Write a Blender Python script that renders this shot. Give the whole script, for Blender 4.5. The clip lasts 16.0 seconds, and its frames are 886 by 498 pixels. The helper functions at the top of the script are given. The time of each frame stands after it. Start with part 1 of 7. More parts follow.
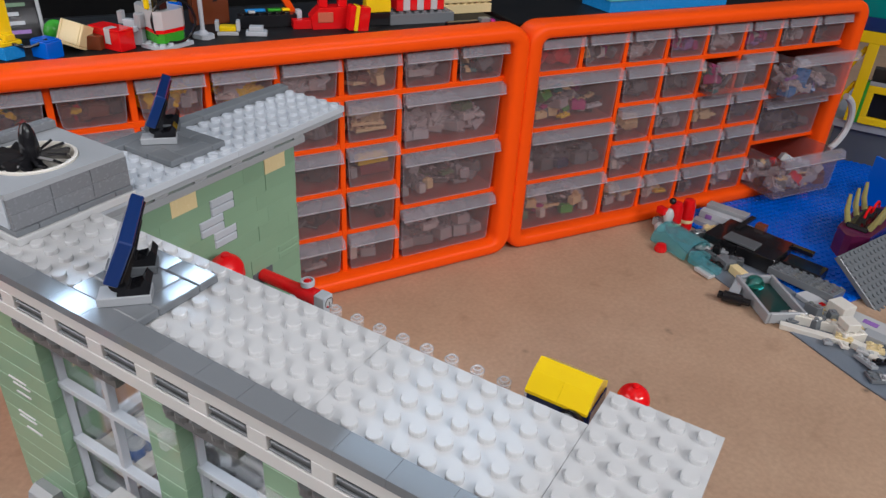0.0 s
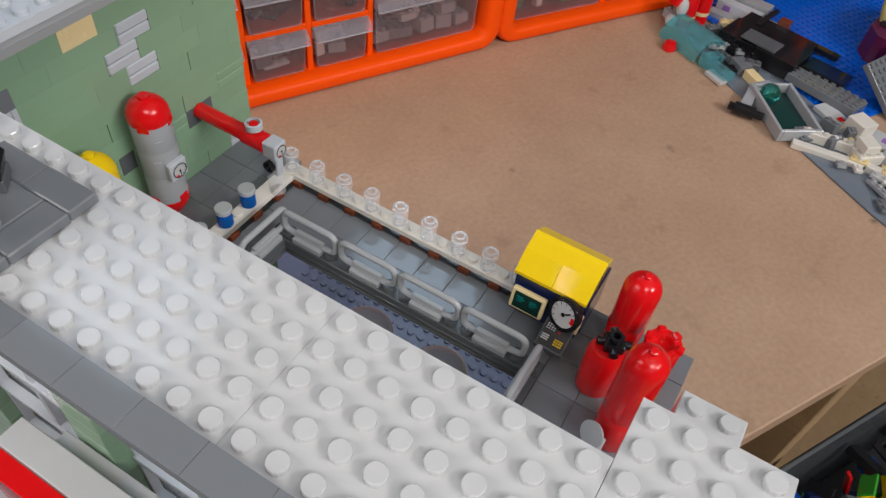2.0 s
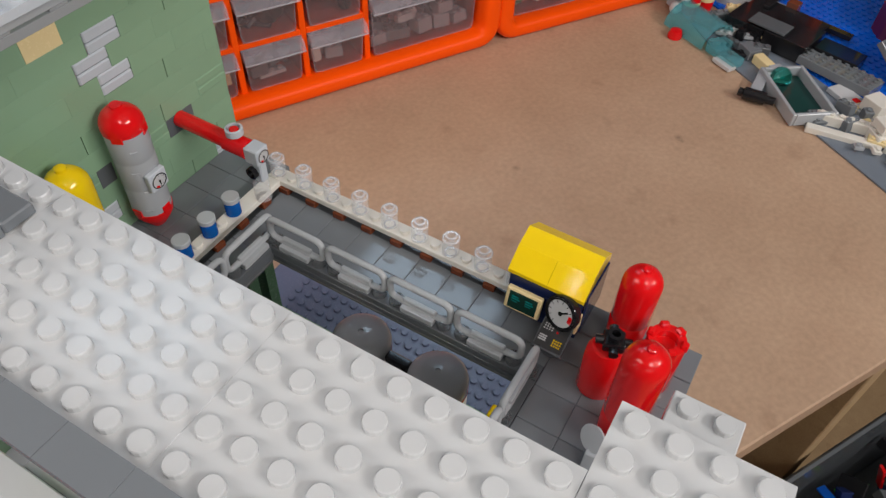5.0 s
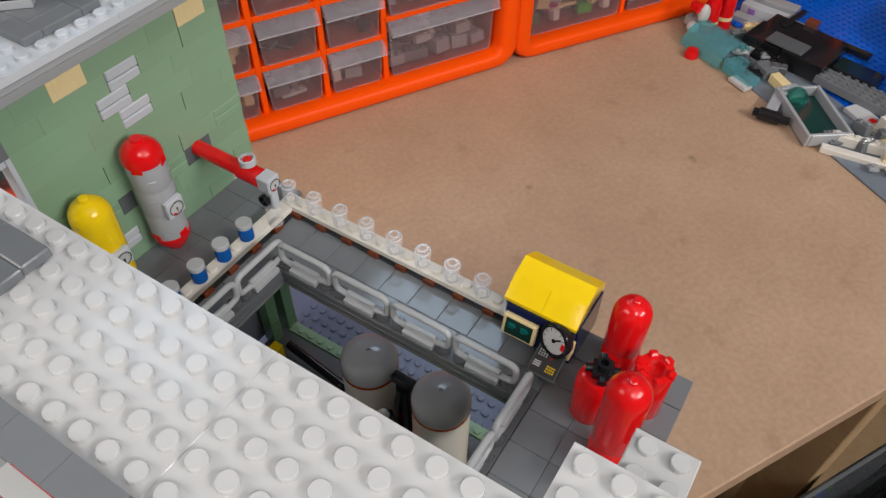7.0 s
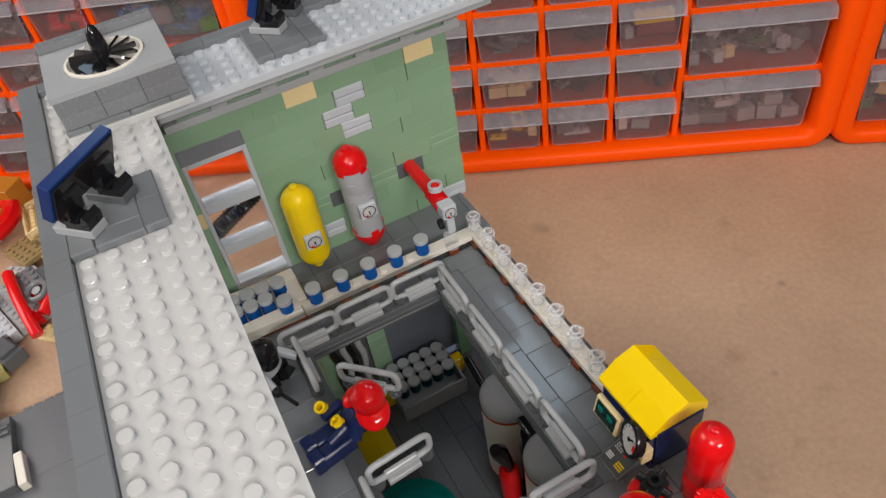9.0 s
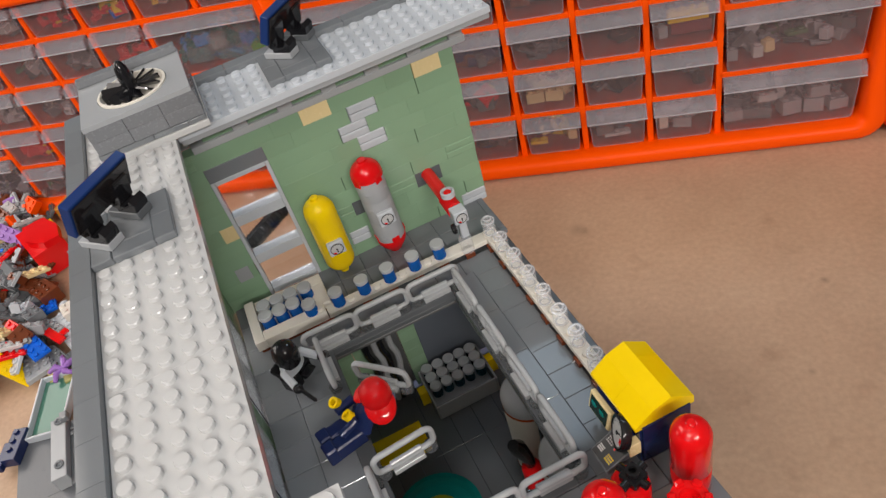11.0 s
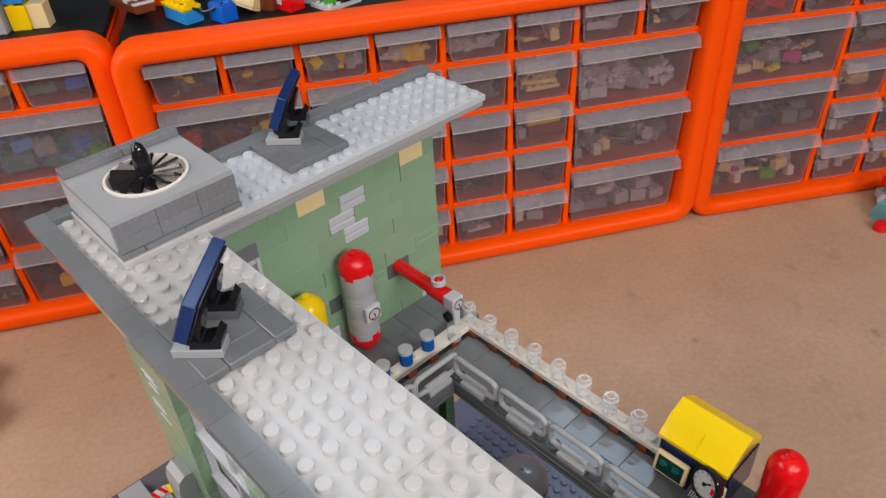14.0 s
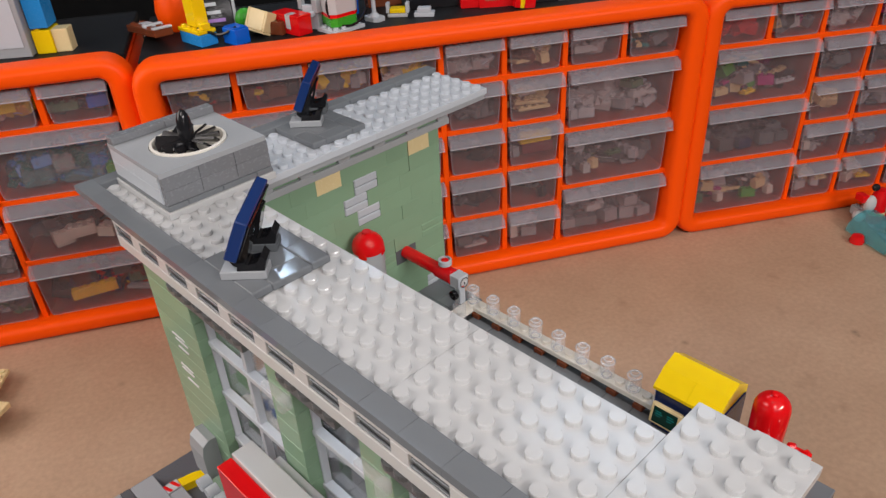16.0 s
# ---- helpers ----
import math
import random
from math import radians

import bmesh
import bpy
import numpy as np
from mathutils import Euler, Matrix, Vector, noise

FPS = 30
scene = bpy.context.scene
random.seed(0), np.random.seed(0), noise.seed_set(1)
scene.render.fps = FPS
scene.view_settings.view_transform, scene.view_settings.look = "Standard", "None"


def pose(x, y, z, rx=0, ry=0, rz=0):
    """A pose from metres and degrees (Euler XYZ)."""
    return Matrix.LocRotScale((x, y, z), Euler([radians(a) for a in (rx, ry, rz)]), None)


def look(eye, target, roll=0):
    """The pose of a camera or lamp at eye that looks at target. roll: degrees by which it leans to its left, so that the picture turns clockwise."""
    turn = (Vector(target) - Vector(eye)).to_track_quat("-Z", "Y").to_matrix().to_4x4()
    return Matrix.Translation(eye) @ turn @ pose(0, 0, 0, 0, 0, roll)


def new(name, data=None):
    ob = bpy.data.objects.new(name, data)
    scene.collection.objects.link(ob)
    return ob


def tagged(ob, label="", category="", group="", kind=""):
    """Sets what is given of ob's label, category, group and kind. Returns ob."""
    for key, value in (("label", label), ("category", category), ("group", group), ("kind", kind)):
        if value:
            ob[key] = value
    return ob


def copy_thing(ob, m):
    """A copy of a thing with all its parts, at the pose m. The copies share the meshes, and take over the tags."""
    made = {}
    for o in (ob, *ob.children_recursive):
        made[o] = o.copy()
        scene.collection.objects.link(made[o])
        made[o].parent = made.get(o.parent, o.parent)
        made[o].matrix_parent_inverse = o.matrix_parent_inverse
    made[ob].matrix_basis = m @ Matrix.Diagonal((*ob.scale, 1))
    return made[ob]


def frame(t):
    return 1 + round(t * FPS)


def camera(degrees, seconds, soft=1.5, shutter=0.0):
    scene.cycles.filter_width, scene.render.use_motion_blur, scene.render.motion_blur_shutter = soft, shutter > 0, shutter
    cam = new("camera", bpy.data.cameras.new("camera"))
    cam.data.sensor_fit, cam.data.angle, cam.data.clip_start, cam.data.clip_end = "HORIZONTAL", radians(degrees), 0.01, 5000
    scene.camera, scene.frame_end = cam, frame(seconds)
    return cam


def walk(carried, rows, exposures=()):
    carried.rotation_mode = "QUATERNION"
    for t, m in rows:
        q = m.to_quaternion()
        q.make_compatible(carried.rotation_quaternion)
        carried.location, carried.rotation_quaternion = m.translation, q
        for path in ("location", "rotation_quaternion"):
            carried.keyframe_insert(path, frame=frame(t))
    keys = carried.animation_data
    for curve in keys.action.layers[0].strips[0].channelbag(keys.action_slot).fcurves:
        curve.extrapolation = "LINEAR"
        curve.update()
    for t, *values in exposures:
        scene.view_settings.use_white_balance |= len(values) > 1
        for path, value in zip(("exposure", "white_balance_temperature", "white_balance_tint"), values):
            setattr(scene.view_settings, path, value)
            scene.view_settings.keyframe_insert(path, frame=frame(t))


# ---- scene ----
cam = camera(62.2, 16.0, soft=1.4)
PATH = [
    (0, (0.161, -0.111, 0.418), (-0.7, 1.384, -0.595), 3.3),
    (0.5, (0.138, -0.087, 0.421), (-0.717, 1.384, -0.63), 3.1),
    (1, (0.127, -0.066, 0.428), (-0.643, 1.347, -0.759), 4.3),
    (1.5, (0.121, -0.05, 0.408), (-0.482, 1.167, -1.059), 7.1),
    (2, (0.119, -0.04, 0.41), (-0.457, 1.151, -1.09), 7.2),
    (2.5, (0.118, -0.034, 0.408), (-0.453, 1.149, -1.1), 7.2),
    (3, (0.118, -0.033, 0.409), (-0.452, 1.146, -1.103), 7.2),
    (3.5, (0.123, -0.031, 0.4), (-0.462, 1.158, -1.098), 6.4),
    (4, (0.127, -0.027, 0.401), (-0.472, 1.164, -1.091), 5.0),
    (4.2, (0.127, -0.027, 0.396), (-0.477, 1.159, -1.096), 4.3),
    (6.5, (0.133, -0.023, 0.413), (-0.538, 1.129, -1.077), 1.0),
    (7, (0.138, -0.022, 0.416), (-0.567, 1.117, -1.07), 0.9),
    (7.5, (0.144, -0.019, 0.422), (-0.634, 1.084, -1.054), 0.5),
    (8, (0.153, 0.005, 0.426), (-0.835, 0.959, -1.029), -1.2),
    (8.5, (0.171, 0.017, 0.428), (-1.035, 0.736, -0.996), -4.5),
    (9, (0.204, 0.042, 0.431), (-1.148, 0.547, -0.954), -10.1),
    (9.5, (0.233, 0.07, 0.434), (-1.212, 0.402, -0.909), -15.9),
    (11.8, (0.234, 0.072, 0.437), (-1.223, 0.384, -0.897), -17.8),
    (12, (0.236, 0.067, 0.436), (-1.223, 0.435, -0.882), -17.2),
    (12.5, (0.223, 0.036, 0.445), (-1.183, 0.603, -0.859), -12.2),
    (13, (0.198, -0.003, 0.447), (-1.139, 0.772, -0.822), -7.2),
    (13.5, (0.17, -0.036, 0.445), (-1.092, 0.901, -0.791), -4.5),
    (14, (0.155, -0.05, 0.438), (-1.045, 1.011, -0.76), -3.5),
    (14.5, (0.14, -0.056, 0.428), (-1.024, 1.085, -0.73), -2.8),
    (15, (0.151, -0.068, 0.422), (-1.023, 1.1, -0.7), -2.6),
    (15.5, (0.167, -0.087, 0.421), (-1.04, 1.073, -0.673), -2.7),
    (16, (0.182, -0.091, 0.422), (-1.054, 1.058, -0.651), -3.2),
]
walk(cam, [(t, look(eye, target, roll)) for t, eye, target, roll in PATH],
     exposures=[(0, -0.18, 6080, 13), (1, -0.06, 6150, 13), (2.5, -0.20, 6400, 12), (4, -0.20, 6450, 12), (7, -0.07, 6480, 12), (8, -0.04, 6550, 12),
                (9.5, -0.05, 6700, 12), (12.5, -0.04, 6750, 13), (14, -0.08, 6600, 14), (16, -0.18, 6550, 15)])

# ---- world and light ----
world = bpy.data.worlds.new("room_light")
scene.world = world
world.use_nodes = True
world.node_tree.nodes["Background"].inputs[0].default_value = (0.80, 0.88, 1.0, 1)
world.node_tree.nodes["Background"].inputs[1].default_value = 0.25


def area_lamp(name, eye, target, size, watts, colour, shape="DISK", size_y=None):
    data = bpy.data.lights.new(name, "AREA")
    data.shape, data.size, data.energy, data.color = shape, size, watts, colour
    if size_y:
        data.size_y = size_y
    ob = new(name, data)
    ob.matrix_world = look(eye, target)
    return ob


area_lamp("ceiling_lamp", (0.82, -0.75, 1.55), (0.0, 0.15, 0.1), 0.6, 9.5, (1.0, 0.955, 0.905))
# unseen lamp in mid-air, added to lift the table's left side and the facade
area_lamp("wall_lamp", (-0.70, -0.88, 0.82), (-0.27, 0.08, 0.05), 1.1, 12.5, (1.0, 0.955, 0.905))
# unseen low side lamp, added to brighten the cabinet fronts and wing wall
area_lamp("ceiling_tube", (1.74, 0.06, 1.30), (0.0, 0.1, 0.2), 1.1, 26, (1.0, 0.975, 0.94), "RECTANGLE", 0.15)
# thin tubes of a ring light round the lens, open at one side
for k in range(14):
    tube = area_lamp("ring_light", (0, 0, 0), (0, 0, -1), 0.005, 0.020, (1.0, 0.98, 0.96), "RECTANGLE", 0.072)
    tube.matrix_world = look((0.185, -0.058, 0.465), (-0.05, 0.20, 0.12)) @ Matrix.Rotation(math.pi * (1.22 + k / 8), 4, "Z") @ Matrix.Translation((0.185, 0, 0))
for x, y, w, sx, sy in ((-0.54, 1.19, 3.3, 0.45, 0.45), (-0.97, 0.55, 1.8, 0.42, 0.36), (-1.87, 0.98, 2.3, 0.15, 0.12), (-1.70, 1.32, 2.0, 0.12, 0.10)):
    area_lamp("ceiling_panel", (x, y, 1.60), (x + 0.01 * (x < -1.5), y, 0), sx, w, (0.58, 0.80, 1.0), "RECTANGLE", sy)

# ---- materials ----
def nodes_of(name):
    m = bpy.data.materials.new(name)
    m.use_nodes = True
    t = m.node_tree
    return m, t, t.nodes["Principled BSDF"]


def plastic(name, rgb, rough=0.22, vary=0.05, bump=0.02, spec=0.42):
    """Moulded toy plastic: glossy, faint swirl and handling marks."""
    m, t, b = nodes_of(name)
    n, l = t.nodes, t.links
    tc = n.new("ShaderNodeTexCoord")
    big = n.new("ShaderNodeTexNoise")
    big.inputs["Scale"].default_value, big.inputs["Detail"].default_value = 45, 3
    fine = n.new("ShaderNodeTexNoise")
    fine.inputs["Scale"].default_value, fine.inputs["Detail"].default_value = 900, 4
    info = n.new("ShaderNodeObjectInfo")
    for x in (big, fine):
        l.new(tc.outputs["Object"], x.inputs["Vector"])
    hsv = n.new("ShaderNodeHueSaturation")
    hsv.inputs["Color"].default_value = (*rgb, 1)
    add = n.new("ShaderNodeMath")
    add.operation = "ADD"
    l.new(big.outputs["Fac"], add.inputs[0])
    l.new(info.outputs["Random"], add.inputs[1])
    rng = n.new("ShaderNodeMapRange")
    rng.inputs["From Max"].default_value = 2
    rng.inputs["To Min"].default_value, rng.inputs["To Max"].default_value = 1 - vary * 1.6, 1 + vary * 1.6
    l.new(add.outputs[0], rng.inputs["Value"])
    l.new(rng.outputs[0], hsv.inputs["Value"])
    l.new(hsv.outputs[0], b.inputs["Base Color"])
    rr = n.new("ShaderNodeMapRange")
    rr.inputs["To Min"].default_value, rr.inputs["To Max"].default_value = rough * 0.7, rough * 1.35
    l.new(fine.outputs["Fac"], rr.inputs["Value"])
    l.new(rr.outputs[0], b.inputs["Roughness"])
    bp = n.new("ShaderNodeBump")
    bp.inputs["Strength"].default_value, bp.inputs["Distance"].default_value = bump, 0.001
    l.new(fine.outputs["Fac"], bp.inputs["Height"])
    l.new(bp.outputs[0], b.inputs["Normal"])
    b.inputs["Specular IOR Level"].default_value = spec
    return m


def clear_plastic(name, rgb, rough=0.05, ior=1.45):
    m, t, b = nodes_of(name)
    b.inputs["Base Color"].default_value = (*rgb, 1)
    b.inputs["Roughness"].default_value, b.inputs["IOR"].default_value = rough, ior
    b.inputs["Transmission Weight"].default_value = 1
    return m


def frosted(name, rgb, see, rough=0.3, tint=(1, 1, 1)):
    """Thin milky drawer plastic: part of the light goes straight through."""
    m, t, b = nodes_of(name)
    n, l = t.nodes, t.links
    tc, noi = n.new("ShaderNodeTexCoord"), n.new("ShaderNodeTexNoise")
    noi.inputs["Scale"].default_value, noi.inputs["Detail"].default_value = 60, 5
    l.new(tc.outputs["Object"], noi.inputs["Vector"])
    b.inputs["Base Color"].default_value = (*rgb, 1)
    b.inputs["Roughness"].default_value = rough
    tr, mix = n.new("ShaderNodeBsdfTransparent"), n.new("ShaderNodeMixShader")
    tr.inputs[0].default_value = (*tint, 1)
    rng = n.new("ShaderNodeMapRange")
    rng.inputs["To Min"].default_value, rng.inputs["To Max"].default_value = see - 0.08, see + 0.08
    l.new(noi.outputs["Fac"], rng.inputs["Value"])
    l.new(rng.outputs[0], mix.inputs[0])
    l.new(b.outputs[0], mix.inputs[1])
    l.new(tr.outputs[0], mix.inputs[2])
    l.new(mix.outputs[0], n["Material Output"].inputs["Surface"])
    return m


def fibreboard(name, a, b_, scale=1.0, marks=()):
    m, t, b = nodes_of(name)
    n, l = t.nodes, t.links
    tc = n.new("ShaderNodeTexCoord")
    noi, fine, spot = (n.new("ShaderNodeTexNoise") for _ in range(3))
    noi.inputs["Roughness"].default_value = 0.68
    for x, s, d in ((noi, 9, 9), (fine, 240, 7), (spot, 24, 5)):
        x.inputs["Scale"].default_value, x.inputs["Detail"].default_value = s * scale, d
        l.new(tc.outputs["Object"], x.inputs["Vector"])
    ramp = n.new("ShaderNodeValToRGB")
    ramp.color_ramp.elements[0].position, ramp.color_ramp.elements[1].position = 0.3, 0.7
    ramp.color_ramp.elements[0].color, ramp.color_ramp.elements[1].color = (*a, 1), (*b_, 1)
    l.new(noi.outputs["Fac"], ramp.inputs[0])
    sp = n.new("ShaderNodeValToRGB")
    sp.color_ramp.elements[0].position, sp.color_ramp.elements[1].position = 0.62, 0.76
    sp.color_ramp.elements[0].color, sp.color_ramp.elements[1].color = (1, 1, 1, 1), (0.80, 0.76, 0.74, 1)
    l.new(spot.outputs["Fac"], sp.inputs[0])
    fr = n.new("ShaderNodeMapRange")
    fr.inputs["To Min"].default_value, fr.inputs["To Max"].default_value = 0.80, 1.20
    l.new(fine.outputs["Fac"], fr.inputs["Value"])
    m1, m2 = n.new("ShaderNodeMixRGB"), n.new("ShaderNodeMixRGB")
    m1.blend_type = m2.blend_type = "MULTIPLY"
    m1.inputs[0].default_value = m2.inputs[0].default_value = 1
    l.new(ramp.outputs[0], m1.inputs[1])
    l.new(sp.outputs[0], m1.inputs[2])
    l.new(m1.outputs[0], m2.inputs[1])
    l.new(fr.outputs[0], m2.inputs[2])
    last = m2.outputs[0]
    for x, y, r, tone in marks:                       # small scuffs and stains
        d, wob, rg, mm = n.new("ShaderNodeVectorMath"), n.new("ShaderNodeMath"), n.new("ShaderNodeMapRange"), n.new("ShaderNodeMixRGB")
        d.operation, wob.operation, mm.blend_type = "DISTANCE", "MULTIPLY_ADD", "MULTIPLY"
        geo = n.new("ShaderNodeNewGeometry")
        l.new(geo.outputs["Position"], d.inputs[0])
        d.inputs[1].default_value = (x, y, 0)
        l.new(fine.outputs["Fac"], wob.inputs[0])
        wob.inputs[1].default_value = -2.4 * r
        l.new(d.outputs["Value"], wob.inputs[2])
        rg.inputs["From Min"].default_value, rg.inputs["From Max"].default_value = -1.2 * r, 0.3 * r
        l.new(wob.outputs[0], rg.inputs["Value"])
        rg.inputs["To Min"].default_value, rg.inputs["To Max"].default_value = 1, 0
        l.new(rg.outputs[0], mm.inputs[0])
        l.new(last, mm.inputs[1])
        mm.inputs[2].default_value = (tone, tone, tone, 1)
        last = mm.outputs[0]
    l.new(last, b.inputs["Base Color"])
    b.inputs["Roughness"].default_value = 0.55
    bp = n.new("ShaderNodeBump")
    bp.inputs["Strength"].default_value, bp.inputs["Distance"].default_value = 0.15, 0.001
    l.new(fine.outputs["Fac"], bp.inputs["Height"])
    l.new(bp.outputs[0], b.inputs["Normal"])
    return m


TABLE_MARKS = ((0.064, 0.5035, 0.0030, 0.55), (0.068, 0.5005, 0.0018, 0.6), (0.2372, 0.5183, 0.0030, 0.35), (-0.192, 0.279, 0.0060, 0.72), (-0.187, 0.283, 0.0035, 0.75),
               (-0.0364, 0.3934, 0.0025, 0.6), (-0.359, 0.028, 0.0030, 0.75), (0.02, 0.33, 0.0022, 0.7))
WHITE = plastic("white_plastic", (0.535, 0.545, 0.55), 0.14, 0.03, 0.012)
CREAM = plastic("aged_white_plastic", (0.74, 0.71, 0.64), 0.3, 0.04)
LGREY = plastic("light_grey_plastic", (0.36, 0.38, 0.40), 0.22)
PGREY = plastic("pale_grey_plastic", (0.52, 0.56, 0.605), 0.24)
DGREY = plastic("dark_grey_plastic", (0.105, 0.115, 0.125), 0.16)
MGREY = plastic("slate_grey_plastic", (0.172, 0.188, 0.203), 0.075, 0.05, 0.008)
GREEN = plastic("sand_green_plastic", (0.24, 0.385, 0.25), 0.2)
OLIVE = plastic("deep_green_plastic", (0.10, 0.20, 0.11), 0.25)
RED = plastic("red_plastic", (0.74, 0.007, 0.009), 0.045, 0.05, 0.006)
YELLOW = plastic("yellow_plastic", (0.92, 0.64, 0.005), 0.07, 0.05, 0.008)
TAN = plastic("tan_plastic", (0.80, 0.65, 0.35), 0.25)
BLACK = plastic("black_plastic", (0.012, 0.012, 0.014), 0.09, 0.05, 0.01)
NAVY = plastic("dark_blue_plastic", (0.012, 0.022, 0.085), 0.15)
BLUE = plastic("blue_plastic", (0.003, 0.125, 0.66), 0.2)
PANEL_BLUE = plastic("panel_blue_plastic", (0.010, 0.034, 0.145), 0.18)
AZURE = plastic("azure_plastic", (0.02, 0.27, 0.68), 0.25)
BROWN = plastic("reddish_brown_plastic", (0.16, 0.04, 0.015), 0.2)
LIME = plastic("bright_green_plastic", (0.05, 0.38, 0.03), 0.25)
TEAL = plastic("teal_plastic", (0.0, 0.20, 0.19), 0.15)
PINK = plastic("magenta_plastic", (0.45, 0.03, 0.22), 0.25)
PURPLE = plastic("lavender_plastic", (0.32, 0.16, 0.50), 0.25)
ORANGE = plastic("cabinet_orange_plastic", (1.0, 0.088, 0.0), 0.42, 0.03, 0.02, 0.18)
BLACK_TOP = plastic("black_cabinet_plastic", (0.009, 0.009, 0.010), 0.5, 0.05, 0.02, 0.15)
CLEAR = clear_plastic("clear_plastic", (0.95, 0.96, 0.97))
CLEAR_BLUE = frosted("clear_blue_plastic", (0.012, 0.15, 0.52), 0.42, 0.04, (0.07, 0.42, 0.95))
# darker copy for the crate jars, with the lower storey's shade in its colour
CLEAR_SHADED = frosted("clear_dark_teal_plastic", (0.01, 0.06, 0.09), 0.35, 0.05, (0.05, 0.25, 0.35))
# milky white in the colour stands in for the glints of clear plastic
HAZE = frosted("clear_post_plastic", (0.90, 0.91, 0.94), 0.81, 0.03)
RIM_GLINT = frosted("clear_rim_plastic", (0.93, 0.94, 0.97), 0.68, 0.03)
CLEAR_TEAL = frosted("clear_teal_plastic", (0.22, 0.52, 0.57), 0.66, 0.05, (0.6, 0.92, 0.95))
# pink in base and tint holds the glow thrown in by the orange shelves
FROST = frosted("milky_drawer_plastic", (0.43, 0.35, 0.36), 0.855, 0.2, (0.90, 0.85, 0.85))
# paler copy of the lip plastic, with the bright edge line put into its colour
EDGE_GLINT = frosted("milky_edge_plastic", (0.70, 0.69, 0.74), 0.64, 0.14)
FROST_LIP = frosted("milky_lip_plastic", (0.54, 0.52, 0.585), 0.77, 0.16)
MDF = fibreboard("fibreboard", (0.42, 0.274, 0.178), (0.505, 0.342, 0.228), 1.0, TABLE_MARKS)
MDF_EDGE = fibreboard("fibreboard_edge", (0.42, 0.28, 0.15), (0.52, 0.36, 0.2), 3)
WALLPAINT = fibreboard("wall_paint", (0.24, 0.23, 0.22), (0.28, 0.27, 0.26))
DARKWALL = fibreboard("dark_wall_paint", (0.009, 0.009, 0.010), (0.014, 0.014, 0.014))
DARKWALL.node_tree.nodes["Principled BSDF"].inputs["Specular IOR Level"].default_value = 0.1
CEILPAINT = fibreboard("ceiling_paint", (0.70, 0.69, 0.67), (0.75, 0.74, 0.72))

U, P, B = 0.008, 0.0032, 0.0096        # stud pitch, plate, brick
RAIL = plastic("rail_grey_plastic", (0.40, 0.42, 0.435), 0.2)
SMOKE = frosted("smoky_clear_plastic", (0.16, 0.17, 0.18), 0.55, 0.06)
ROOF, DECK = 0.281, 0.1498             # top of the white roof plate, top of the deck tiles

# ---- mesh helpers ----
def cbox(bm, x0, x1, y0, y1, z0, z1, c=0.0003, m=None, mi=0):
    """A box with chamfered edges."""
    vs = {}
    c = min(c, (x1 - x0) / 2.5, (y1 - y0) / 2.5, (z1 - z0) / 2.5)
    X, Y, Z = (x0, x1), (y0, y1), (z0, z1)
    for i in (0, 1):
        for j in (0, 1):
            for k in (0, 1):
                for a in range(3):
                    p = [X[i], Y[j], Z[k]]
                    for q, s in ((0, i), (1, j), (2, k)):
                        if q != a:
                            p[q] += -c if s else c
                    p = Vector(p)
                    vs[i, j, k, a] = bm.verts.new(m @ p if m else p)
    def f(*q):
        try:
            face = bm.faces.new([vs[x] for x in q])
            face.material_index = mi
        except ValueError:
            pass
    # vertex a lies on the face whose normal axis is a
    for a in range(3):
        b, d = (a + 1) % 3, (a + 2) % 3
        for s in (0, 1):
            ring = []
            for sb, sd in ((0, 0), (1, 0), (1, 1), (0, 1)):
                k = [0, 0, 0]
                k[a], k[b], k[d] = s, sb, sd
                ring.append((*k, a))
            f(*(ring if s else ring[::-1]))
        for sb in (0, 1):
            for sd in (0, 1):
                k0, k1 = [0, 0, 0], [0, 0, 0]
                k0[a], k0[b], k0[d] = 0, sb, sd
                k1[a], k1[b], k1[d] = 1, sb, sd
                q = ((*k0, b), (*k1, b), (*k1, d), (*k0, d))
                f(*(q if sb == sd else q[::-1])) if sb else f(*(q[::-1] if sd == 0 else q))
    for i in (0, 1):
        for j in (0, 1):
            for k in (0, 1):
                q = [(i, j, k, a) for a in range(3)]
                f(*(q if (i + j + k) % 2 else q[::-1]))


def lathe(bm, prof, n=16, m=None, mi=0, smooth=True):
    """Turns a profile of (radius, height) about z; closes ends of radius 0."""
    rings = []
    for r, z in prof:
        if r < 1e-7:
            p = Vector((0, 0, z))
            rings.append([bm.verts.new(m @ p if m else p)])
        else:
            ring = []
            for i in range(n):
                a = 2 * math.pi * i / n
                p = Vector((r * math.cos(a), r * math.sin(a), z))
                ring.append(bm.verts.new(m @ p if m else p))
            rings.append(ring)
    for A, C in zip(rings, rings[1:]):
        for i in range(n):
            j = (i + 1) % n
            if len(A) == 1 and len(C) == 1:
                continue
            if len(A) == 1:
                q = (A[0], C[j], C[i])
            elif len(C) == 1:
                q = (A[i], A[j], C[0])
            else:
                q = (A[i], A[j], C[j], C[i])
            face = bm.faces.new(q)
            face.smooth, face.material_index = smooth, mi


def stud(bm, x, y, z, n=14, m=None, mi=0):
    t = Matrix.Translation((x, y, z))
    lathe(bm, [(0.0024, 0), (0.0024, 0.0014), (0.0022, 0.0017), (0, 0.0017)], n, m @ t if m else t, mi, False)


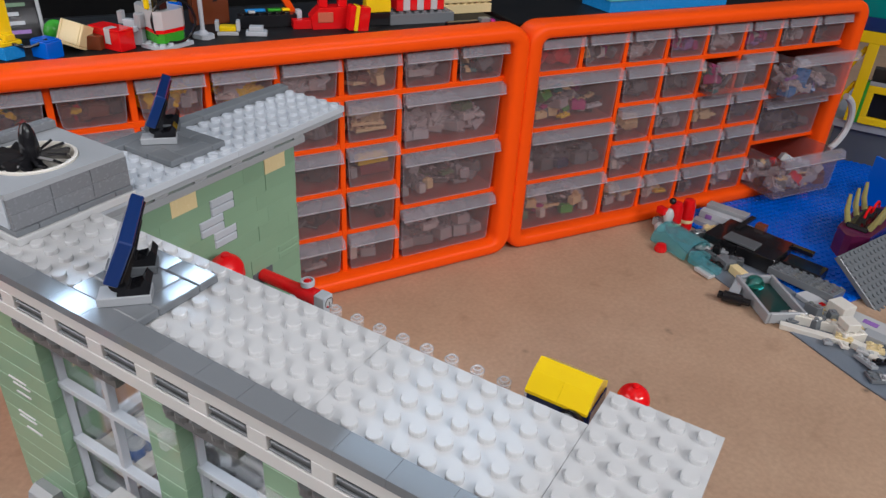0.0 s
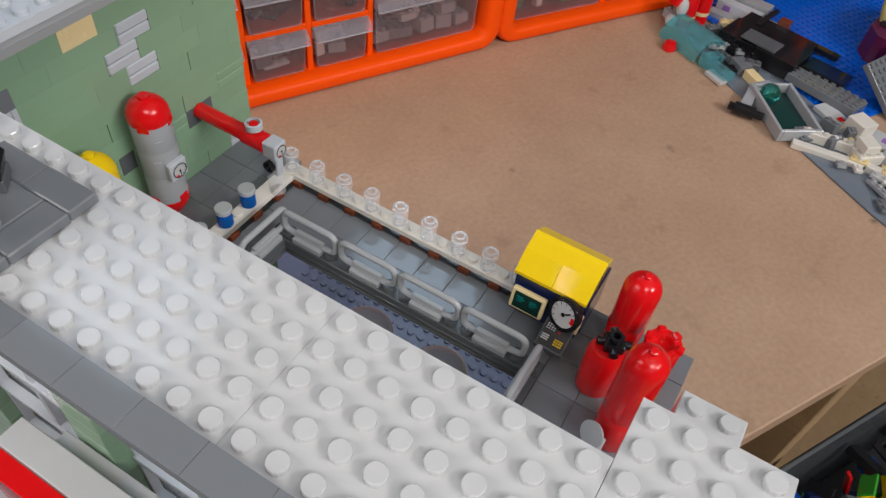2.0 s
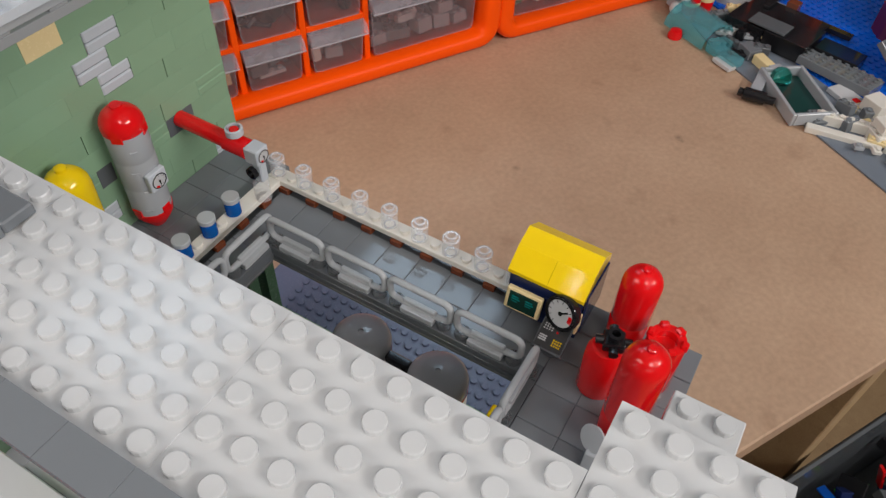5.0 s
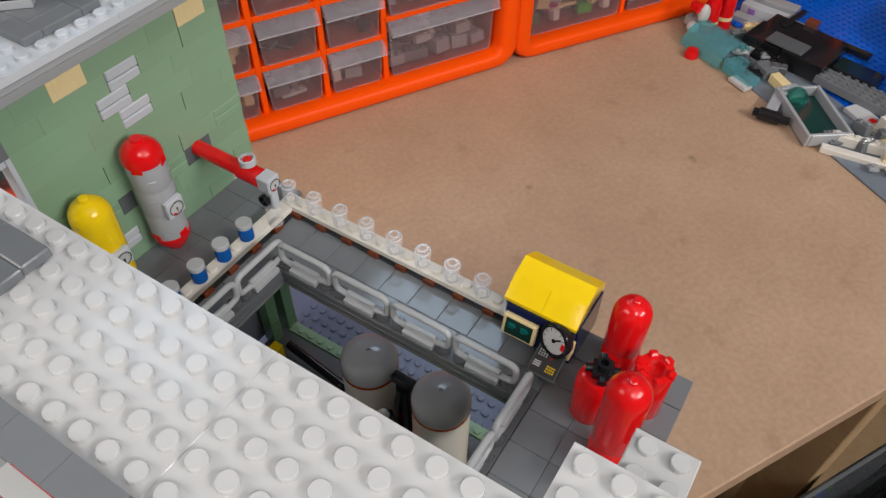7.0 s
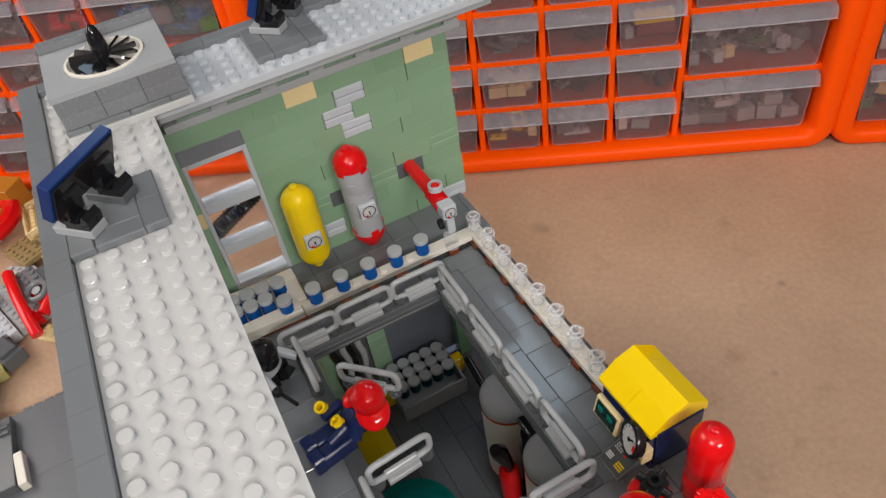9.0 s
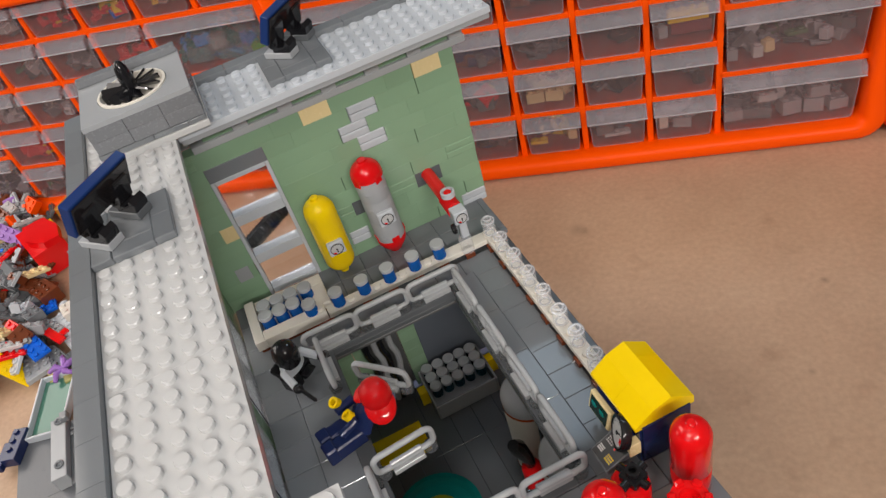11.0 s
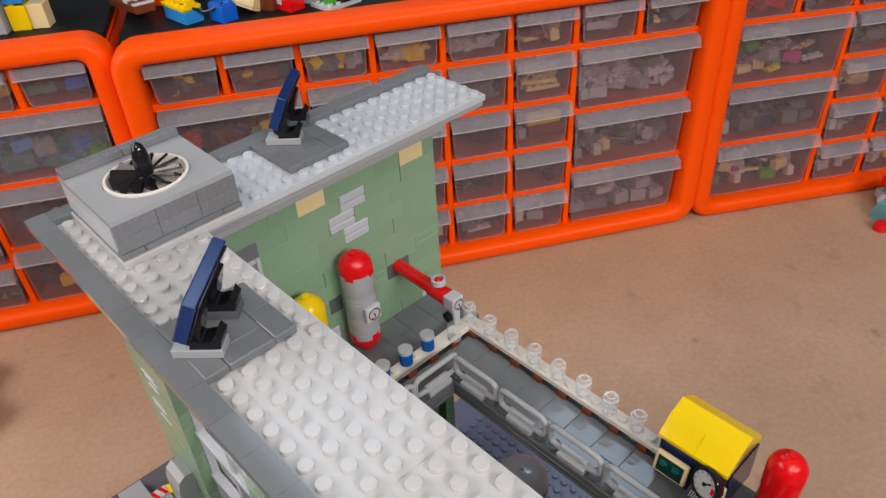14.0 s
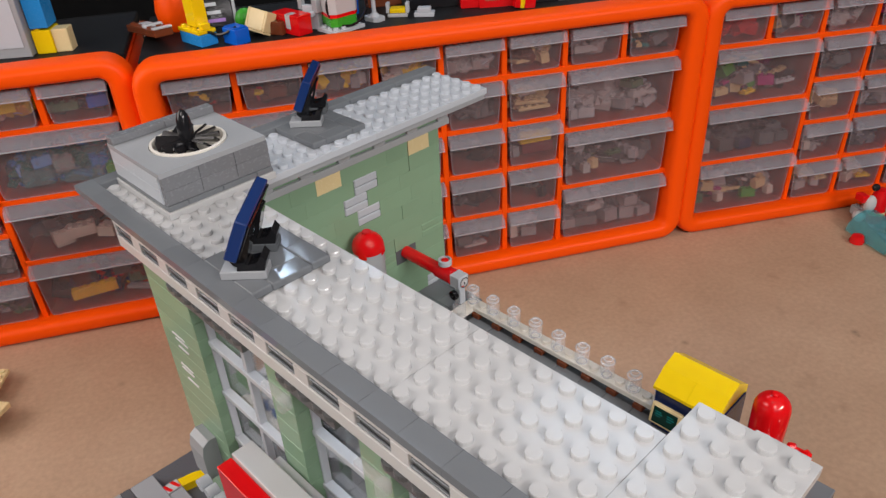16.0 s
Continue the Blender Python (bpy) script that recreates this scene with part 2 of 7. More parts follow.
def sweep(bm, pts, r, n=8, closed=False, mi=0):
    """A round bar along points."""
    pts = [Vector(p) for p in pts]
    k = len(pts)
    rings, up = [], None
    for i, p in enumerate(pts):
        a = pts[(i - 1) % k] if closed or i else p
        c = pts[(i + 1) % k] if closed or i < k - 1 else p
        d = (c - a).normalized()
        if up is None:
            up = d.orthogonal().normalized()
        up = (up - d * up.dot(d)).normalized()
        side = d.cross(up)
        rr = r[i] if isinstance(r, (list, tuple)) else r
        rings.append([bm.verts.new(p + rr * (math.cos(2 * math.pi * j / n) * up + math.sin(2 * math.pi * j / n) * side)) for j in range(n)])
    for i in range(k if closed else k - 1):
        A, C = rings[i], rings[(i + 1) % k]
        off = 0
        if closed and i == k - 1:
            off = min(range(n), key=lambda o: (C[o].co - A[0].co).length)
        for j in range(n):
            face = bm.faces.new((A[j], A[(j + 1) % n], C[(j + 1 + off) % n], C[(j + off) % n]))
            face.smooth, face.material_index = True, mi
    if not closed:
        bm.faces.new(rings[0][::-1]).material_index = mi
        bm.faces.new(rings[-1]).material_index = mi


def prism(bm, poly, a0, a1, axis="x", m=None, mi=0):
    """A closed outline drawn out along an axis. poly: points of the other two axes in order."""
    def at(p, a):
        v = {"x": (a, p[0], p[1]), "y": (p[0], a, p[1]), "z": (p[0], p[1], a)}[axis]
        v = Vector(v)
        return bm.verts.new(m @ v if m else v)
    A, C = [at(p, a0) for p in poly], [at(p, a1) for p in poly]
    k = len(poly)
    fs = [bm.faces.new(A[::-1]), bm.faces.new(C)]
    for i in range(k):
        fs.append(bm.faces.new((A[i], A[(i + 1) % k], C[(i + 1) % k], C[i])))
    for q in fs:
        q.material_index = mi


def mesh_of(name, bm, mats):
    bmesh.ops.recalc_face_normals(bm, faces=bm.faces)
    for e in bm.edges:
        if len(e.link_faces) == 2 and e.calc_face_angle(0) > 0.7:
            e.smooth = False
    me = bpy.data.meshes.new(name)
    bm.to_mesh(me)
    bm.free()
    for x in (mats if isinstance(mats, (list, tuple)) else [mats]):
        me.materials.append(x)
    return me


def part(name, bm, material, parent, label=""):
    ob = new(name, mesh_of(name, bm, material))
    ob.parent = parent
    if label:
        ob["label"] = label
    return ob


def thing(name, label, category, m=None, group="", kind=""):
    ob = new(name)
    ob.empty_display_size = 0.01
    if m:
        ob.matrix_world = m
    return tagged(ob, label, category, group, kind)


def single(name, bm, mats, label, category, m=None, group="", kind=""):
    ob = new(name, mesh_of(name, bm, mats))
    if m:
        ob.matrix_world = m
    return tagged(ob, label, category, group, kind)


def piece(name, me, parent, loc, rz=0.0):
    """One of many alike pieces that share a mesh."""
    ob = new(name, me)
    ob.parent = parent
    ob.location = loc
    if rz:
        ob.rotation_euler = (0, 0, rz)
    return ob


# ---- room and table ----
def wall_box(name, x0, x1, y0, y1, z0, z1, mat, label, kind="structure", category="wall", m=None):
    bm = bmesh.new()
    cbox(bm, x0, x1, y0, y1, z0, z1, 0.002)
    return single(name, bm, mat, label, category, m, kind=kind)


TURN = pose(-0.1427, 0.5528, 0, 0, 0, 60.5)      # along the cabinets' fronts; x to the right, y to the back
wall_box("floor", -2.2, 2.2, -2.6, 2.4, -0.80, -0.76, MDF_EDGE, "plain dark floor under the work table", category="floor", m=TURN)
wall_box("ceiling", -2.2, 2.2, -2.6, 2.4, 1.66, 1.72, CEILPAINT, "plain white painted ceiling", category="ceiling", m=TURN)
wall_box("wall_north", -2.2, 2.2, 2.3, 2.4, -0.76, 1.66, DARKWALL, "dark painted wall behind the cabinets", m=TURN)
wall_box("wall_south", -2.2, 2.2, -2.6, -2.5, -0.76, 1.66, WALLPAINT, "plain painted wall", m=TURN)
wall_box("wall_west", -2.3, -2.2, -2.6, 2.4, -0.76, 1.66, WALLPAINT, "plain painted wall", m=TURN)
wall_box("wall_east", 2.2, 2.3, -2.6, 2.4, -0.76, 1.66, WALLPAINT, "plain painted wall", m=TURN)

table = thing("work_table", "wide fibreboard work table with a bare brown top", "table", TURN)
bm = bmesh.new()
cbox(bm, -1.7, 1.5, -0.442, 1.10, -0.018, 0, 0.0012)
part("tabletop", bm, MDF, table)
bm = bmesh.new()
cbox(bm, -1.7, 1.5, -0.398, -0.36, -0.09, -0.018, 0.001)
part("front_rail", bm, MDF_EDGE, table)
bm = bmesh.new()
cbox(bm, 0.033, 0.051, -0.4405, -0.400, -0.76, -0.0183, 0.001)
part("front_leg", bm, MDF_EDGE, table, "upright plank leg under the front edge")
for x in (-1.6, 1.4):
    for y in (-0.40, 0.55):
        bm = bmesh.new()
        cbox(bm, x, x + 0.06, y, y + 0.04, -0.76, -0.0185, 0.002)
        part("leg", bm, MDF_EDGE, table)

# ---- drawer cabinets ----
CAB_W, CAB_H, CAB_D = 0.50, 0.2515, 0.16
PITCH, SIDE = 0.0577, 0.0192
ROW_TOP, ROW_Z, ROW_H = 0.2375, 0.197, 0.0457


def frame_mesh():
    bm = bmesh.new()
    # rounded rim round the front: an outer and an inner outline joined by a bulging profile
    w, h = CAB_W, CAB_H
    def outline(x0, x1, z0, z1, r):
        pts = []
        for x, z, a0 in ((x1 - r, z1 - r, 0), (x0 + r, z1 - r, 90), (x0 + r, z0 + r, 180), (x1 - r, z0 + r, 270)):
            for i in range(7):
                a = radians(a0 + i * 15)
                pts.append(Vector((x + r * math.cos(a), 0, z + r * math.sin(a))))
        return pts
    outer = outline(0, w, 0, h, 0.022)
    inner = outline(0.0200, w - 0.0200, 0.0170, 0.2355, 0.007)
    prof = []
    for i in range(20):
        a = 2 * math.pi * (i + 0.5) / 20
        ca, sa = math.cos(a), math.sin(a)
        prof.append((math.copysign(abs(ca) ** 0.6, ca), 0.0165 * math.copysign(abs(sa) ** 0.6, sa) + 0.0015))
    rings = [[bm.verts.new((o + i) / 2 + (o - i) / 2 * u + Vector((0, v, 0))) for u, v in prof] for o, i in zip(outer, inner)]
    k, n = len(rings), len(prof)
    for i in range(k):
        A, C = rings[i], rings[(i + 1) % k]
        for j in range(n):
            q = bm.faces.new((A[j], A[(j + 1) % n], C[(j + 1) % n], C[j]))
            q.smooth = True
    return bm


def slots():
    """The openings: x, z, width, height."""
    x0 = SIDE
    out = [(x0 + i * PITCH, ROW_Z, PITCH, ROW_TOP - ROW_Z) for i in range(8)]
    z0 = ROW_Z - 4 * ROW_H
    for r in range(4):
        for c in range(2, 6):
            out.append((x0 + c * PITCH, z0 + (3 - r) * ROW_H, PITCH, ROW_H))
    bh = 4 * ROW_H / 3
    for r in range(3):
        for c in (0, 6):
            out.append((x0 + c * PITCH, z0 + (2 - r) * bh, 2 * PITCH, bh))
    return out


def drawer_mesh(w, h, d=0.125):
    bm = bmesh.new()
    g, t = 0.0040, 0.0011
    ww, hh = w - 2 * g, h - 0.0075
    tp = 0.0022                                        # the tray narrows to its foot
    x0, x1 = g, g + ww
    zt, zb, y0 = 0.003 + hh, 0.003, -0.001
    ring = lambda i, z, dz, k: [bm.verts.new(p) for p in ((x0 + k + i, y0 + i, z), (x1 - k - i, y0 + i, z), (x1 - k - i, d - i, z - dz), (x0 + k + i, d - i, z - dz))]
    of, ot, it, inn = ring(0, zb, 0, tp), ring(0, zt, 0.005, 0), ring(t, zt, 0.005, 0), ring(t, zb + t, 0, tp)
    bm.faces.new(of[::-1])
    bm.faces.new(inn)
    for A, C in ((of, ot), (ot, it), (it, inn)):
        for i in range(4):
            bm.faces.new((A[i], A[(i + 1) % 4], C[(i + 1) % 4], C[i]))
    return bm


def lip_mesh(w, h):
    """Slanting grip that hangs over the front, with a thicker lower edge, paler to hold its glint."""
    bm = bmesh.new()
    g, lh = 0.0028, 0.0105
    zt = h - 0.0016
    prism(bm, [(-0.0012, zt), (-0.0085, zt - 0.002), (-0.0107, zt - lh + 0.0009), (-0.0095, zt - lh + 0.0009), (-0.0074, zt - 0.0034), (-0.0012, zt - 0.0016)], g, w - g, "x")
    cbox(bm, g - 0.0002, w - g + 0.0002, -0.0111, -0.0093, zt - lh - 0.0003, zt - lh + 0.0008, 0.0003, None, 1)
    for a, b in ((g, g + 0.001), (w - g - 0.001, w - g)):
        prism(bm, [(-0.0012, zt - 0.0016), (-0.0074, zt - 0.0034), (-0.0093, zt - lh + 0.0010), (-0.0012, zt - lh + 0.0010)], a, b, "x")
    return bm


def bead_mesh(w, h):
    """Thick rounded edge along the sides and foot of a drawer's front, put in for the bright line there."""
    bm = bmesh.new()
    x0, x1, z0, z1, r = 0.0062, w - 0.0062, 0.0036, h - 0.0110, 0.0045
    pts = [(x0 - 0.0016, -0.0012, z1)]
    for cx, a0 in ((x0 + r, 180), (x1 - r, 270)):
        for i in range(5):
            t = radians(a0 + 22.5 * i)
            pts.append((cx + r * math.cos(t), -0.0012, z0 + r + r * math.sin(t)))
    pts.append((x1 + 0.0016, -0.0012, z1))
    sweep(bm, pts, 0.00055, 6)
    return bm


def toy_brick(bm, a, b, c, m, mi=0, studs=True):
    """A brick of a by b studs and c plates, centred on m."""
    sx, sy, sz = a * U / 2, b * U / 2, c * P / 2
    cbox(bm, -sx, sx, -sy, sy, -sz, sz, 0.0004, m, mi)
    if studs:
        for p in range(a):
            for q in range(b):
                lathe(bm, [(0.0024, 0), (0.0024, 0.0016), (0, 0.0016)], 8, m @ Matrix.Translation(((p + .5 - a / 2) * U, (q + .5 - b / 2) * U, sz)), mi, False)


def heap_mesh(w, h, d, mix, seed, n=18, full=1.0, front=0.003):
    """Loose toy bricks lying in a tray, settled in layers that rise to the back."""
    rnd = random.Random(seed)
    bm = bmesh.new()
    for i in range(n):
        a, b, c = rnd.choice(((1, 1, 3), (2, 1, 3), (2, 2, 1), (3, 1, 1), (4, 1, 1), (2, 1, 1), (2, 2, 3), (1, 1, 1), (2, 4, 1), (2, 3, 3), (2, 2, 3), (2, 1, 3)))
        reach, sz = max(a, b) * U * .5, c * P * .5
        y = front + reach + (d * 0.5 - reach) * rnd.random() ** 1.8
        level = i / n
        top = h * (0.27 + 0.36 * min(y / d, 0.7)) * full
        z = 0.002 + sz + (top - sz) * level * rnd.uniform(0.6, 1.0) if top > sz else 0.002 + sz
        lim = max(w / 2 - reach - 0.005, 0.002)
        lean = 9 + 16 * level
        m = pose(w / 2 + rnd.uniform(-lim, lim), y, z, rnd.gauss(0, lean), rnd.gauss(0, lean), rnd.uniform(0, 360))
        toy_brick(bm, a, b, c, m, rnd.choices(range(len(mix)), [k for _, k in mix])[0], c > 1 or rnd.random() < .6)
    return bm


MIXES = {
    "grey": ("mixed grey bricks", [(MGREY, 5), (DGREY, 4), (LGREY, 4), (PGREY, 1), (OLIVE, .6), (WHITE, .6)]),
    "dark": ("dark grey bricks", [(DGREY, 6), (MGREY, 3), (BLACK, 1)]),
    "white": ("white and grey bricks", [(WHITE, 5), (PGREY, 2), (MGREY, 2)]),
    "tan": ("tan bricks", [(TAN, 6), (CREAM, 1), (BROWN, 2)]),
    "red": ("red bricks with a yellow one", [(RED, 6), (BROWN, 1), (YELLOW, 1)]),
    "bright": ("brightly coloured bricks", [(RED, 3), (YELLOW, 3), (BLUE, 2), (TAN, 2), (WHITE, 2), (LIME, 1)]),
    "green": ("green and teal bricks", [(OLIVE, 3), (TEAL, 3), (TAN, 1), (LIME, 1), (AZURE, 1)]),
    "pink": ("pink and purple bricks", [(PINK, 4), (PURPLE, 4), (PGREY, 1)]),
    "mix": ("bricks of many colours", [(MGREY, 3), (WHITE, 2), (TAN, 2), (PINK, 1), (TEAL, 1), (BLACK, 2), (LIME, .5)]),
    "salvage": ("white, grey and dark red bricks", [(BROWN, 1.5), (WHITE, 4), (PGREY, 3), (MGREY, 1), (TAN, 1), (RED, 1)]),
    "night": ("pale grey, white and blue bricks", [(PGREY, 3), (WHITE, 3), (AZURE, 1), (NAVY, 1), (MGREY, 2), (PURPLE, .6)]),
    "dusk": ("dark mixed bricks", [(NAVY, 3), (BROWN, 2), (BLACK, 3), (RED, 1), (OLIVE, 1.5), (DGREY, 2), (YELLOW, .5)]),
    "straw": ("yellow and grey bricks", [(YELLOW, 4), (MGREY, 3), (LGREY, 2), (WHITE, 1)]),
    "sun": ("yellow and white bricks", [(YELLOW, 6), (WHITE, 2), (CREAM, 1)]),
    "sea": ("teal and blue-green bricks", [(TEAL, 5), (AZURE, 2), (CLEAR_TEAL, 3), (WHITE, .6)]),
    "few": ("a few dark bricks", [(DGREY, 4), (BLACK, 2), (MGREY, 2)]),
    "gold": ("yellow, tan and dark bricks", [(YELLOW, 2), (TAN, 2), (DGREY, 4)]),
    "brown": ("brown and tan bricks", [(BROWN, 4), (TAN, 3)]),
}
FILL = {"few": 0.25, "dark": 0.6, "sea": 1.8, "gold": 0.7}
FRAME = mesh_of("front_rim", frame_mesh(), ORANGE)
DRAWERS = {}
for x, z, w, h in slots():
    k = (round(w, 4), round(h, 4))
    if k not in DRAWERS:
        DRAWERS[k] = (mesh_of("drawer", drawer_mesh(w, h), FROST), mesh_of("grip", lip_mesh(w, h), [FROST_LIP, EDGE_GLINT]), mesh_of("front_bead", bead_mesh(w, h), FROST_LIP))
def bar_mesh(name, x0, x1, z0, z1):
    bm = bmesh.new()
    cbox(bm, x0, x1, 0.0004, 0.14, z0, z1, 0.0006)
    return mesh_of(name, bm, ORANGE)


BARS = []                                               # uprights and shelves between the openings
for i in range(1, 8):
    x = SIDE + i * PITCH
    BARS.append(bar_mesh("upright", x - 0.0026, x + 0.0026, ROW_Z + 0.003, ROW_TOP + 0.004))
    if 2 <= i <= 6:
        BARS.append(bar_mesh("upright", x - 0.0026, x + 0.0026, ROW_Z - 4 * ROW_H - 0.002, ROW_Z - 0.003))
BARS.append(bar_mesh("shelf", SIDE - 0.004, CAB_W - SIDE + 0.004, ROW_Z - 0.0030, ROW_Z + 0.0030))
for r in range(1, 4):
    z = ROW_Z - r * ROW_H
    for c in range(2, 6):
        BARS.append(bar_mesh("shelf", SIDE + c * PITCH + 0.0026, SIDE + (c + 1) * PITCH - 0.0026, z - 0.0028, z + 0.0028))
for r in range(1, 3):
    z = ROW_Z - r * 4 * ROW_H / 3
    for c in (0, 6):
        BARS.append(bar_mesh("shelf", SIDE + c * PITCH, SIDE + (c + 2) * PITCH - 0.0026 * (c == 0), z - 0.0028, z + 0.0028))
bm = bmesh.new()
cbox(bm, 0.006, CAB_W - 0.006, 0.02, CAB_D, CAB_H - 0.012, CAB_H - 0.006, 0.001)
cbox(bm, 0.006, CAB_W - 0.006, 0.02, CAB_D, 0.003, 0.010, 0.001)
cbox(bm, 0.006, 0.012, 0.02, CAB_D, 0.010, CAB_H - 0.0122, 0.001)
cbox(bm, CAB_W - 0.012, CAB_W - 0.006, 0.02, CAB_D, 0.010, CAB_H - 0.0122, 0.001)
cbox(bm, 0.006, CAB_W - 0.006, CAB_D, CAB_D + 0.004, 0.003, CAB_H - 0.006, 0.001)
SHELL = mesh_of("shell", bm, BLACK_TOP)
bm = bmesh.new()
for a, b in ((0.004, SIDE + 0.0005), (CAB_W - SIDE - 0.0005, CAB_W - 0.004)):
    cbox(bm, a, b, 0.008, 0.14, 0.004, CAB_H - 0.0125, 0.0005)
cbox(bm, 0.004, CAB_W - 0.004, 0.008, 0.14, 0.004, ROW_Z - 4 * ROW_H - 0.001, 0.0005)
cbox(bm, 0.004, CAB_W - 0.004, 0.008, 0.14, ROW_TOP - 0.001, CAB_H - 0.0125, 0.0005)
LINING = mesh_of("front_lining", bm, ORANGE)


def cabinet(m, mixes, label, pulled={}, chosen={}):
    cab = thing("drawer_cabinet", label, "cabinet", m, "drawer cabinets")
    for nm, me in (("front_rim", FRAME), ("shell", SHELL), ("front_lining", LINING)):
        piece(nm, me, cab, (0, 0, 0))
    for me in BARS:
        piece(me.name.split(".")[0], me, cab, (0, 0, 0))
    for i, (x, z, w, h) in enumerate(slots()):
        out, tip = pulled.get(i, (0, 0))
        d = piece("drawer", DRAWERS[round(w, 4), round(h, 4)][0], cab, (x, 0.0008 - out, z))
        d.rotation_euler = (radians(tip), 0, 0)
        piece("grip", DRAWERS[round(w, 4), round(h, 4)][1], d, (0, 0, 0))
        piece("front_bead", DRAWERS[round(w, 4), round(h, 4)][2], d, (0, 0, 0))
        key = mixes.get(i, "grey")
        if key:
            words, mix = MIXES[key]
            full = FILL.get(key, 1.0)
            bm = heap_mesh(w, h, 0.11, mix, 100 + i + int(m.translation.x * 1000), n=int((34 if w < .1 else 90) * full), front=0.012 if i in chosen else 0.003)
            mats = [a for a, _ in mix]
            for mat, fx, z0, a, b, c, turn in chosen.get(i, ()):   # single bricks lying against the front
                toy_brick(bm, a, b, c, pose(w * fx, 0.0040 + b * U / 2, z0 + c * P / 2, -8, 0, turn), len(mats))
                mats.append(mat)
            single("brick_assortment", bm, mats, words + " lying loose in a milky drawer", "toy bricks",
                   m @ pose(x, 0.003 - out, z + 0.004, tip, 0, 0), kind="stuff")
    return cab


TOP = ["dusk", "dusk", "straw", "sun", "white", "tan", "white", "mix"]
C1 = dict(enumerate(TOP))
C1.update({8: "dusk", 9: "dark", 10: "dark", 11: "tan", 12: "dusk", 13: "dark", 14: "few", 15: "few", 16: "dusk", 17: "tan", 18: "few", 19: "few",
           20: "dusk", 21: "gold", 22: "grey", 23: "white", 24: "dusk", 25: "white", 26: "grey", 27: "grey", 28: "mix", 29: "grey"})
MAROON = plastic("dark_red_plastic", (0.20, 0.012, 0.02), 0.2)
C1_BRICKS, C2_BRICKS, C0_BRICKS = {}, {}, {}          # bricks that lie against a drawer's front, drawer by drawer
C1_BRICKS[15] = [(MAROON, 0.62, 0.006, 4, 1, 3, 2), (YELLOW, 0.58, 0.0165, 4, 1, 3, 3), (LGREY, 0.22, 0.004, 1, 1, 3, 20)]
C1_BRICKS[25] = [(PGREY, 0.12, 0.003, 1, 1, 3, 10), (PGREY, 0.24, 0.003, 2, 1, 3, -8), (WHITE, 0.70, 0.016, 2, 1, 2, 14), (WHITE, 0.80, 0.018, 2, 1, 1, -25), (OLIVE, 0.66, 0.026, 2, 2, 2, 20), (LGREY, 0.60, 0.006, 2, 2, 3, 30)]
C1_BRICKS[27] = [(WHITE, 0.27, 0.004, 1, 1, 3, 5), (TAN, 0.34, 0.008, 1, 1, 3, 20), (PGREY, 0.72, 0.012, 1, 1, 3, 40), (OLIVE, 0.52, 0.020, 2, 1, 1, 10), (LGREY, 0.10, 0.004, 1, 1, 3, 0)]
C1_BRICKS[29] = [(LGREY, 0.12, 0.003, 2, 2, 3, 4), (MGREY, 0.30, 0.003, 3, 2, 3, -6), (WHITE, 0.36, 0.020, 2, 1, 2, 5), (LGREY, 0.53, 0.003, 2, 2, 4, 12), (LGREY, 0.70, 0.003, 2, 2, 4, -5), (LGREY, 0.72, 0.018, 2, 2, 3, 6), (LGREY, 0.86, 0.003, 2, 2, 3, 10)]
C1_BRICKS[23] = [(CREAM, 0.2, 0.005, 1, 1, 4, 14), (LGREY, 0.5, 0.004, 2, 1, 3, -10)]
C1_BRICKS[22] = [(WHITE, 0.5, 0.003, 3, 1, 1, 5), (MGREY, 0.3, 0.006, 2, 1, 3, 12)]
C1_BRICKS[21] = [(YELLOW, 0.25, 0.004, 2, 1, 1, 0), (TAN, 0.8, 0.006, 1, 1, 3, 0)]
C1_BRICKS[17] = [(TAN, 0.3, 0.004, 2, 1, 3, 4), (TAN, 0.6, 0.004, 2, 1, 3, -6)]
C1_BRICKS[11] = [(TAN, 0.55, 0.004, 4, 1, 1, 3), (TAN, 0.5, 0.010, 4, 1, 1, -6)]
C1_BRICKS[9] = [(LGREY, 0.5, 0.012, 2, 1, 3, 35), (OLIVE, 0.75, 0.008, 2, 1, 2, -10), (BROWN, 0.3, 0.006, 2, 2, 2, 0)]
C1_BRICKS[6] = [(WHITE, 0.4, 0.006, 3, 1, 2, 4), (WHITE, 0.65, 0.012, 2, 1, 1, 35)]
cabinet(TURN @ pose(-0.5, 0, 0), C1, "orange-framed cabinet of milky small-parts drawers on the table", {}, C1_BRICKS)
C2 = dict(enumerate(["red", "mix", "white", "pink", "white", "pink", "white", "dark"]))
C2.update({8: "dark", 9: "dark", 10: "mix", 11: "dark", 12: "tan", 13: "grey", 14: "tan", 15: "dark", 16: "white", 17: "grey", 18: "dark", 19: "dark",
           20: "tan", 21: "tan", 22: "dark", 23: "white", 24: "mix", 25: "night", 26: "dark", 27: "dark", 28: "mix", 29: "salvage"})
C2_BRICKS[24] = [(TAN, 0.18, 0.005, 2, 1, 2, 10), (PINK, 0.60, 0.010, 2, 1, 3, -15), (PGREY, 0.78, 0.010, 3, 1, 1, 10), (YELLOW, 0.45, 0.003, 2, 1, 1, 20), (LGREY, 0.4, 0.014, 2, 2, 3, 25)]
C2_BRICKS[26] = [(DGREY, 0.32, 0.003, 2, 2, 4, 0), (NAVY, 0.5, 0.003, 2, 2, 3, 6), (MGREY, 0.72, 0.004, 2, 2, 4, -4), (WHITE, 0.12, 0.004, 1, 1, 4, 0), (DGREY, 0.86, 0.006, 2, 2, 3, 8)]
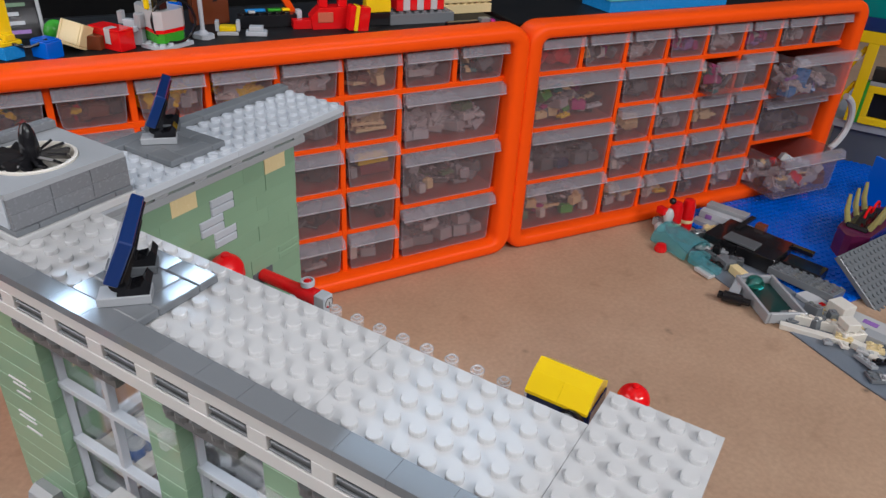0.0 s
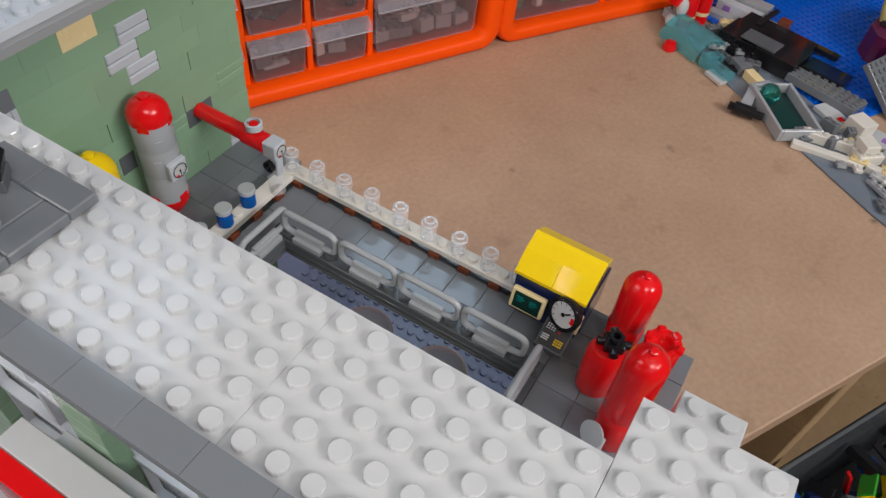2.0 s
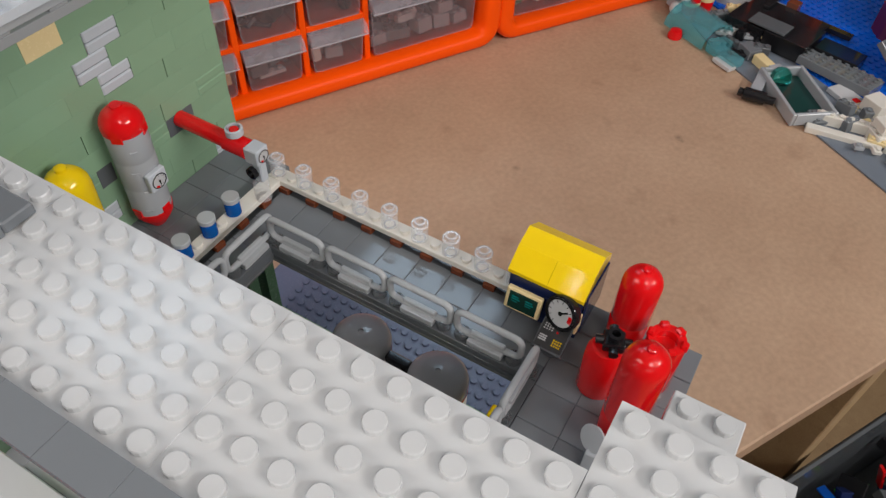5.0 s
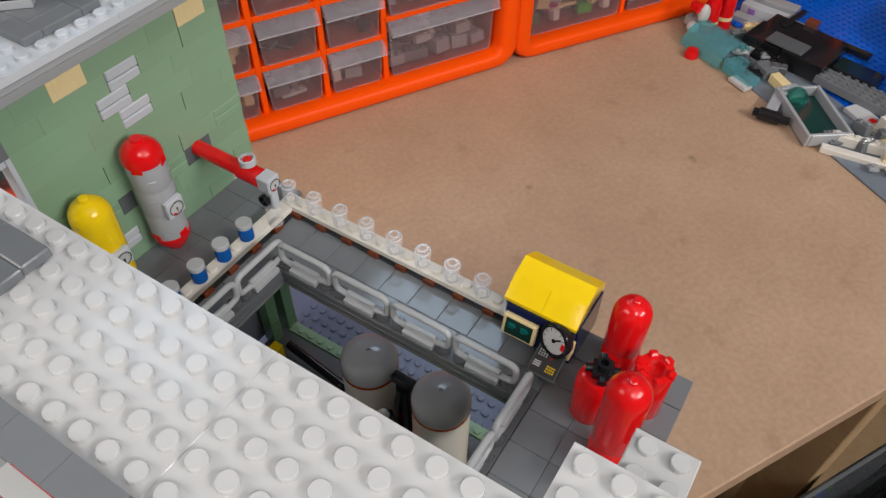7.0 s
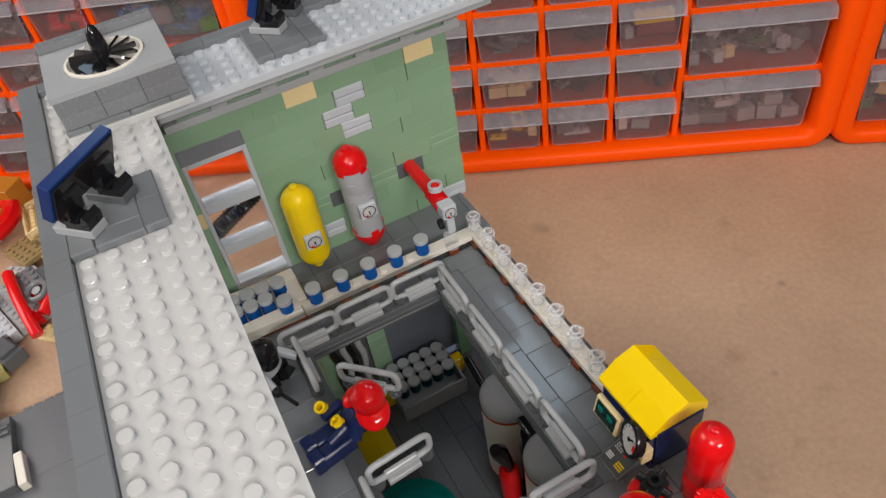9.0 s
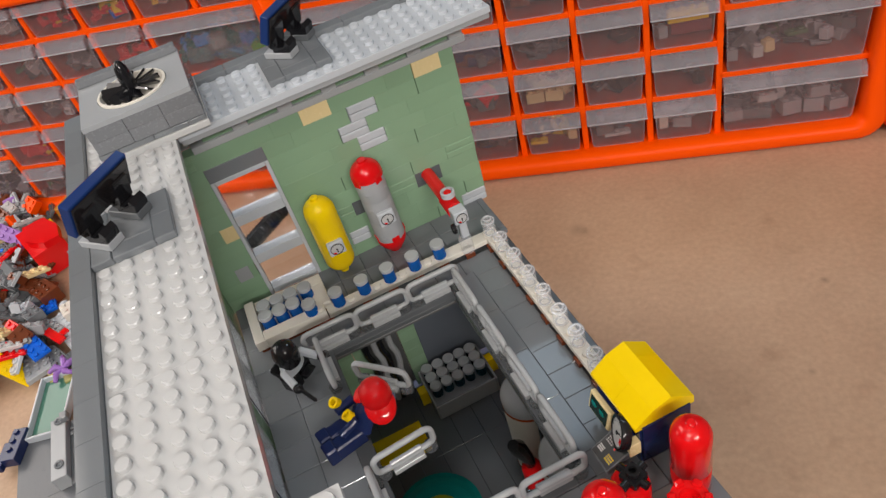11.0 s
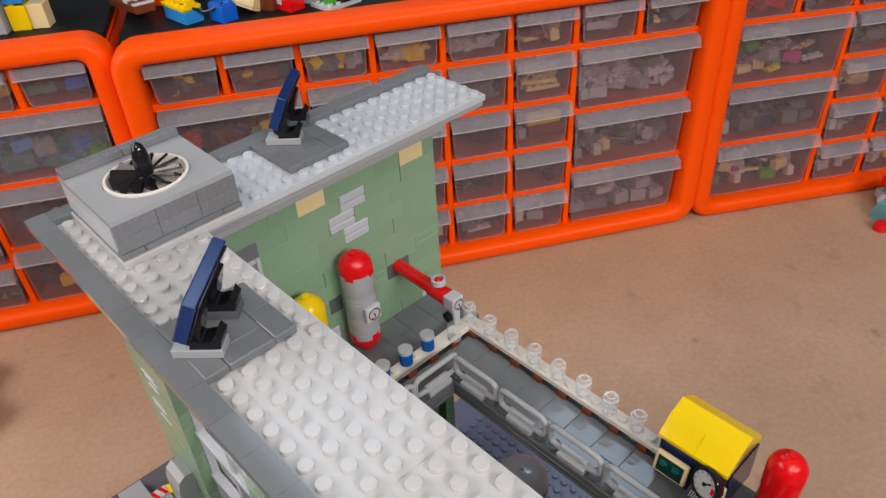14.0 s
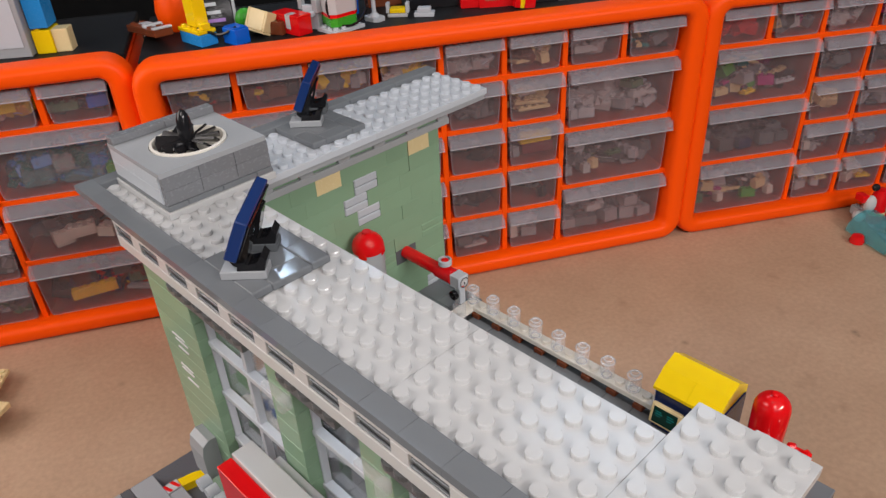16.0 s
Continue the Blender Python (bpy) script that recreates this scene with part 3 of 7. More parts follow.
C2_BRICKS[28] = [(CREAM, 0.34, 0.004, 1, 1, 3, 10), (LIME, 0.64, 0.004, 2, 1, 3, -6), (TAN, 0.74, 0.014, 2, 1, 3, 20), (CREAM, 0.86, 0.004, 1, 1, 3, 8), (OLIVE, 0.1, 0.006, 2, 1, 3, 0)]
C2_BRICKS[20] = [(WHITE, 0.35, 0.004, 2, 1, 3, 15), (WHITE, 0.7, 0.005, 1, 1, 3, -20), (TAN, 0.8, 0.012, 2, 1, 1, 5)]
C2_BRICKS[21] = [(CREAM, 0.4, 0.005, 2, 1, 3, 30), (YELLOW, 0.75, 0.006, 2, 1, 1, -10)]
C2_BRICKS[16] = [(CREAM, 0.3, 0.006, 1, 1, 3, 10), (WHITE, 0.45, 0.004, 1, 1, 2, 30)]
cabinet(pose(-0.1363, 0.5628, 0, 0, 0, 57.9) @ pose(-0.016, 0, 0), C2, "orange-framed drawer cabinet with drawers pulled out", {25: (0.026, 0), 29: (0.050, 0), 10: (0.018, 0)}, C2_BRICKS)
C0 = dict(enumerate(["red", "white", "red", "white", "red", "bright", "sun", "dusk"]))
C0.update({11: "red", 15: "red", 16: "red", 25: "sea", 27: "few", 29: "dusk"})
C0_BRICKS[25] = [(CLEAR_TEAL, 0.30, 0.004, 3, 2, 4, 4), (CLEAR_TEAL, 0.62, 0.003, 4, 2, 3, -5), (LIME, 0.84, 0.004, 2, 2, 3, 10), (HAZE, 0.50, 0.015, 2, 1, 4, 8)]
C0_BRICKS[27] = [(CREAM, 0.45, 0.010, 3, 2, 3, 12), (CREAM, 0.65, 0.006, 2, 2, 3, -20), (CREAM, 0.30, 0.004, 2, 2, 4, 25)]
C0_BRICKS[29] = [(YELLOW, 0.40, 0.008, 5, 1, 3, 12), (LGREY, 0.75, 0.006, 3, 1, 1, -20)]
C0_BRICKS[7] = [(BLUE, 0.72, 0.006, 2, 1, 3, 10), (OLIVE, 0.25, 0.006, 3, 1, 2, 0)]
C0_BRICKS[6] = [(YELLOW, 0.5, 0.010, 2, 1, 3, 12)]
cabinet(pose(-0.4155, 0.1315, 0, 0, 0, 60.7) @ pose(-0.5, 0, 0), C0, "orange-framed drawer cabinet beside the toy building", {}, C0_BRICKS)

# ---- toy building ----
building = thing("toy_building", "sand-green brick-built toy building with white studded roofs", "toy building")
SHARED = {}


def brick(name, x, y, z, sx, sy, sz, mat, parent=None, c=0.00025, rz=0.0):
    """A plain piece with its low corner at x, y, z; alike pieces share one mesh."""
    key = (name, round(sx, 5), round(sy, 5), round(sz, 5), mat.name)
    if key not in SHARED:
        bm = bmesh.new()
        g = 0.00002 if name == "wall_brick" else 0.00005
        cbox(bm, g, sx - g, g, sy - g, 0, sz - g, c)
        SHARED[key] = mesh_of(name, bm, mat)
    return piece(name, SHARED[key], parent or building, (x, y, z), rz)


def plate(name, x0, x1, y0, y1, z, mat, parent, h=P, holes=(), label="", grid=0.0):
    """A studded plate; studs stand on the grid except inside holes."""
    bm = bmesh.new()
    cbox(bm, x0, x1, y0, y1, z - h, z, 0.00005)
    i0, i1 = math.ceil((x0 - grid + .003) / U), math.floor((x1 - grid - .003) / U)
    j0, j1 = math.ceil((y0 - grid + .003) / U), math.floor((y1 - grid - .003) / U)
    for i in range(i0, i1 + 1):
        for j in range(j0, j1 + 1):
            x, y = i * U + grid, j * U + grid
            if not any(a < x < b and c < y < d for a, b, c, d in holes):
                stud(bm, x, y, z)
    return part(name, bm, mat, parent, label)


cover = [(-0.036, -0.004, -0.012, 0.028), (-0.124, -0.076, 0.004, 0.052), (-0.2, 0.124, -0.02, -0.004), (-0.2, -0.124, -0.02, 0.2)]
plate("roof_plate", -0.132, -0.00402, -0.0038, 0.036, ROOF, WHITE, building, holes=cover)
plate("roof_plate", -0.00398, 0.05998, -0.0038, 0.036, ROOF, WHITE, building, holes=cover)
plate("roof_plate", 0.06002, 0.1239, -0.0038, 0.036, ROOF, WHITE, building, holes=cover)
plate("roof_plate", 0.12402, 0.156, -0.012, 0.052, ROOF, WHITE, building)
# the wing's bluish pale grey holds a cool reflection on white plates
plate("roof_plate", -0.132, -0.084, 0.0361, 0.116, ROOF - P, PGREY, building, holes=cover + [(-0.124, -0.092, 0.084, 0.116)], label="studded wing roof plate, pale grey with a bluish sheen put in")
plate("roof_plate", -0.132, -0.084, 0.11605, 0.196, ROOF - P, PGREY, building, holes=cover, label="studded wing roof plate, pale grey with a bluish sheen put in")
bm = bmesh.new()
cbox(bm, 0.1325, 0.1485, 0.052, 0.0755, 0.2490, 0.2590)
for x in (0.1365, 0.1445):
    for y in (0.0635, 0.0715):
        stud(bm, x, y, 0.2590)
part("corner_brick", bm, WHITE, building)
# grey tiles along the eaves
for i in range(16):
    brick("edge_tile", -0.132 + i * 0.016, -0.012, ROOF, 0.016, 0.008, P, MGREY, c=0.00001)
brick("tile_support", -0.131, -0.0108, ROOF - 0.0013, 0.255, 0.0069, 0.0013, MGREY)
brick("edge_tile", -0.132, -0.004, ROOF, 0.008, 0.016, P, MGREY, c=0.0004)
brick("edge_tile", -0.132, 0.012, ROOF, 0.008, 0.024, P, MGREY, c=0.0004)
for i, n in enumerate((32, 32, 32, 32, 32)):
    brick("edge_tile", -0.132, 0.036 + i * 0.032, ROOF - P, 0.008, n / 1000, P, MGREY, c=0.0004)
# beds of tiles under the two sun panels
for x0, y0, z in ((-0.036, -0.004, ROOF), (-0.124, 0.084, ROOF - P)):
    for i, (a, b, w, d) in enumerate(((0, 0, 16, 8), (16, 0, 16, 8), (0, 8, 8, 16), (8, 8, 16, 16), (24, 8, 8, 16), (0, 24, 16, 8), (16, 24, 16, 8))):
        ob = brick("bed_tile", x0 + a / 1000, y0 + b / 1000, z, w / 1000, d / 1000, P, MGREY, c=0.0004)
        ob.rotation_euler = (radians(0.6 * math.sin(5.1 * i + x0 * 90)), radians(0.6 * math.cos(3.7 * i)), 0)

# -- front: slotted frieze, awnings, pillars and windows --
FR = -0.004
brick("soffit", -0.131, 0.0042, ROOF - 2 * P, 0.287, 0.0315, P - 0.0001, LGREY)
CHAR = plastic("charcoal_plastic", (0.115, 0.120, 0.122), 0.3)
FACE = plastic("frieze_white_plastic", (0.66, 0.66, 0.645), 0.2)
zf0, zf1 = 0.2535, ROOF - P
sz0, sz1 = 0.2592, 0.2652                                    # slots
brick("frieze_band", -0.124, FR, sz1, 0.28, 0.008, zf1 - sz1 - 0.0001, FACE)
brick("frieze_band", -0.124, FR, zf0, 0.28, 0.008, sz0 - zf0, FACE)
xs = -0.1307
while xs < 0.15:
    a, b = max(xs, -0.124), min(xs + 0.0080, 0.156)
    if b - a > 0.0005:
        brick("frieze_block", a, FR + 0.0001, sz0, b - a, 0.0079, sz1 - sz0, FACE)
    if xs < 0.13:
        brick("slot_tile", xs + 0.0078, FR + 0.0016, sz0, 0.0164, 0.005, sz1 - sz0, CHAR)
        brick("louvre", xs + 0.0084, FR + 0.0005, (sz0 + sz1) / 2 + 0.0002, 0.0152, 0.0010, 0.0011, MGREY)
        brick("slot_ledge", xs + 0.0080, FR + 0.0004, sz0 + 0.0001, 0.0160, 0.0011, 0.0010, MGREY)
    xs += 0.024
WY = 0.008                                                   # window plane
def column(x0, x1, y0, z0, z1, rows=True):
    z = z1
    k = 0
    while z > z0 + 0.001:
        h = min(B, z - z0)
        brick("wall_brick", x0, y0, z - h, x1 - x0, 0.0119 - y0, h, GREEN)
        z -= B
        k += 1
LOWZ = 0.0
for x0, x1, y0 in ((-0.124, -0.084, 0.003), (-0.020, -0.004, 0.002), (0.036, 0.052, 0.002), (0.092, 0.108, 0.002), (0.14, 0.156, 0.002)):
    column(x0, x1, y0, LOWZ, zf0)


def window(x0, x1, z0, z1, cols, rows, y=WY):
    win = part("window", (lambda bm: (cbox(bm, x0, x1, y + 0.004, y + 0.0046, z0, z1, 0.0001), bm)[1])(bmesh.new()), CLEAR, building)
    win.visible_shadow = False
    w, h = (x1 - x0) / cols, (z1 - z0) / rows
    t = 0.0015
    for i in range(cols + 1):
        x = x0 + i * w
        a, b = max(x - t, x0), min(x + t, x1)
        brick("mullion", a, y, z0, b - a, 0.0036, z1 - z0, PGREY, win)
    for j in range(rows + 1):
        z = z0 + j * h
        a, b = max(z - t, z0), min(z + t, z1)
        brick("glazing_bar", x0, y - 0.0006, a, x1 - x0, 0.0042, b - a, PGREY, win)
    brick("sill_bar", x0, y - 0.005, z0 - 0.003, x1 - x0, 0.012, 0.003, LGREY, win)
for x0, x1 in ((-0.084, -0.020), (-0.004, 0.036), (0.052, 0.092), (0.108, 0.140)):
    cols = max(1, round((x1 - x0) / 0.032))
    window(x0, x1, 0.1205, 0.2425, cols, 4)
    brick("lintel", x0, 0.0044, 0.2425, x1 - x0, 0.010, 0.0109, FACE)
    bm = bmesh.new()
    a, b = x0 + 0.004, x1 - 0.004
    prism(bm, [(-0.0034, 0.2474), (0.0043, 0.2474), (0.0043, 0.2533), (-0.0022, 0.2533), (-0.0034, 0.2514)], a, b, "x")
    for k in range(round((b - a) / U) + 1):
        x = min(max(a + k * U, a + 0.0026), b - 0.0026)
        lathe(bm, [(0, 0.2512), (0.0036, 0.2512), (0.0036, 0.2532), (0, 0.2532)], 18, Matrix.Translation((x, -0.0014, 0)), 0, False)
    part("awning", bm, CHAR, building, "dark grey scalloped awning over a window")
    brick("spandrel", x0, WY - 0.002, 0.0, x1 - x0, 0.010, 0.1172, GREEN)
for x in (-0.0205, 0.0355, 0.0915):
    bm = bmesh.new()
    cbox(bm, x, x + 0.0165, -0.001, 0.0019, 0.2315, 0.2340)
    cbox(bm, x + 0.0130, x + 0.0165, -0.003, 0.0019, 0.2290, 0.2355)
    part("bracket", bm, HAZE, building, "clear plastic bracket")
# thin white strips put in for the glints on the left pillar's grooved bricks
for a, b, z in ((-0.113, 0.012, 0.186), (-0.113, 0.012, 0.1835), (-0.110, 0.011, 0.178), (-0.112, 0.012, 0.206), (-0.110, 0.012, 0.2035), (-0.109, 0.010, 0.199)):
    brick("relief_tile", a, 0.0024, z, b, 0.001, 0.0009, WHITE)
# signboard that stands out over the pavement
sign = part("signboard", (lambda bm: (cbox(bm, -0.036, 0.092, -0.0135, -0.0035, 0.184, 0.1935, 0.0004), bm)[1])(bmesh.new()), WHITE, building, "white and red slab over the entrance")
brick("red_face", -0.037, -0.0205, 0.148, 0.13, 0.0069, 0.0425, RED, sign)
brick("rear_strip", -0.0245, -0.0028, 0.180, 0.118, 0.0045, 0.0085, WHITE, sign)
bm = bmesh.new()
lathe(bm, [(0.0036, 0), (0.0036, 0.004), (0.0024, 0.0042), (0.0024, 0.006), (0, 0.006)], 14, pose(-0.028, -0.0206, 0.133, 90, 0, 0))
part("clear_stud", bm, clear_plastic("clear_pink_plastic", (0.9, 0.6, 0.62)), sign)
brick("white_strip", -0.024, -0.0209, 0.1305, 0.11, 0.0040, 0.0112, WHITE, sign)
# rounded grey fitting at the foot of the left pillar
bm = bmesh.new()
prism(bm, [(-0.006, 0.120), (0.003, 0.120), (0.003, 0.145), (-0.001, 0.1455), (-0.0045, 0.143), (-0.006, 0.137)], -0.1115, -0.0975, "x")
part("grey_fitting", bm, LGREY, building)
bm = bmesh.new()
for k in range(3):
    lathe(bm, [(0.0, 0), (0.0035, 0), (0.0035, 0.006), (0, 0.006)], 12, pose(-0.091 + 0.008 * k, -0.008, 0.128, 90, 0, 0))
part("chain_studs", bm, PGREY, building)

# -- side wing: brick wall with window, frieze --
WX = -0.108
accents = {  # course from the top: (from, to, material)
    0: [(0.092, 0.108, TAN), (0.156, 0.172, TAN)],
    1: [(0.116, 0.132, PGREY)],
    2: [(0.108, 0.124, PGREY), (0.036, 0.068, None)],
    3: [(0.116, 0.132, PGREY), (0.036, 0.068, None)],
    4: [(0.036, 0.068, None)],
    5: [(0.036, 0.068, None), (0.028, 0.036, TAN)],
    6: [(0.036, 0.068, None)],
    7: [(0.140, 0.156, DGREY), (0.036, 0.068, None), (0.100, 0.108, DGREY)],
    8: [(0.036, 0.068, None), (0.024, 0.032, LGREY)],
    9: [(0.092, 0.104, PGREY), (0.036, 0.068, None)],
    10: [(0.036, 0.068, None), (0.164, 0.180, PGREY)],
}
rnd, gaps = random.Random(5), random.Random(17)
WALL_TOP = 0.2535
side = thing("side_wing", "", "")
side.name = "wing_wall"
side.parent = building
for row in range(11):
    z1 = WALL_TOP - row * B
    z0 = max(z1 - B, DECK - 0.004)
    marks = sorted(accents.get(row, []), key=lambda a: a[0])
    y = 0.012
    stops = marks + [(0.180, 0.180, "end")]
    for a, b, mat in stops:
        while y < a - 0.0005:
            w = min(rnd.choice((0.032, 0.024, 0.032, 0.048, 0.064)), a - y)
            if a - y - w < 0.007:
                w = a - y
            brick("wall_brick", WX - 0.008, y, z0, 0.008, w - (0.00035 if gaps.random() < 0.3 else 0), z1 - z0, GREEN, side, c=0.00005)
            y += w
        if mat == "end":
            break
        if mat is not None:
            if mat is PGREY:
                brick("masonry_brick", WX - 0.008, a, z0, 0.0084, b - a, (z1 - z0) / 2 - 0.0003, mat, side, c=0.0006)
                brick("masonry_brick", WX - 0.008, a, z0 + (z1 - z0) / 2, 0.0084, b - a, (z1 - z0) / 2, mat, side, c=0.0006)
            else:
                brick("wall_brick", WX - 0.008, a, z0, 0.0081, b - a, z1 - z0, mat, side, c=0.00005)
        y = b
for a, b, row in ((0.072, 0.100, 7), (0.108, 0.140, 7), (0.012, 0.034, 0), (0.1616, 0.1795, 6)):   # grooved courses
    z1 = WALL_TOP - row * B
    for k in range(2):
        brick("grooved_strip", WX - 0.001, a, z1 - B + k * B / 2 + 0.0004, 0.0014, b - a, B / 2 - 0.0007, GREEN, side, c=0.0005)
# frieze under the wing's roof
brick("frieze_band", WX - 0.008, 0.0365, 0.2535, 0.0095, 0.1515, 0.0039, RAIL, side)
brick("frieze_band", WX - 0.008, 0.0365, 0.2635, 0.0095, 0.1515, 0.0111, RAIL, side)
y = 0.043
while y < 0.184:
    brick("frieze_tile", WX - 0.008, y, 0.2574, 0.0078, 0.016, 0.0061, GREEN, side)
    brick("frieze_block", WX - 0.008, y + 0.016, 0.2574, 0.0096, 0.008, 0.0061, RAIL, side)
    y += 0.024
brick("soffit", -0.131, 0.0365, ROOF - 3 * P, 0.046, 0.159, P, LGREY, side)
# end wall and far wall of the wing
for row in range(11):
    z0 = max(WALL_TOP - (row + 1) * B, DECK - 0.004)
    brick("wall_brick", -0.132, 0.172, z0, 0.0159, 0.0079, WALL_TOP - row * B - z0, GREEN, side, c=0.00005)
    for a, b in ((0.022, 0.030), (0.076, 0.172)):
        brick("wall_brick", -0.132, a, z0, 0.0079, b - a, WALL_TOP - row * B - z0, GREEN, side, c=0.00005)
brick("wing_lintel", -0.132, 0.022, WALL_TOP, 0.0159, 0.158, 0.018, LGREY, side)
# tall window of the wing
win = part("window", (lambda bm: (cbox(bm, WX - 0.0052, WX - 0.0046, 0.038, 0.066, 0.153, 0.2325, 0.0001), bm)[1])(bmesh.new()), CLEAR, side)
win.visible_shadow = False
brick("frame_post", WX - 0.0075, 0.036, 0.1498, 0.0082, 0.0022, 0.0845, PGREY, win)
brick("frame_post", WX - 0.0075, 0.0658, 0.1498, 0.0082, 0.0022, 0.0845, PGREY, win)
for z, h in ((0.1498, 0.004), (0.1745, 0.0065), (0.2030, 0.0065), (0.2315, 0.0028)):
    brick("frame_rail", WX - 0.0075, 0.0383, z, 0.0078, 0.0275, h, PGREY, win)
brick("window_lintel", WX - 0.002, 0.036, 0.2343, 0.0026, 0.032, 0.0085, MGREY, win)

hosepts = [Vector((-0.1420, 0.0290, 0.1610)).lerp(Vector((-0.1420, 0.0740, 0.1855)), k / 40) for k in range(41)]
bm = bmesh.new()
sweep(bm, hosepts, [0.0056 if k % 2 else 0.0044 for k in range(41)], 10)
part("ribbed_hose", bm, BLACK, side, "black ribbed hose outside the window")

# -- deck, opening and storey below --
OX0, OX1, OY0, OY1 = -0.044, 0.080, 0.056, 0.128
deck = part("deck", (lambda bm: (cbox(bm, -0.108, OX0, 0.0129, 0.168, DECK - 2 * P, DECK - P), cbox(bm, OX0, OX1, OY1, 0.168, DECK - 2 * P, DECK - P),
            cbox(bm, OX1, 0.141, 0.0129, 0.176, DECK - 2 * P, DECK - P), cbox(bm, OX0, OX1, 0.0129, OY0, DECK - 2 * P, DECK - P), cbox(bm, -0.108, OX1 - 0.0001, 0.1681, 0.1755, DECK - 3 * P, DECK - 2 * P), bm)[-1])(bmesh.new()), DGREY, building)
def tiles(x0, x1, y0, y1, w, d, mat=MGREY):
    y = y0
    while y < y1 - 0.001:
        dd = min(d, y1 - y)
        x = x0
        while x < x1 - 0.001:
            ww = min(w, x1 - x)
            ob = brick("floor_tile", x, y, DECK - P, ww, dd, P, mat, deck, c=0.0003)
            ob.rotation_euler = (radians(0.22 * math.sin(900 * x + 500 * y)), radians(0.22 * math.cos(700 * x - 800 * y)), 0)
            x += ww
        y += dd
tiles(-0.108, -0.072, 0.06, 0.176, 0.016, 0.016)
tiles(-0.108, -0.052, 0.013, 0.060, 0.0186, 0.0235)
tiles(-0.064, -0.052, 0.060, 0.160, 0.012, 0.016)
tiles(-0.052, 0.088, 0.136, 0.144, 0.032, 0.008)
tiles(-0.064, 0.088, 0.144, 0.160, 0.016, 0.016)
tiles(0.088, 0.141, 0.013, 0.160, 0.0177, 0.0163)
tiles(0.0925, 0.141, 0.160, 0.176, 0.0162, 0.016)
tiles(-0.052, 0.088, 0.013, 0.048, 0.0175, 0.0175)
for x0, x1, y0, y1 in ((OX0 - 0.008, OX1 + 0.008, OY1, OY1 + 0.008), (OX0 - 0.008, OX0, OY0 - 0.008, OY1), (OX1, OX1 + 0.008, OY0 - 0.008, OY1), (OX0, OX1, OY0 - 0.008, OY0)):
    brick("kerb", x0, y0, DECK - P, x1 - x0, y1 - y0, P + 0.0008, DGREY, deck)
    brick("kerb_face", x0 + 0.0001, y0 + 0.0001, DECK - 0.0085, x1 - x0 - 0.0002, y1 - y0 - 0.0002, 0.0085 - 2 * P - 0.0001, CHAR, deck)

# raised white strips with posts, on brown feet
strip = part("white_ledge", (lambda bm: (cbox(bm, -0.072, 0.060, 0.160, 0.168, 0.153, 0.1562), [stud(bm, -0.060 + 0.016 * i, 0.164, 0.1562) for i in range(8)], bm)[-1])(bmesh.new()), CREAM, building, "white studded ledge on brown feet")
part("white_ledge", (lambda bm: (cbox(bm, -0.072, -0.064, 0.062, 0.1599, 0.153, 0.1562), [stud(bm, -0.068, 0.124 - 0.0158 * i, 0.1562) for i in range(4)], bm)[-1])(bmesh.new()), CREAM, building)
part("jar_shelf", (lambda bm: (cbox(bm, -0.0985, -0.064, 0.020, 0.0255, 0.153, 0.1595), cbox(bm, -0.0985, -0.0905, 0.0257, 0.066, 0.153, 0.1575), cbox(bm, -0.0905, -0.073, 0.0575, 0.066, 0.153, 0.1575),
     cbox(bm, -0.0715, -0.064, 0.0257, 0.0615, 0.153, 0.1595), cbox(bm, -0.090, -0.072, 0.026, 0.057, 0.153, 0.1545), stud(bm, -0.068, 0.0585, 0.1595), bm)[-1])(bmesh.new()), CREAM, building, "white tray of blue jars")
for i in range(9):
    brick("brown_foot", -0.0620 + i * 0.016 - 0.0028, 0.1586, DECK, 0.0058, 0.0088, 0.153 - DECK, BROWN)
for i in range(5):
    brick("brown_foot", -0.0715, 0.148 - i * 0.016 - 0.0028, DECK, 0.0090, 0.0058, 0.153 - DECK, BROWN)
brick("ledge_core", -0.070, 0.1628, DECK, 0.128, 0.004, 0.0031, DGREY)
brick("ledge_core", -0.0712, 0.05, DECK, 0.004, 0.1125, 0.0031, DGREY)
brick("ledge_core", -0.0955, 0.021, DECK, 0.030, 0.043, 0.0031, BROWN)
bm = bmesh.new()
lathe(bm, [(0.0024, 0), (0.0039, 0.0006), (0.0039, 0.0094), (0.0036, 0.0098), (0.0025, 0.0098), (0.0025, 0.0110), (0.0016, 0.0110), (0.0016, 0.0035), (0, 0.0035)], 18)
# whitish rings put in for the bright glints along the clear rims
for r, z in ((0.0037, 0.0096), (0.0023, 0.0112), (0.0026, 0.0004)):
    lathe(bm, [(r - 0.0004, z - 0.0002), (r + 0.0003, z - 0.0002), (r + 0.0003, z + 0.0003), (r - 0.0004, z + 0.0003), (r - 0.0004, z - 0.0002)], 18, None, 1)
POST = mesh_of("clear_post", bm, [HAZE, RIM_GLINT])
for i in range(9):
    piece("clear_post", POST, strip, (-0.068 + 0.016 * i, 0.164, 0.1562))

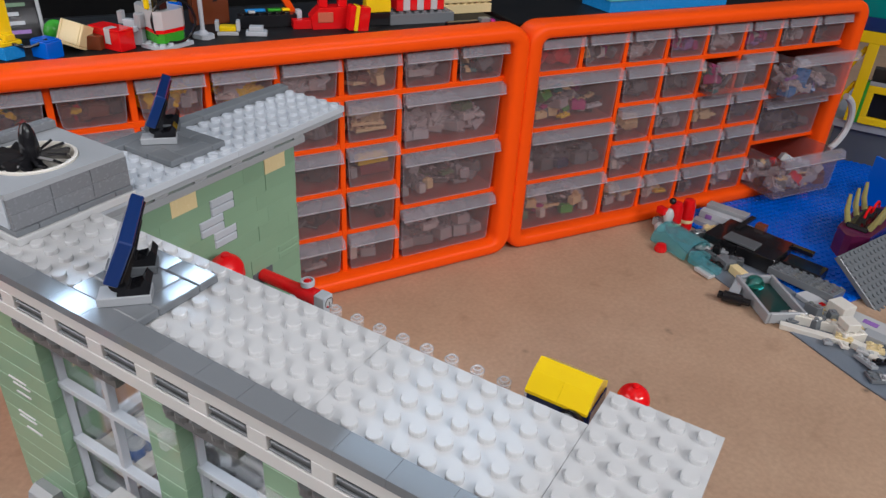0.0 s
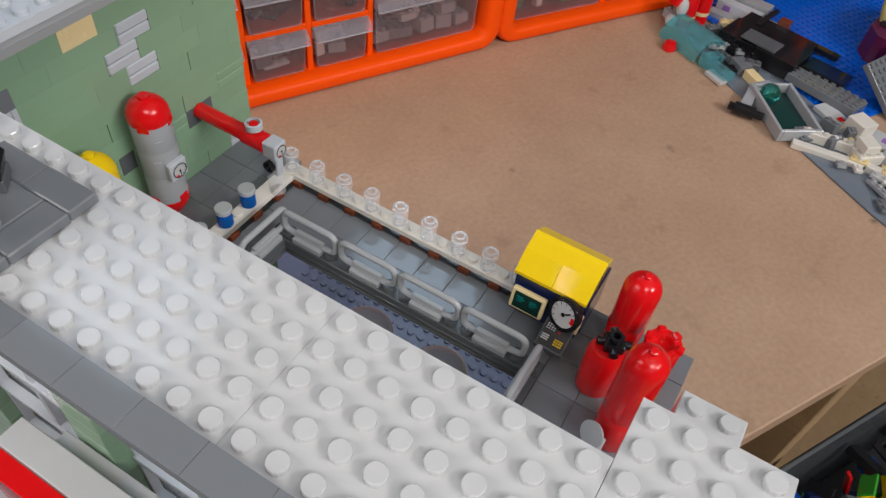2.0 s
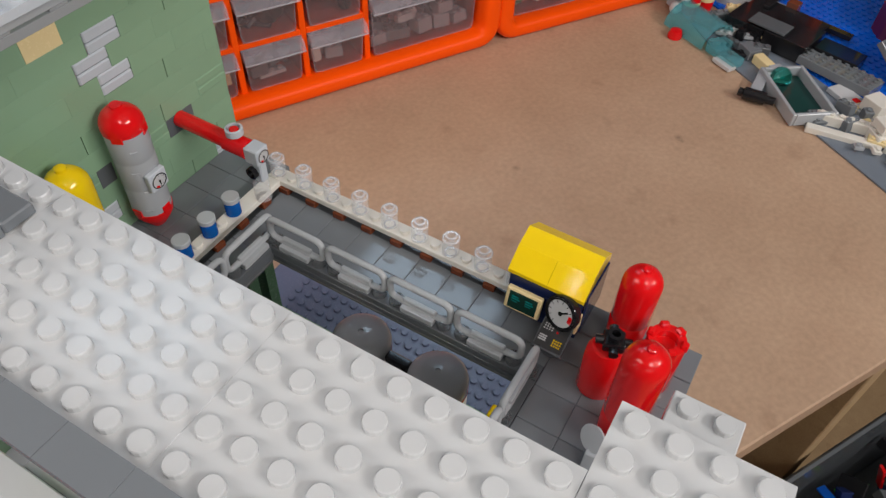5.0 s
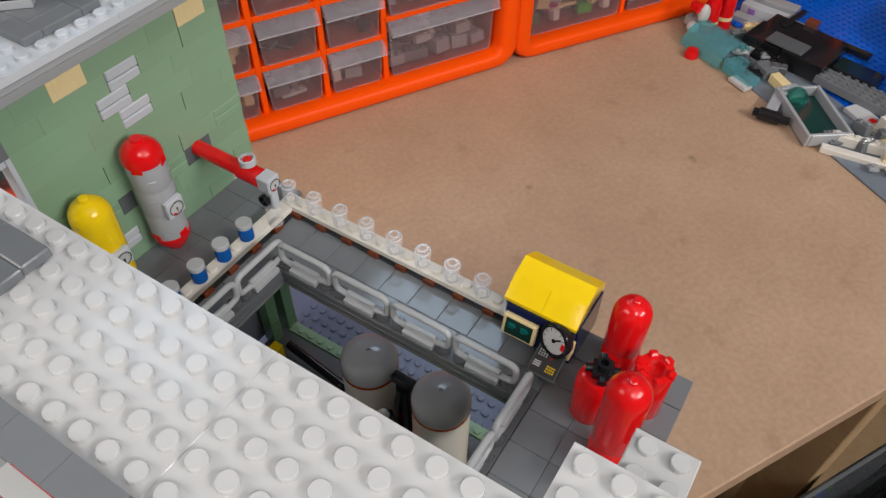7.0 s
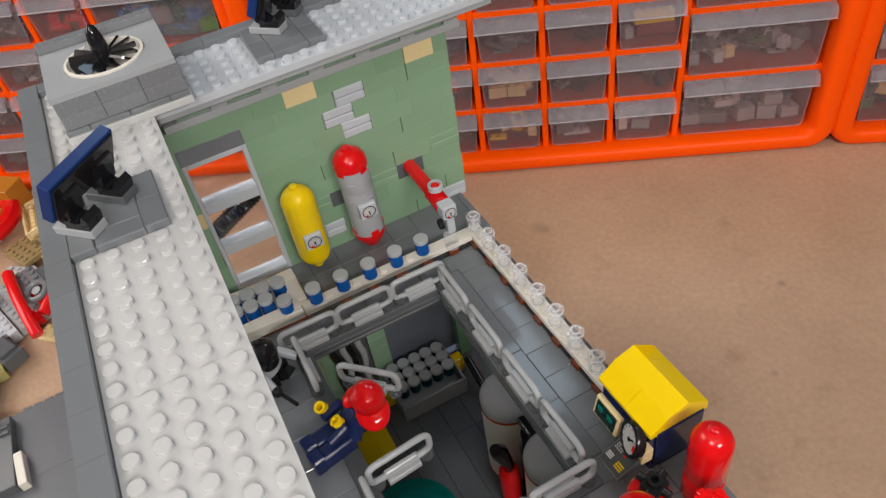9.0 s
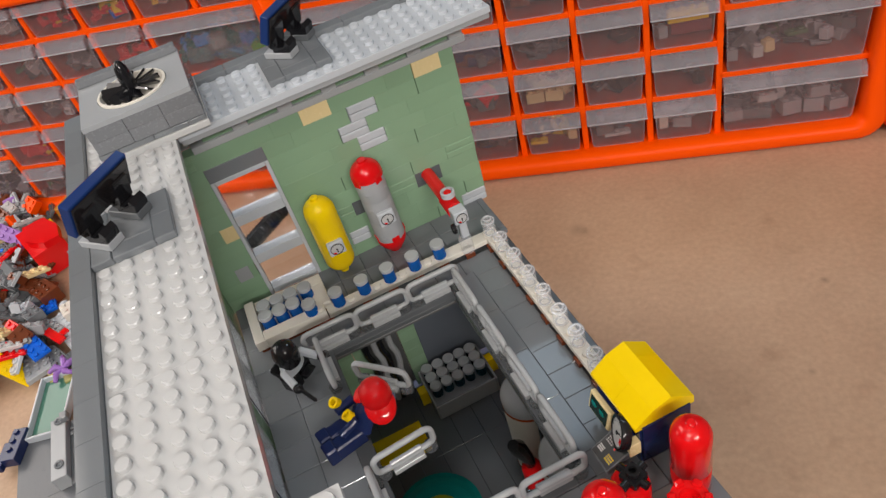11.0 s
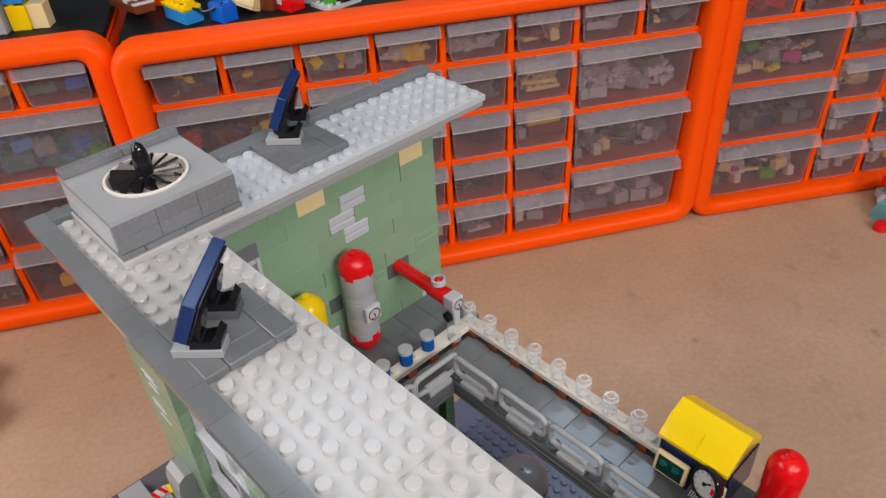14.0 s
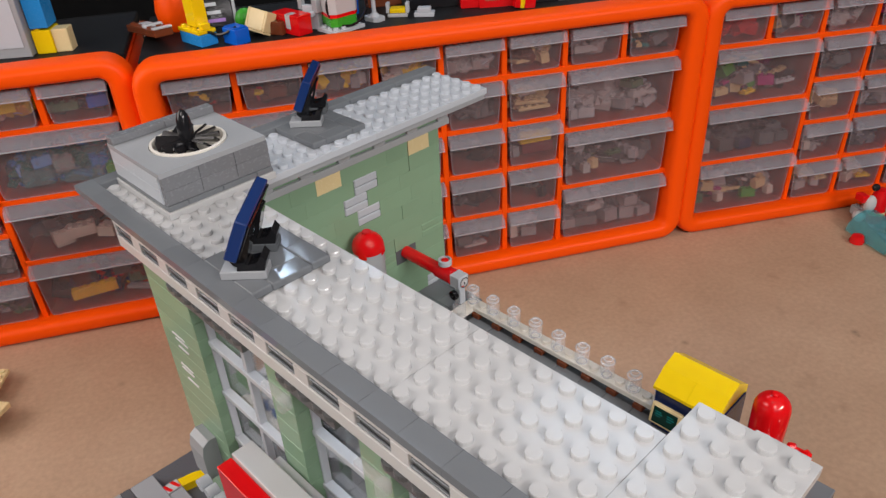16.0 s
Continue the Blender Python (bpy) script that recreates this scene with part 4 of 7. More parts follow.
# storey below the deck
ground = part("base_plate", (lambda bm: (cbox(bm, -0.13, 0.136, 0.0, 0.222, 0.0001, 0.0045), [stud(bm, -0.104 + U * i, 0.182 + U * j, 0.0045, 8) for i in range(30) for j in range(5)], bm)[-1])(bmesh.new()),
              plastic("blue_grey_plastic", (0.125, 0.15, 0.235), 0.25), building, "blue-grey studded base plate")
for i in range(4):
    for j in range(9):
        brick("floor_plank", -0.107 + i * 0.061, 0.024 + j * 0.0161, 0.0046, 0.06085, 0.01595, 0.0082, DGREY, ground, c=0.0001)
low = part("low_wall", (lambda bm: (cbox(bm, -0.108, 0.141, 0.1690, 0.1769, 0.0045, 0.0142), [stud(bm, -0.100 + U * i, 0.1725, 0.0142, 10) for i in range(30)], bm)[-1])(bmesh.new()), GREEN, building)
for x, y in ((-0.108, 0.169), (0.1325, 0.169), (-0.108, 0.155)):
    brick("corner_pillar", x, y, 0.0145, 0.0085, 0.0079, DECK - 2 * B - 0.0145 - 0.0002, OLIVE, building)
for row in range(12):
    z0 = 0.0128 + row * B
    for a, b in ((0.022, 0.062), (0.0625, 0.071), (0.0955, 0.108)):
        brick("wall_brick", WX - 0.008, a, z0, 0.008, b - a, min(B, DECK - B - z0), GREEN, building, c=0.00012)
brick("cable_backing", WX - 0.0079, 0.0711, 0.0128, 0.003, 0.0243, 0.118, CHAR, building)
brick("dark_panel", WX - 0.0075, 0.1082, 0.0128, 0.004, 0.061, 0.118, plastic("shadow_grey_plastic", (0.13, 0.15, 0.18), 0.2), building)
for y, m in ((0.072, BLACK), (0.0785, LGREY), (0.0825, BLACK), (0.089, LGREY)):
    bm = bmesh.new()
    sweep(bm, [(-0.103, y + 0.0012 * math.sin(k * 1.7), 0.016 + k * 0.009) for k in range(11)], 0.0023, 8)
    part("cable", bm, m, building)
brick("floor_sign", -0.079, 0.030, 0.0129, 0.026, 0.054, 0.0012, YELLOW, building)
bm = bmesh.new()
prism(bm, [(-0.103, 0.0), (0.139, 0.0), (0.139, 0.0005), (-0.103, 0.0005)], 0.0225, 0.0230, "y", Matrix.Translation((0, 0, 0.0129)))
part("skirting", bm, DGREY, building)
for x0 in (0.133,):
    for row in range(13):
        z0 = 0.0128 + row * B
        brick("wall_brick", x0, 0.022, z0, 0.0079, 0.06, min(B, DECK - B - z0) , GREEN, building)

# ---- things on and in the toy building ----
# railings: a rounded loop on clear feet with a clip plate
railing = thing("railing", "light grey toy railing loop on the deck edge", "railing", group="railings round the opening")
L, H, RR = 0.0145, 0.0112, 0.0034
loop = []
for cx, cz, a0 in ((L - RR, H - RR, 0), (-L + RR, H - RR, 90), (-L + RR, RR, 180), (L - RR, RR, 270)):
    for i in range(5):
        a = radians(a0 + i * 22.5)
        loop.append((cx + RR * math.cos(a), 0, cz + RR * math.sin(a)))
bm = bmesh.new()
sweep(bm, [(x, y, z + 0.0034) for x, y, z in loop], 0.0015, 10, True)
part("loop_bar", bm, RAIL, railing)
bm = bmesh.new()
cbox(bm, -0.0079, 0.0079, -0.0036, 0.0012, 0.0002, 0.0032)
cbox(bm, -0.0079, 0.0079, -0.0012, 0.0012, 0.0032, 0.0062, 0.0005)
part("clip_plate", bm, RAIL, railing)
for x in (-0.0118, 0.0118):
    bm = bmesh.new()
    lathe(bm, [(0, 0), (0.0033, 0), (0.0033, 0.0026), (0.0022, 0.0027), (0.0022, 0.0038), (0, 0.0038)], 14, pose(x, 0, 0.0001))
    part("clear_foot", bm, SMOKE, railing)
ZK = DECK + 0.0008
spots = [(x, 0.132, 0) for x in (-0.032, 0.0, 0.032, 0.064)] + [(-0.048, y, 90) for y in (0.1195, 0.0890, 0.0590)] + [(0.084, y, -90) for y in (0.1190, 0.0880, 0.0575)]
spots += [(-0.030, 0.0505, 180), (-0.006, 0.0735, 45), (0.0395, 0.068, 95), (0.056, 0.0505, 180)]
railing.matrix_world = pose(spots[0][0], spots[0][1], ZK, 0, 0, spots[0][2])
for x, y, a in spots[1:]:
    copy_thing(railing, pose(x, y, ZK, 0, 0, a))

# blue jars with grey lids
JAR_LID = plastic("lid_grey_plastic", (0.43, 0.46, 0.48), 0.2)
jar = thing("specimen_jar", "clear blue toy jar with a grey lid", "jar", group="blue jars on the white ledge")
bm = bmesh.new()
lathe(bm, [(0, 0), (0.0026, 0), (0.0036, 0.0008), (0.0036, 0.0064), (0.0033, 0.0078), (0.003, 0.0084), (0, 0.0084)], 16)
part("glass", bm, CLEAR_BLUE, jar, "clear blue body")
bm = bmesh.new()
lathe(bm, [(0.0, 0.0084), (0.0038, 0.0085), (0.0040, 0.0087), (0.0040, 0.0108), (0.0037, 0.0111), (0, 0.0111)], 18)
part("lid", bm, JAR_LID, jar, "flat grey lid")
jars = [(-0.068, y, 0.1562) for y in (0.1320, 0.1165, 0.1010, 0.0855, 0.0700)]
jars += [(-0.068, 0.0545, 0.1595 - 0.003)] + [(-0.0845, 0.0555, 0.1545), (-0.0765, 0.0465, 0.1545), (-0.0765, 0.0385, 0.1545), (-0.0765, 0.0305, 0.1545), (-0.0848, 0.0472, 0.1545), (-0.0848, 0.0392, 0.1545), (-0.0848, 0.0312, 0.1545)]
jar.matrix_world = pose(*jars[0])
for p in jars[1:]:
    copy_thing(jar, pose(*p))


def dial(parent, m, r, rim=BLACK, red=True):
    """A round gauge: face, ticks, needle."""
    bm = bmesh.new()
    lathe(bm, [(0, 0), (r, 0), (r, 0.0003), (0, 0.0003)], 24, m)
    f = part("dial_face", bm, WHITE, parent)
    bm = bmesh.new()
    for k in range(9):
        a = radians(-30 + k * 30)
        q = m @ pose(r * .78 * math.cos(a), r * .78 * math.sin(a), 0.0004) @ Matrix.Rotation(a, 4, "Z")
        cbox(bm, -r * .10, r * .10, -r * .02, r * .02, 0, 0.0001, 0.00001, q)
    cbox(bm, 0, r * .62, -r * .06, r * .06, 0, 0.00012, 0.00001, m @ pose(0, 0, 0.00045, 0, 0, 5))
    lathe(bm, [(r * .90, 0.0003), (r, 0.0003), (r, 0.00045), (r * .90, 0.00045), (r * .90, 0.0003)], 24, m)
    lathe(bm, [(0, 0), (r * .15, 0), (r * .15, 0.0002), (0, 0.0002)], 10, m @ pose(0, 0, 0.0004))
    part("dial_marks", bm, BLACK, f)
    if red:
        bm = bmesh.new()
        for k in range(3):
            a = radians(-22 - k * 12)
            cbox(bm, -r * .13, r * .13, -r * .085, r * .085, 0, 0.0001, 0.00001, m @ pose(r * .74 * math.cos(a), r * .74 * math.sin(a), 0.0004) @ Matrix.Rotation(a, 4, "Z"))
        part("red_sector", bm, RED, f)
    return f


def bottle_profile(r, h, nub=True, foot=None):
    """A tank with domed ends, and a nub on top."""
    out = [(0, 0)]
    lo = foot or r
    for i in range(1, 7):
        a = radians(-90 + i * 15)
        out.append((r * math.cos(a), lo + lo * math.sin(a)))
    for i in range(0, 7):
        a = radians(i * 15)
        rr = r * math.cos(a)
        if nub and rr < r * .24:
            continue
        out.append((rr, h - r + r * math.sin(a)))
    if nub:
        out += [(r * .26, h + r * .02), (r * .26, h + r * .14), (r * .18, h + r * .2), (0, h + r * .2)]
    else:
        out.append((0, h))
    return out


# wall tanks
tank = thing("gas_tank", "yellow toy gas tank with a gauge, clipped to the green wall", "gas tank", pose(-0.0985, 0.0812, 0.1545, 0, 2, 0) @ Matrix.Scale(1.12, 4))
bm = bmesh.new()
lathe(bm, bottle_profile(0.0079, 0.0475) , 24)
lathe(bm, [(0, -0.0022), (0.0024, -0.0022), (0.0024, 0.001), (0, 0.001)], 12)
part("body", bm, YELLOW, tank)
g = part("gauge_block", (lambda bm: (cbox(bm, 0.0072, 0.0096, -0.0042, 0.0042, 0.0168, 0.0252, 0.0004), bm)[1])(bmesh.new()), PGREY, tank)
dial(g, pose(0.0097, 0.0, 0.0210, 0, 90, 0), 0.0034)
tank = thing("gas_tank", "grey toy gas tank with red ends and a gauge", "gas tank", pose(-0.0995, 0.1142, 0.1495, 1.5, 2, 0) @ Matrix.Scale(1.08, 4))
bm = bmesh.new()
lathe(bm, [(0.0078, 0.0105), (0.008, 0.0107), (0.008, 0.0255), (0.00793, 0.0257), (0.00793, 0.0259), (0.008, 0.0264), (0.008, 0.0395), (0.00793, 0.0397), (0.00793, 0.0399), (0.008, 0.0404), (0.008, 0.0545), (0.0079, 0.0547)], 24)
for k in range(4):
    for s in (-0.8, 0.5):
        cbox(bm, 0.0074, 0.00815, -0.0016, 0.0016, 0.0005, 0.0013, 0.0002, pose(0, 0, 0.0136 + 0.0105 * k) @ Matrix.Rotation(s + 0.25 * (k % 2), 4, "Z"))
part("body", bm, LGREY, tank)
bm = bmesh.new()
for k in range(4):
    cbox(bm, 0.0076, 0.00835, -0.0022, 0.0022, 0.0512, 0.0545, 0.0003, Matrix.Rotation(0.5 + 1.57 * k, 4, "Z"))
lathe(bm, [(0.0079, 0.0530), (0.0083, 0.0532), (0.0084, 0.0548)] + [(0.0084 * math.cos(radians(a)), 0.0548 + 0.0080 * math.sin(radians(a))) for a in (15, 30, 45, 60, 72)] + [(0.0022, 0.0625), (0.0022, 0.0637), (0, 0.0638)], 24)
part("red_cap", bm, RED, tank, "red domed cap")
bm = bmesh.new()
lathe(bm, [(0, -0.0018), (0.0026, -0.0018), (0.0030, -0.0002), (0.0062, 0.0045), (0.0082, 0.0085), (0.0082, 0.0112), (0.0079, 0.0113)], 24)
for k in range(4):
    cbox(bm, 0.0076, 0.00835, -0.0022, 0.0022, 0.0105, 0.0142, 0.0003, Matrix.Rotation(0.1 + 1.57 * k, 4, "Z"))
part("red_foot", bm, RED, tank, "red tapering foot")
g = part("gauge_block", (lambda bm: (cbox(bm, 0.0074, 0.0099, -0.0042, 0.0046, 0.0255, 0.0343, 0.0004), bm)[1])(bmesh.new()), PGREY, tank)
dial(g, pose(0.0100, 0.0002, 0.0299, 0, 90, 0), 0.0035)
for y, z in ((0.0775, 0.190), (0.112, 0.193)):
    brick("tank_clip", WX + 0.0001, y, z, 0.004, 0.006, 0.006, BLACK, building)

# red pipe with a valve and gauge
pipe = thing("red_pipe", "red toy pipe with a valve and gauge on the wall", "pipe")
bm = bmesh.new()
p0, p1 = Vector((-0.1075, 0.1475, 0.1835)), Vector((-0.0665, 0.1475, 0.1835))
sweep(bm, [p0, p0.lerp(p1, .68), p0.lerp(p1, .69), p1], [0.0039, 0.0039, 0.0047, 0.0047], 16)
part("tube", bm, RED, pipe)
bm = bmesh.new()
lathe(bm, [(0.0016, 0), (0.0016, 0.003), (0.004, 0.0032), (0.004, 0.0062), (0.0030, 0.0064), (0.0030, 0.0045), (0, 0.0045)], 18, pose(-0.0735, 0.1475, 0.1865))
v = part("valve_cup", bm, PGREY, pipe)
bm = bmesh.new()
lathe(bm, [(0, 0.0046), (0.0022, 0.0046), (0.0022, 0.0058), (0.0018, 0.0062), (0, 0.0062)], 14, pose(-0.0735, 0.1475, 0.1865))
part("red_button", bm, RED, v)
g = part("gauge_block", (lambda bm: (cbox(bm, -0.0665, -0.0590, 0.1436, 0.1516, 0.1795, 0.1875, 0.0005), cbox(bm, -0.0645, -0.0600, 0.1455, 0.1500, 0.1680, 0.1795, 0.0006), bm)[-1])(bmesh.new()), PGREY, pipe)
dial(g, pose(-0.0589, 0.1476, 0.1835, 0, 90, 0), 0.0032)
bm = bmesh.new()
lathe(bm, [(0, 0), (0.0030, 0), (0.0030, 0.002), (0.0022, 0.0021), (0.0022, 0.0008), (0, 0.0008)], 14, pose(-0.0625, 0.1438, 0.1755, 90, 0, 0))
part("nozzle", bm, BLACK, g)
bm = bmesh.new()
lathe(bm, [(0, 0), (0.0039, 0), (0.0039, 0.009), (0.0025, 0.0092), (0.0025, 0.0112), (0, 0.0112)], 16, pose(-0.0635, 0.1476, 0.1562))
part("clear_base", bm, HAZE, pipe)

# rooftop fan box
fan = thing("rooftop_fan_unit", "grey rooftop box with a black fan in a white ring", "fan unit")
brick("white_base", -0.1245, 0.0035, ROOF, 0.0490, 0.0495, P, WHITE, fan)
for y0, y1 in ((0.0040, 0.0128), (0.0129, 0.0285), (0.0286, 0.0445), (0.0446, 0.0525)):
    brick("grey_base", -0.1240, y0, ROOF + P, 0.0475, y1 - y0, 0.0022, MGREY, fan)
zb = ROOF + P + 0.0022
hb = (0.2985 - zb) / 2
SLATE = plastic("box_grey_plastic", (0.19, 0.20, 0.215), 0.25)
for k in range(2):
    for i in range(3):
        brick("side_panel", -0.0800, 0.0045 + i * 0.016, zb + k * hb, 0.0025, 0.016, hb, SLATE, fan, c=0.00018)
    brick("side_panel", -0.1235, 0.0040, zb + k * hb, 0.0434, 0.0025, hb, PGREY, fan, c=0.00018)
    brick("side_panel", -0.1235, 0.0495, zb + k * hb, 0.0434, 0.0025, hb, SLATE, fan, c=0.00018)
    brick("side_panel", -0.1240, 0.0067, zb + k * hb, 0.0025, 0.0427, hb, SLATE, fan, c=0.00018)
FX, FY, FRAD = -0.0985, 0.0280, 0.0160
bm = bmesh.new()
n = 48
z1, z0 = 0.3005, 0.2984
sq = []
for i in range(n):
    a = 2 * math.pi * i / n + math.pi / 4
    c, s = math.cos(a), math.sin(a)
    k = 1 / max(abs(c), abs(s))
    sq.append((-0.10075 + 0.0232 * c * k, 0.0280 + 0.0240 * s * k, c, s))
top = [bm.verts.new((x, y, z1)) for x, y, c, s in sq]
rim = [bm.verts.new((FX + FRAD * c, FY + FRAD * s, z1)) for x, y, c, s in sq]
rim2 = [bm.verts.new((FX + FRAD * c, FY + FRAD * s, z0 - 0.004)) for x, y, c, s in sq]
bot = [bm.verts.new((x, y, z0)) for x, y, c, s in sq]
for i in range(n):
    j = (i + 1) % n
    for A, C in ((bot, top), (top, rim), (rim, rim2)):
        bm.faces.new((A[i], A[j], C[j], C[i]))
part("lid_plate", bm, LGREY, fan, "smooth grey lid with a round hole")
brick("rear_rim", -0.1240, 0.0042, 0.3006, 0.0055, 0.0240, 0.0032, SLATE, fan)
brick("rear_rim", -0.1240, 0.0282, 0.3006, 0.0055, 0.0236, 0.0032, SLATE, fan)
bm = bmesh.new()
lathe(bm, [(0.0157, 0.2965), (0.0157, 0.3010), (0.0145, 0.3012), (0.0143, 0.3000), (0.0140, 0.2975), (0, 0.2972)], 48, Matrix.Translation((FX, FY, 0)))
part("white_ring", bm, CREAM, fan, "aged white dish")
bm = bmesh.new()
lathe(bm, [(0, 0), (0.0030, 0), (0.0034, 0.004), (0.0033, 0.0090), (0.0028, 0.0130), (0.0018, 0.0158), (0.0006, 0.0168), (0, 0.0168)], 18, Matrix.Translation((FX, FY, 0.2974)))
part("hub", bm, BLACK, fan)
for k in range(13):
    m = Matrix.Translation((FX, FY, 0.3012)) @ Matrix.Rotation(2 * math.pi * k / 13 + 0.2, 4, "Z") @ Matrix.Rotation(radians(-38), 4, "X")
    bm = bmesh.new()
    prism(bm, [(0.002, -0.0014), (0.0125, -0.0026), (0.0131, -0.0020), (0.0131, 0.0022), (0.0125, 0.0026), (0.002, 0.0014)], -0.0005, 0.0005, "z", m)
    part("blade", bm, BLACK, fan)


# sun panels on clip mounts
def sun_panel(a, b, down, foot, label, plate):
    """a, b: the ends of the top edge. down: the way down the panel's slope."""
    a, b, down = Vector(a), Vector(b), Vector(down).normalized()
    e = (b - a).normalized()
    nrm = e.cross(down).normalized()
    if nrm.x < 0:
        nrm = -nrm
    base_z = foot
    t = thing("sun_panel", label, "solar panel", group="sun panels on the roof")
    def slab(lo, hi, u0, u1, w0, w1, name, mat, c=0.0004, label=""):
        m = Matrix.Translation(a) @ Matrix((e, down, nrm)).transposed().to_4x4()
        bm = bmesh.new()
        cbox(bm, u0, u1, lo, hi, w0, w1, c, m)
        return part(name, bm, mat, t, label)
    ln = (b - a).length
    slab(0, 0.0158, 0, ln, 0.0, 0.0042, "panel_board", PANEL_BLUE, label="dark blue panel board")
    slab(0.0010, 0.0148, 0.0010, ln - 0.0010, 0.00425, 0.0050, "underside", plastic("smoke_black_plastic", (0.015, 0.013, 0.014), 0.08))
    flat = Vector((nrm.x, nrm.y, 0)).normalized()
    base = a.lerp(b, .5) + down * 0.013
    for s in (-1, 1):
        c = Vector((base.x, base.y, 0)) + e * 0.0085 * s + flat * 0.003
        zb = base_z
        m = Matrix.Translation((c.x, c.y, zb)) @ Matrix((e, flat, Vector((0, 0, 1)))).transposed().to_4x4()
        bm = bmesh.new()
        cbox(bm, -0.0039, 0.0039, -0.0079, 0.0079, 0.0, P, 0.0003, m)
        clip = part("mount_plate", bm, plate if s < 0 else DGREY, t, "plain mount plate")
        bm = bmesh.new()
        prism(bm, [(-0.002, P), (0.0075, P), (0.0085, 0.0068), (0.0070, 0.0090), (0.0052, 0.0062), (0.0022, 0.0056), (-0.001, 0.0075)], -0.0034, 0.0034, "x", m)
        lathe(bm, [(0, -0.0036), (0.0026, -0.0036), (0.0026, 0.0036), (0, 0.0036)], 14, m @ Matrix.Translation((0, -0.001, 0.0075)) @ Matrix.Rotation(radians(90), 4, "Y"))
        prism(bm, [(-0.0025, 0.006), (0.0022, 0.0072), (0.0050, 0.0165), (0.0030, 0.0186), (-0.0006, 0.0120)], -0.0036, 0.0036, "x", m)
        part("clip_hinge", bm, BLACK, clip)
    return t


sun_panel((-0.0091, -0.0019, 0.3090), (-0.0316, 0.0207, 0.3090), (-0.0045, -0.0045, -0.0138), ROOF + P, "dark blue tilted sun panel on black clips on the roof", LGREY)
sun_panel((-0.1070, 0.0930, 0.3060), (-0.1296, 0.1156, 0.3060), (-0.0045, -0.0045, -0.0138), ROOF, "dark blue tilted sun panel on the grey wing roof", LGREY)

# control booth with a yellow roof
booth = thing("control_booth", "dark blue toy control booth with a yellow roof, gauge and screen", "toy booth")
part("body", (lambda bm: (cbox(bm, 0.0605, 0.0925, 0.155, 0.1795, DECK, 0.1749), bm)[1])(bmesh.new()), NAVY, booth)
brick("front_band", 0.0612, 0.1541, DECK + 0.010, 0.0306, 0.001, 0.0078, NAVY, booth)
def roof_piece(x0, x1, y0, y1):
    """A piece of the low barrel roof between y0 and y1."""
    crest = ((0.1530, 0.1768), (0.1612, 0.1836), (0.1700, 0.1866), (0.1805, 0.1792))
    line = [p for p in crest if y0 - 1e-6 <= p[0] <= y1 + 1e-6]
    bm = bmesh.new()
    g = 0.00006
    low = [(y1 - g, 0.1750), (y0 + g, 0.1750)]
    prism(bm, line + low, x0 + g, x1 - g, "x")
    part("roof_slope", bm, YELLOW, booth)


for x0, x1, y0, y1 in ((0.0600, 0.0770, 0.1530, 0.1612), (0.0770, 0.0930, 0.1530, 0.1612), (0.0600, 0.0930, 0.1612, 0.1700), (0.0600, 0.0690, 0.1700, 0.1805), (0.0690, 0.0930, 0.1700, 0.1805)):
    roof_piece(x0, x1, y0, y1)
brick("side_tile", 0.0926, 0.1560, DECK + 0.004, 0.0012, 0.0225, 0.0225, NAVY, booth)
scr = part("screen_case", (lambda bm: (cbox(bm, -0.0078, 0.0078, 0, 0.0026, -0.0055, 0.0055, 0.0005, pose(0.0695, 0.1500, 0.1635, -12, 0, 0)), bm)[1])(bmesh.new()), TAN, booth, "tan monitor with a green screen")
bm = bmesh.new()
cbox(bm, -0.0062, 0.0062, -0.0003, 0.0002, -0.0042, 0.0042, 0.0001, pose(0.0695, 0.1499, 0.1635, -12, 0, 0))
part("screen", bm, plastic("screen_green_plastic", (0.006, 0.030, 0.022), 0.1), scr)
bm = bmesh.new()
for k in range(5):
    for s in (-1, 1):
        cbox(bm, -0.0018, 0.0018 - 0.0005 * (k % 3), -0.0002, 0.0002, -0.00015, 0.00015, 0.00003, pose(0.0695 + 0.003 * s, 0.1496, 0.1605 + 0.0014 * k, -12, 0, 0))
part("screen_lines", bm, TEAL, scr)
bm = bmesh.new()
gm = pose(0.0862, 0.1495, 0.1695, 74, 0, -20)
lathe(bm, [(0, -0.003), (0.0072, -0.003), (0.0079, 0.0), (0.0076, 0.0009), (0.0068, 0.0010), (0.0067, 0.0003), (0, 0.0003)], 28, gm)
big = part("gauge_case", bm, BLACK, booth)
dial(big, gm @ pose(0, 0, 0.0005, 0, 0, 38), 0.0066)
desk = part("control_desk", (lambda bm: (prism(bm, [(0.1385, DECK + 0.0072), (0.1500, DECK + 0.0128), (0.1500, DECK + 0.010), (0.1392, DECK + 0.0048)], 0.0800, 0.0925, "x"), lathe(bm, [(0, 0), (0.0036, 0), (0.0036, 0.008), (0, 0.008)], 16, pose(0.0868, 0.1448, DECK)), bm)[-1])(bmesh.new()), DGREY, booth, "dark grey sloping control desk")
bm = bmesh.new()
prism(bm, [(0.1391, DECK + 0.00755), (0.1495, DECK + 0.01262), (0.1495, DECK + 0.01277), (0.1391, DECK + 0.00770)], 0.0805, 0.0920, "x")
part("printed_face", bm, plastic("print_black_plastic", (0.022, 0.024, 0.026), 0.3), desk)
dm = Matrix.Translation((0.08625, 0.14425, DECK + 0.01025)) @ Matrix.Rotation(math.atan2(0.0056, 0.0115), 4, "X")
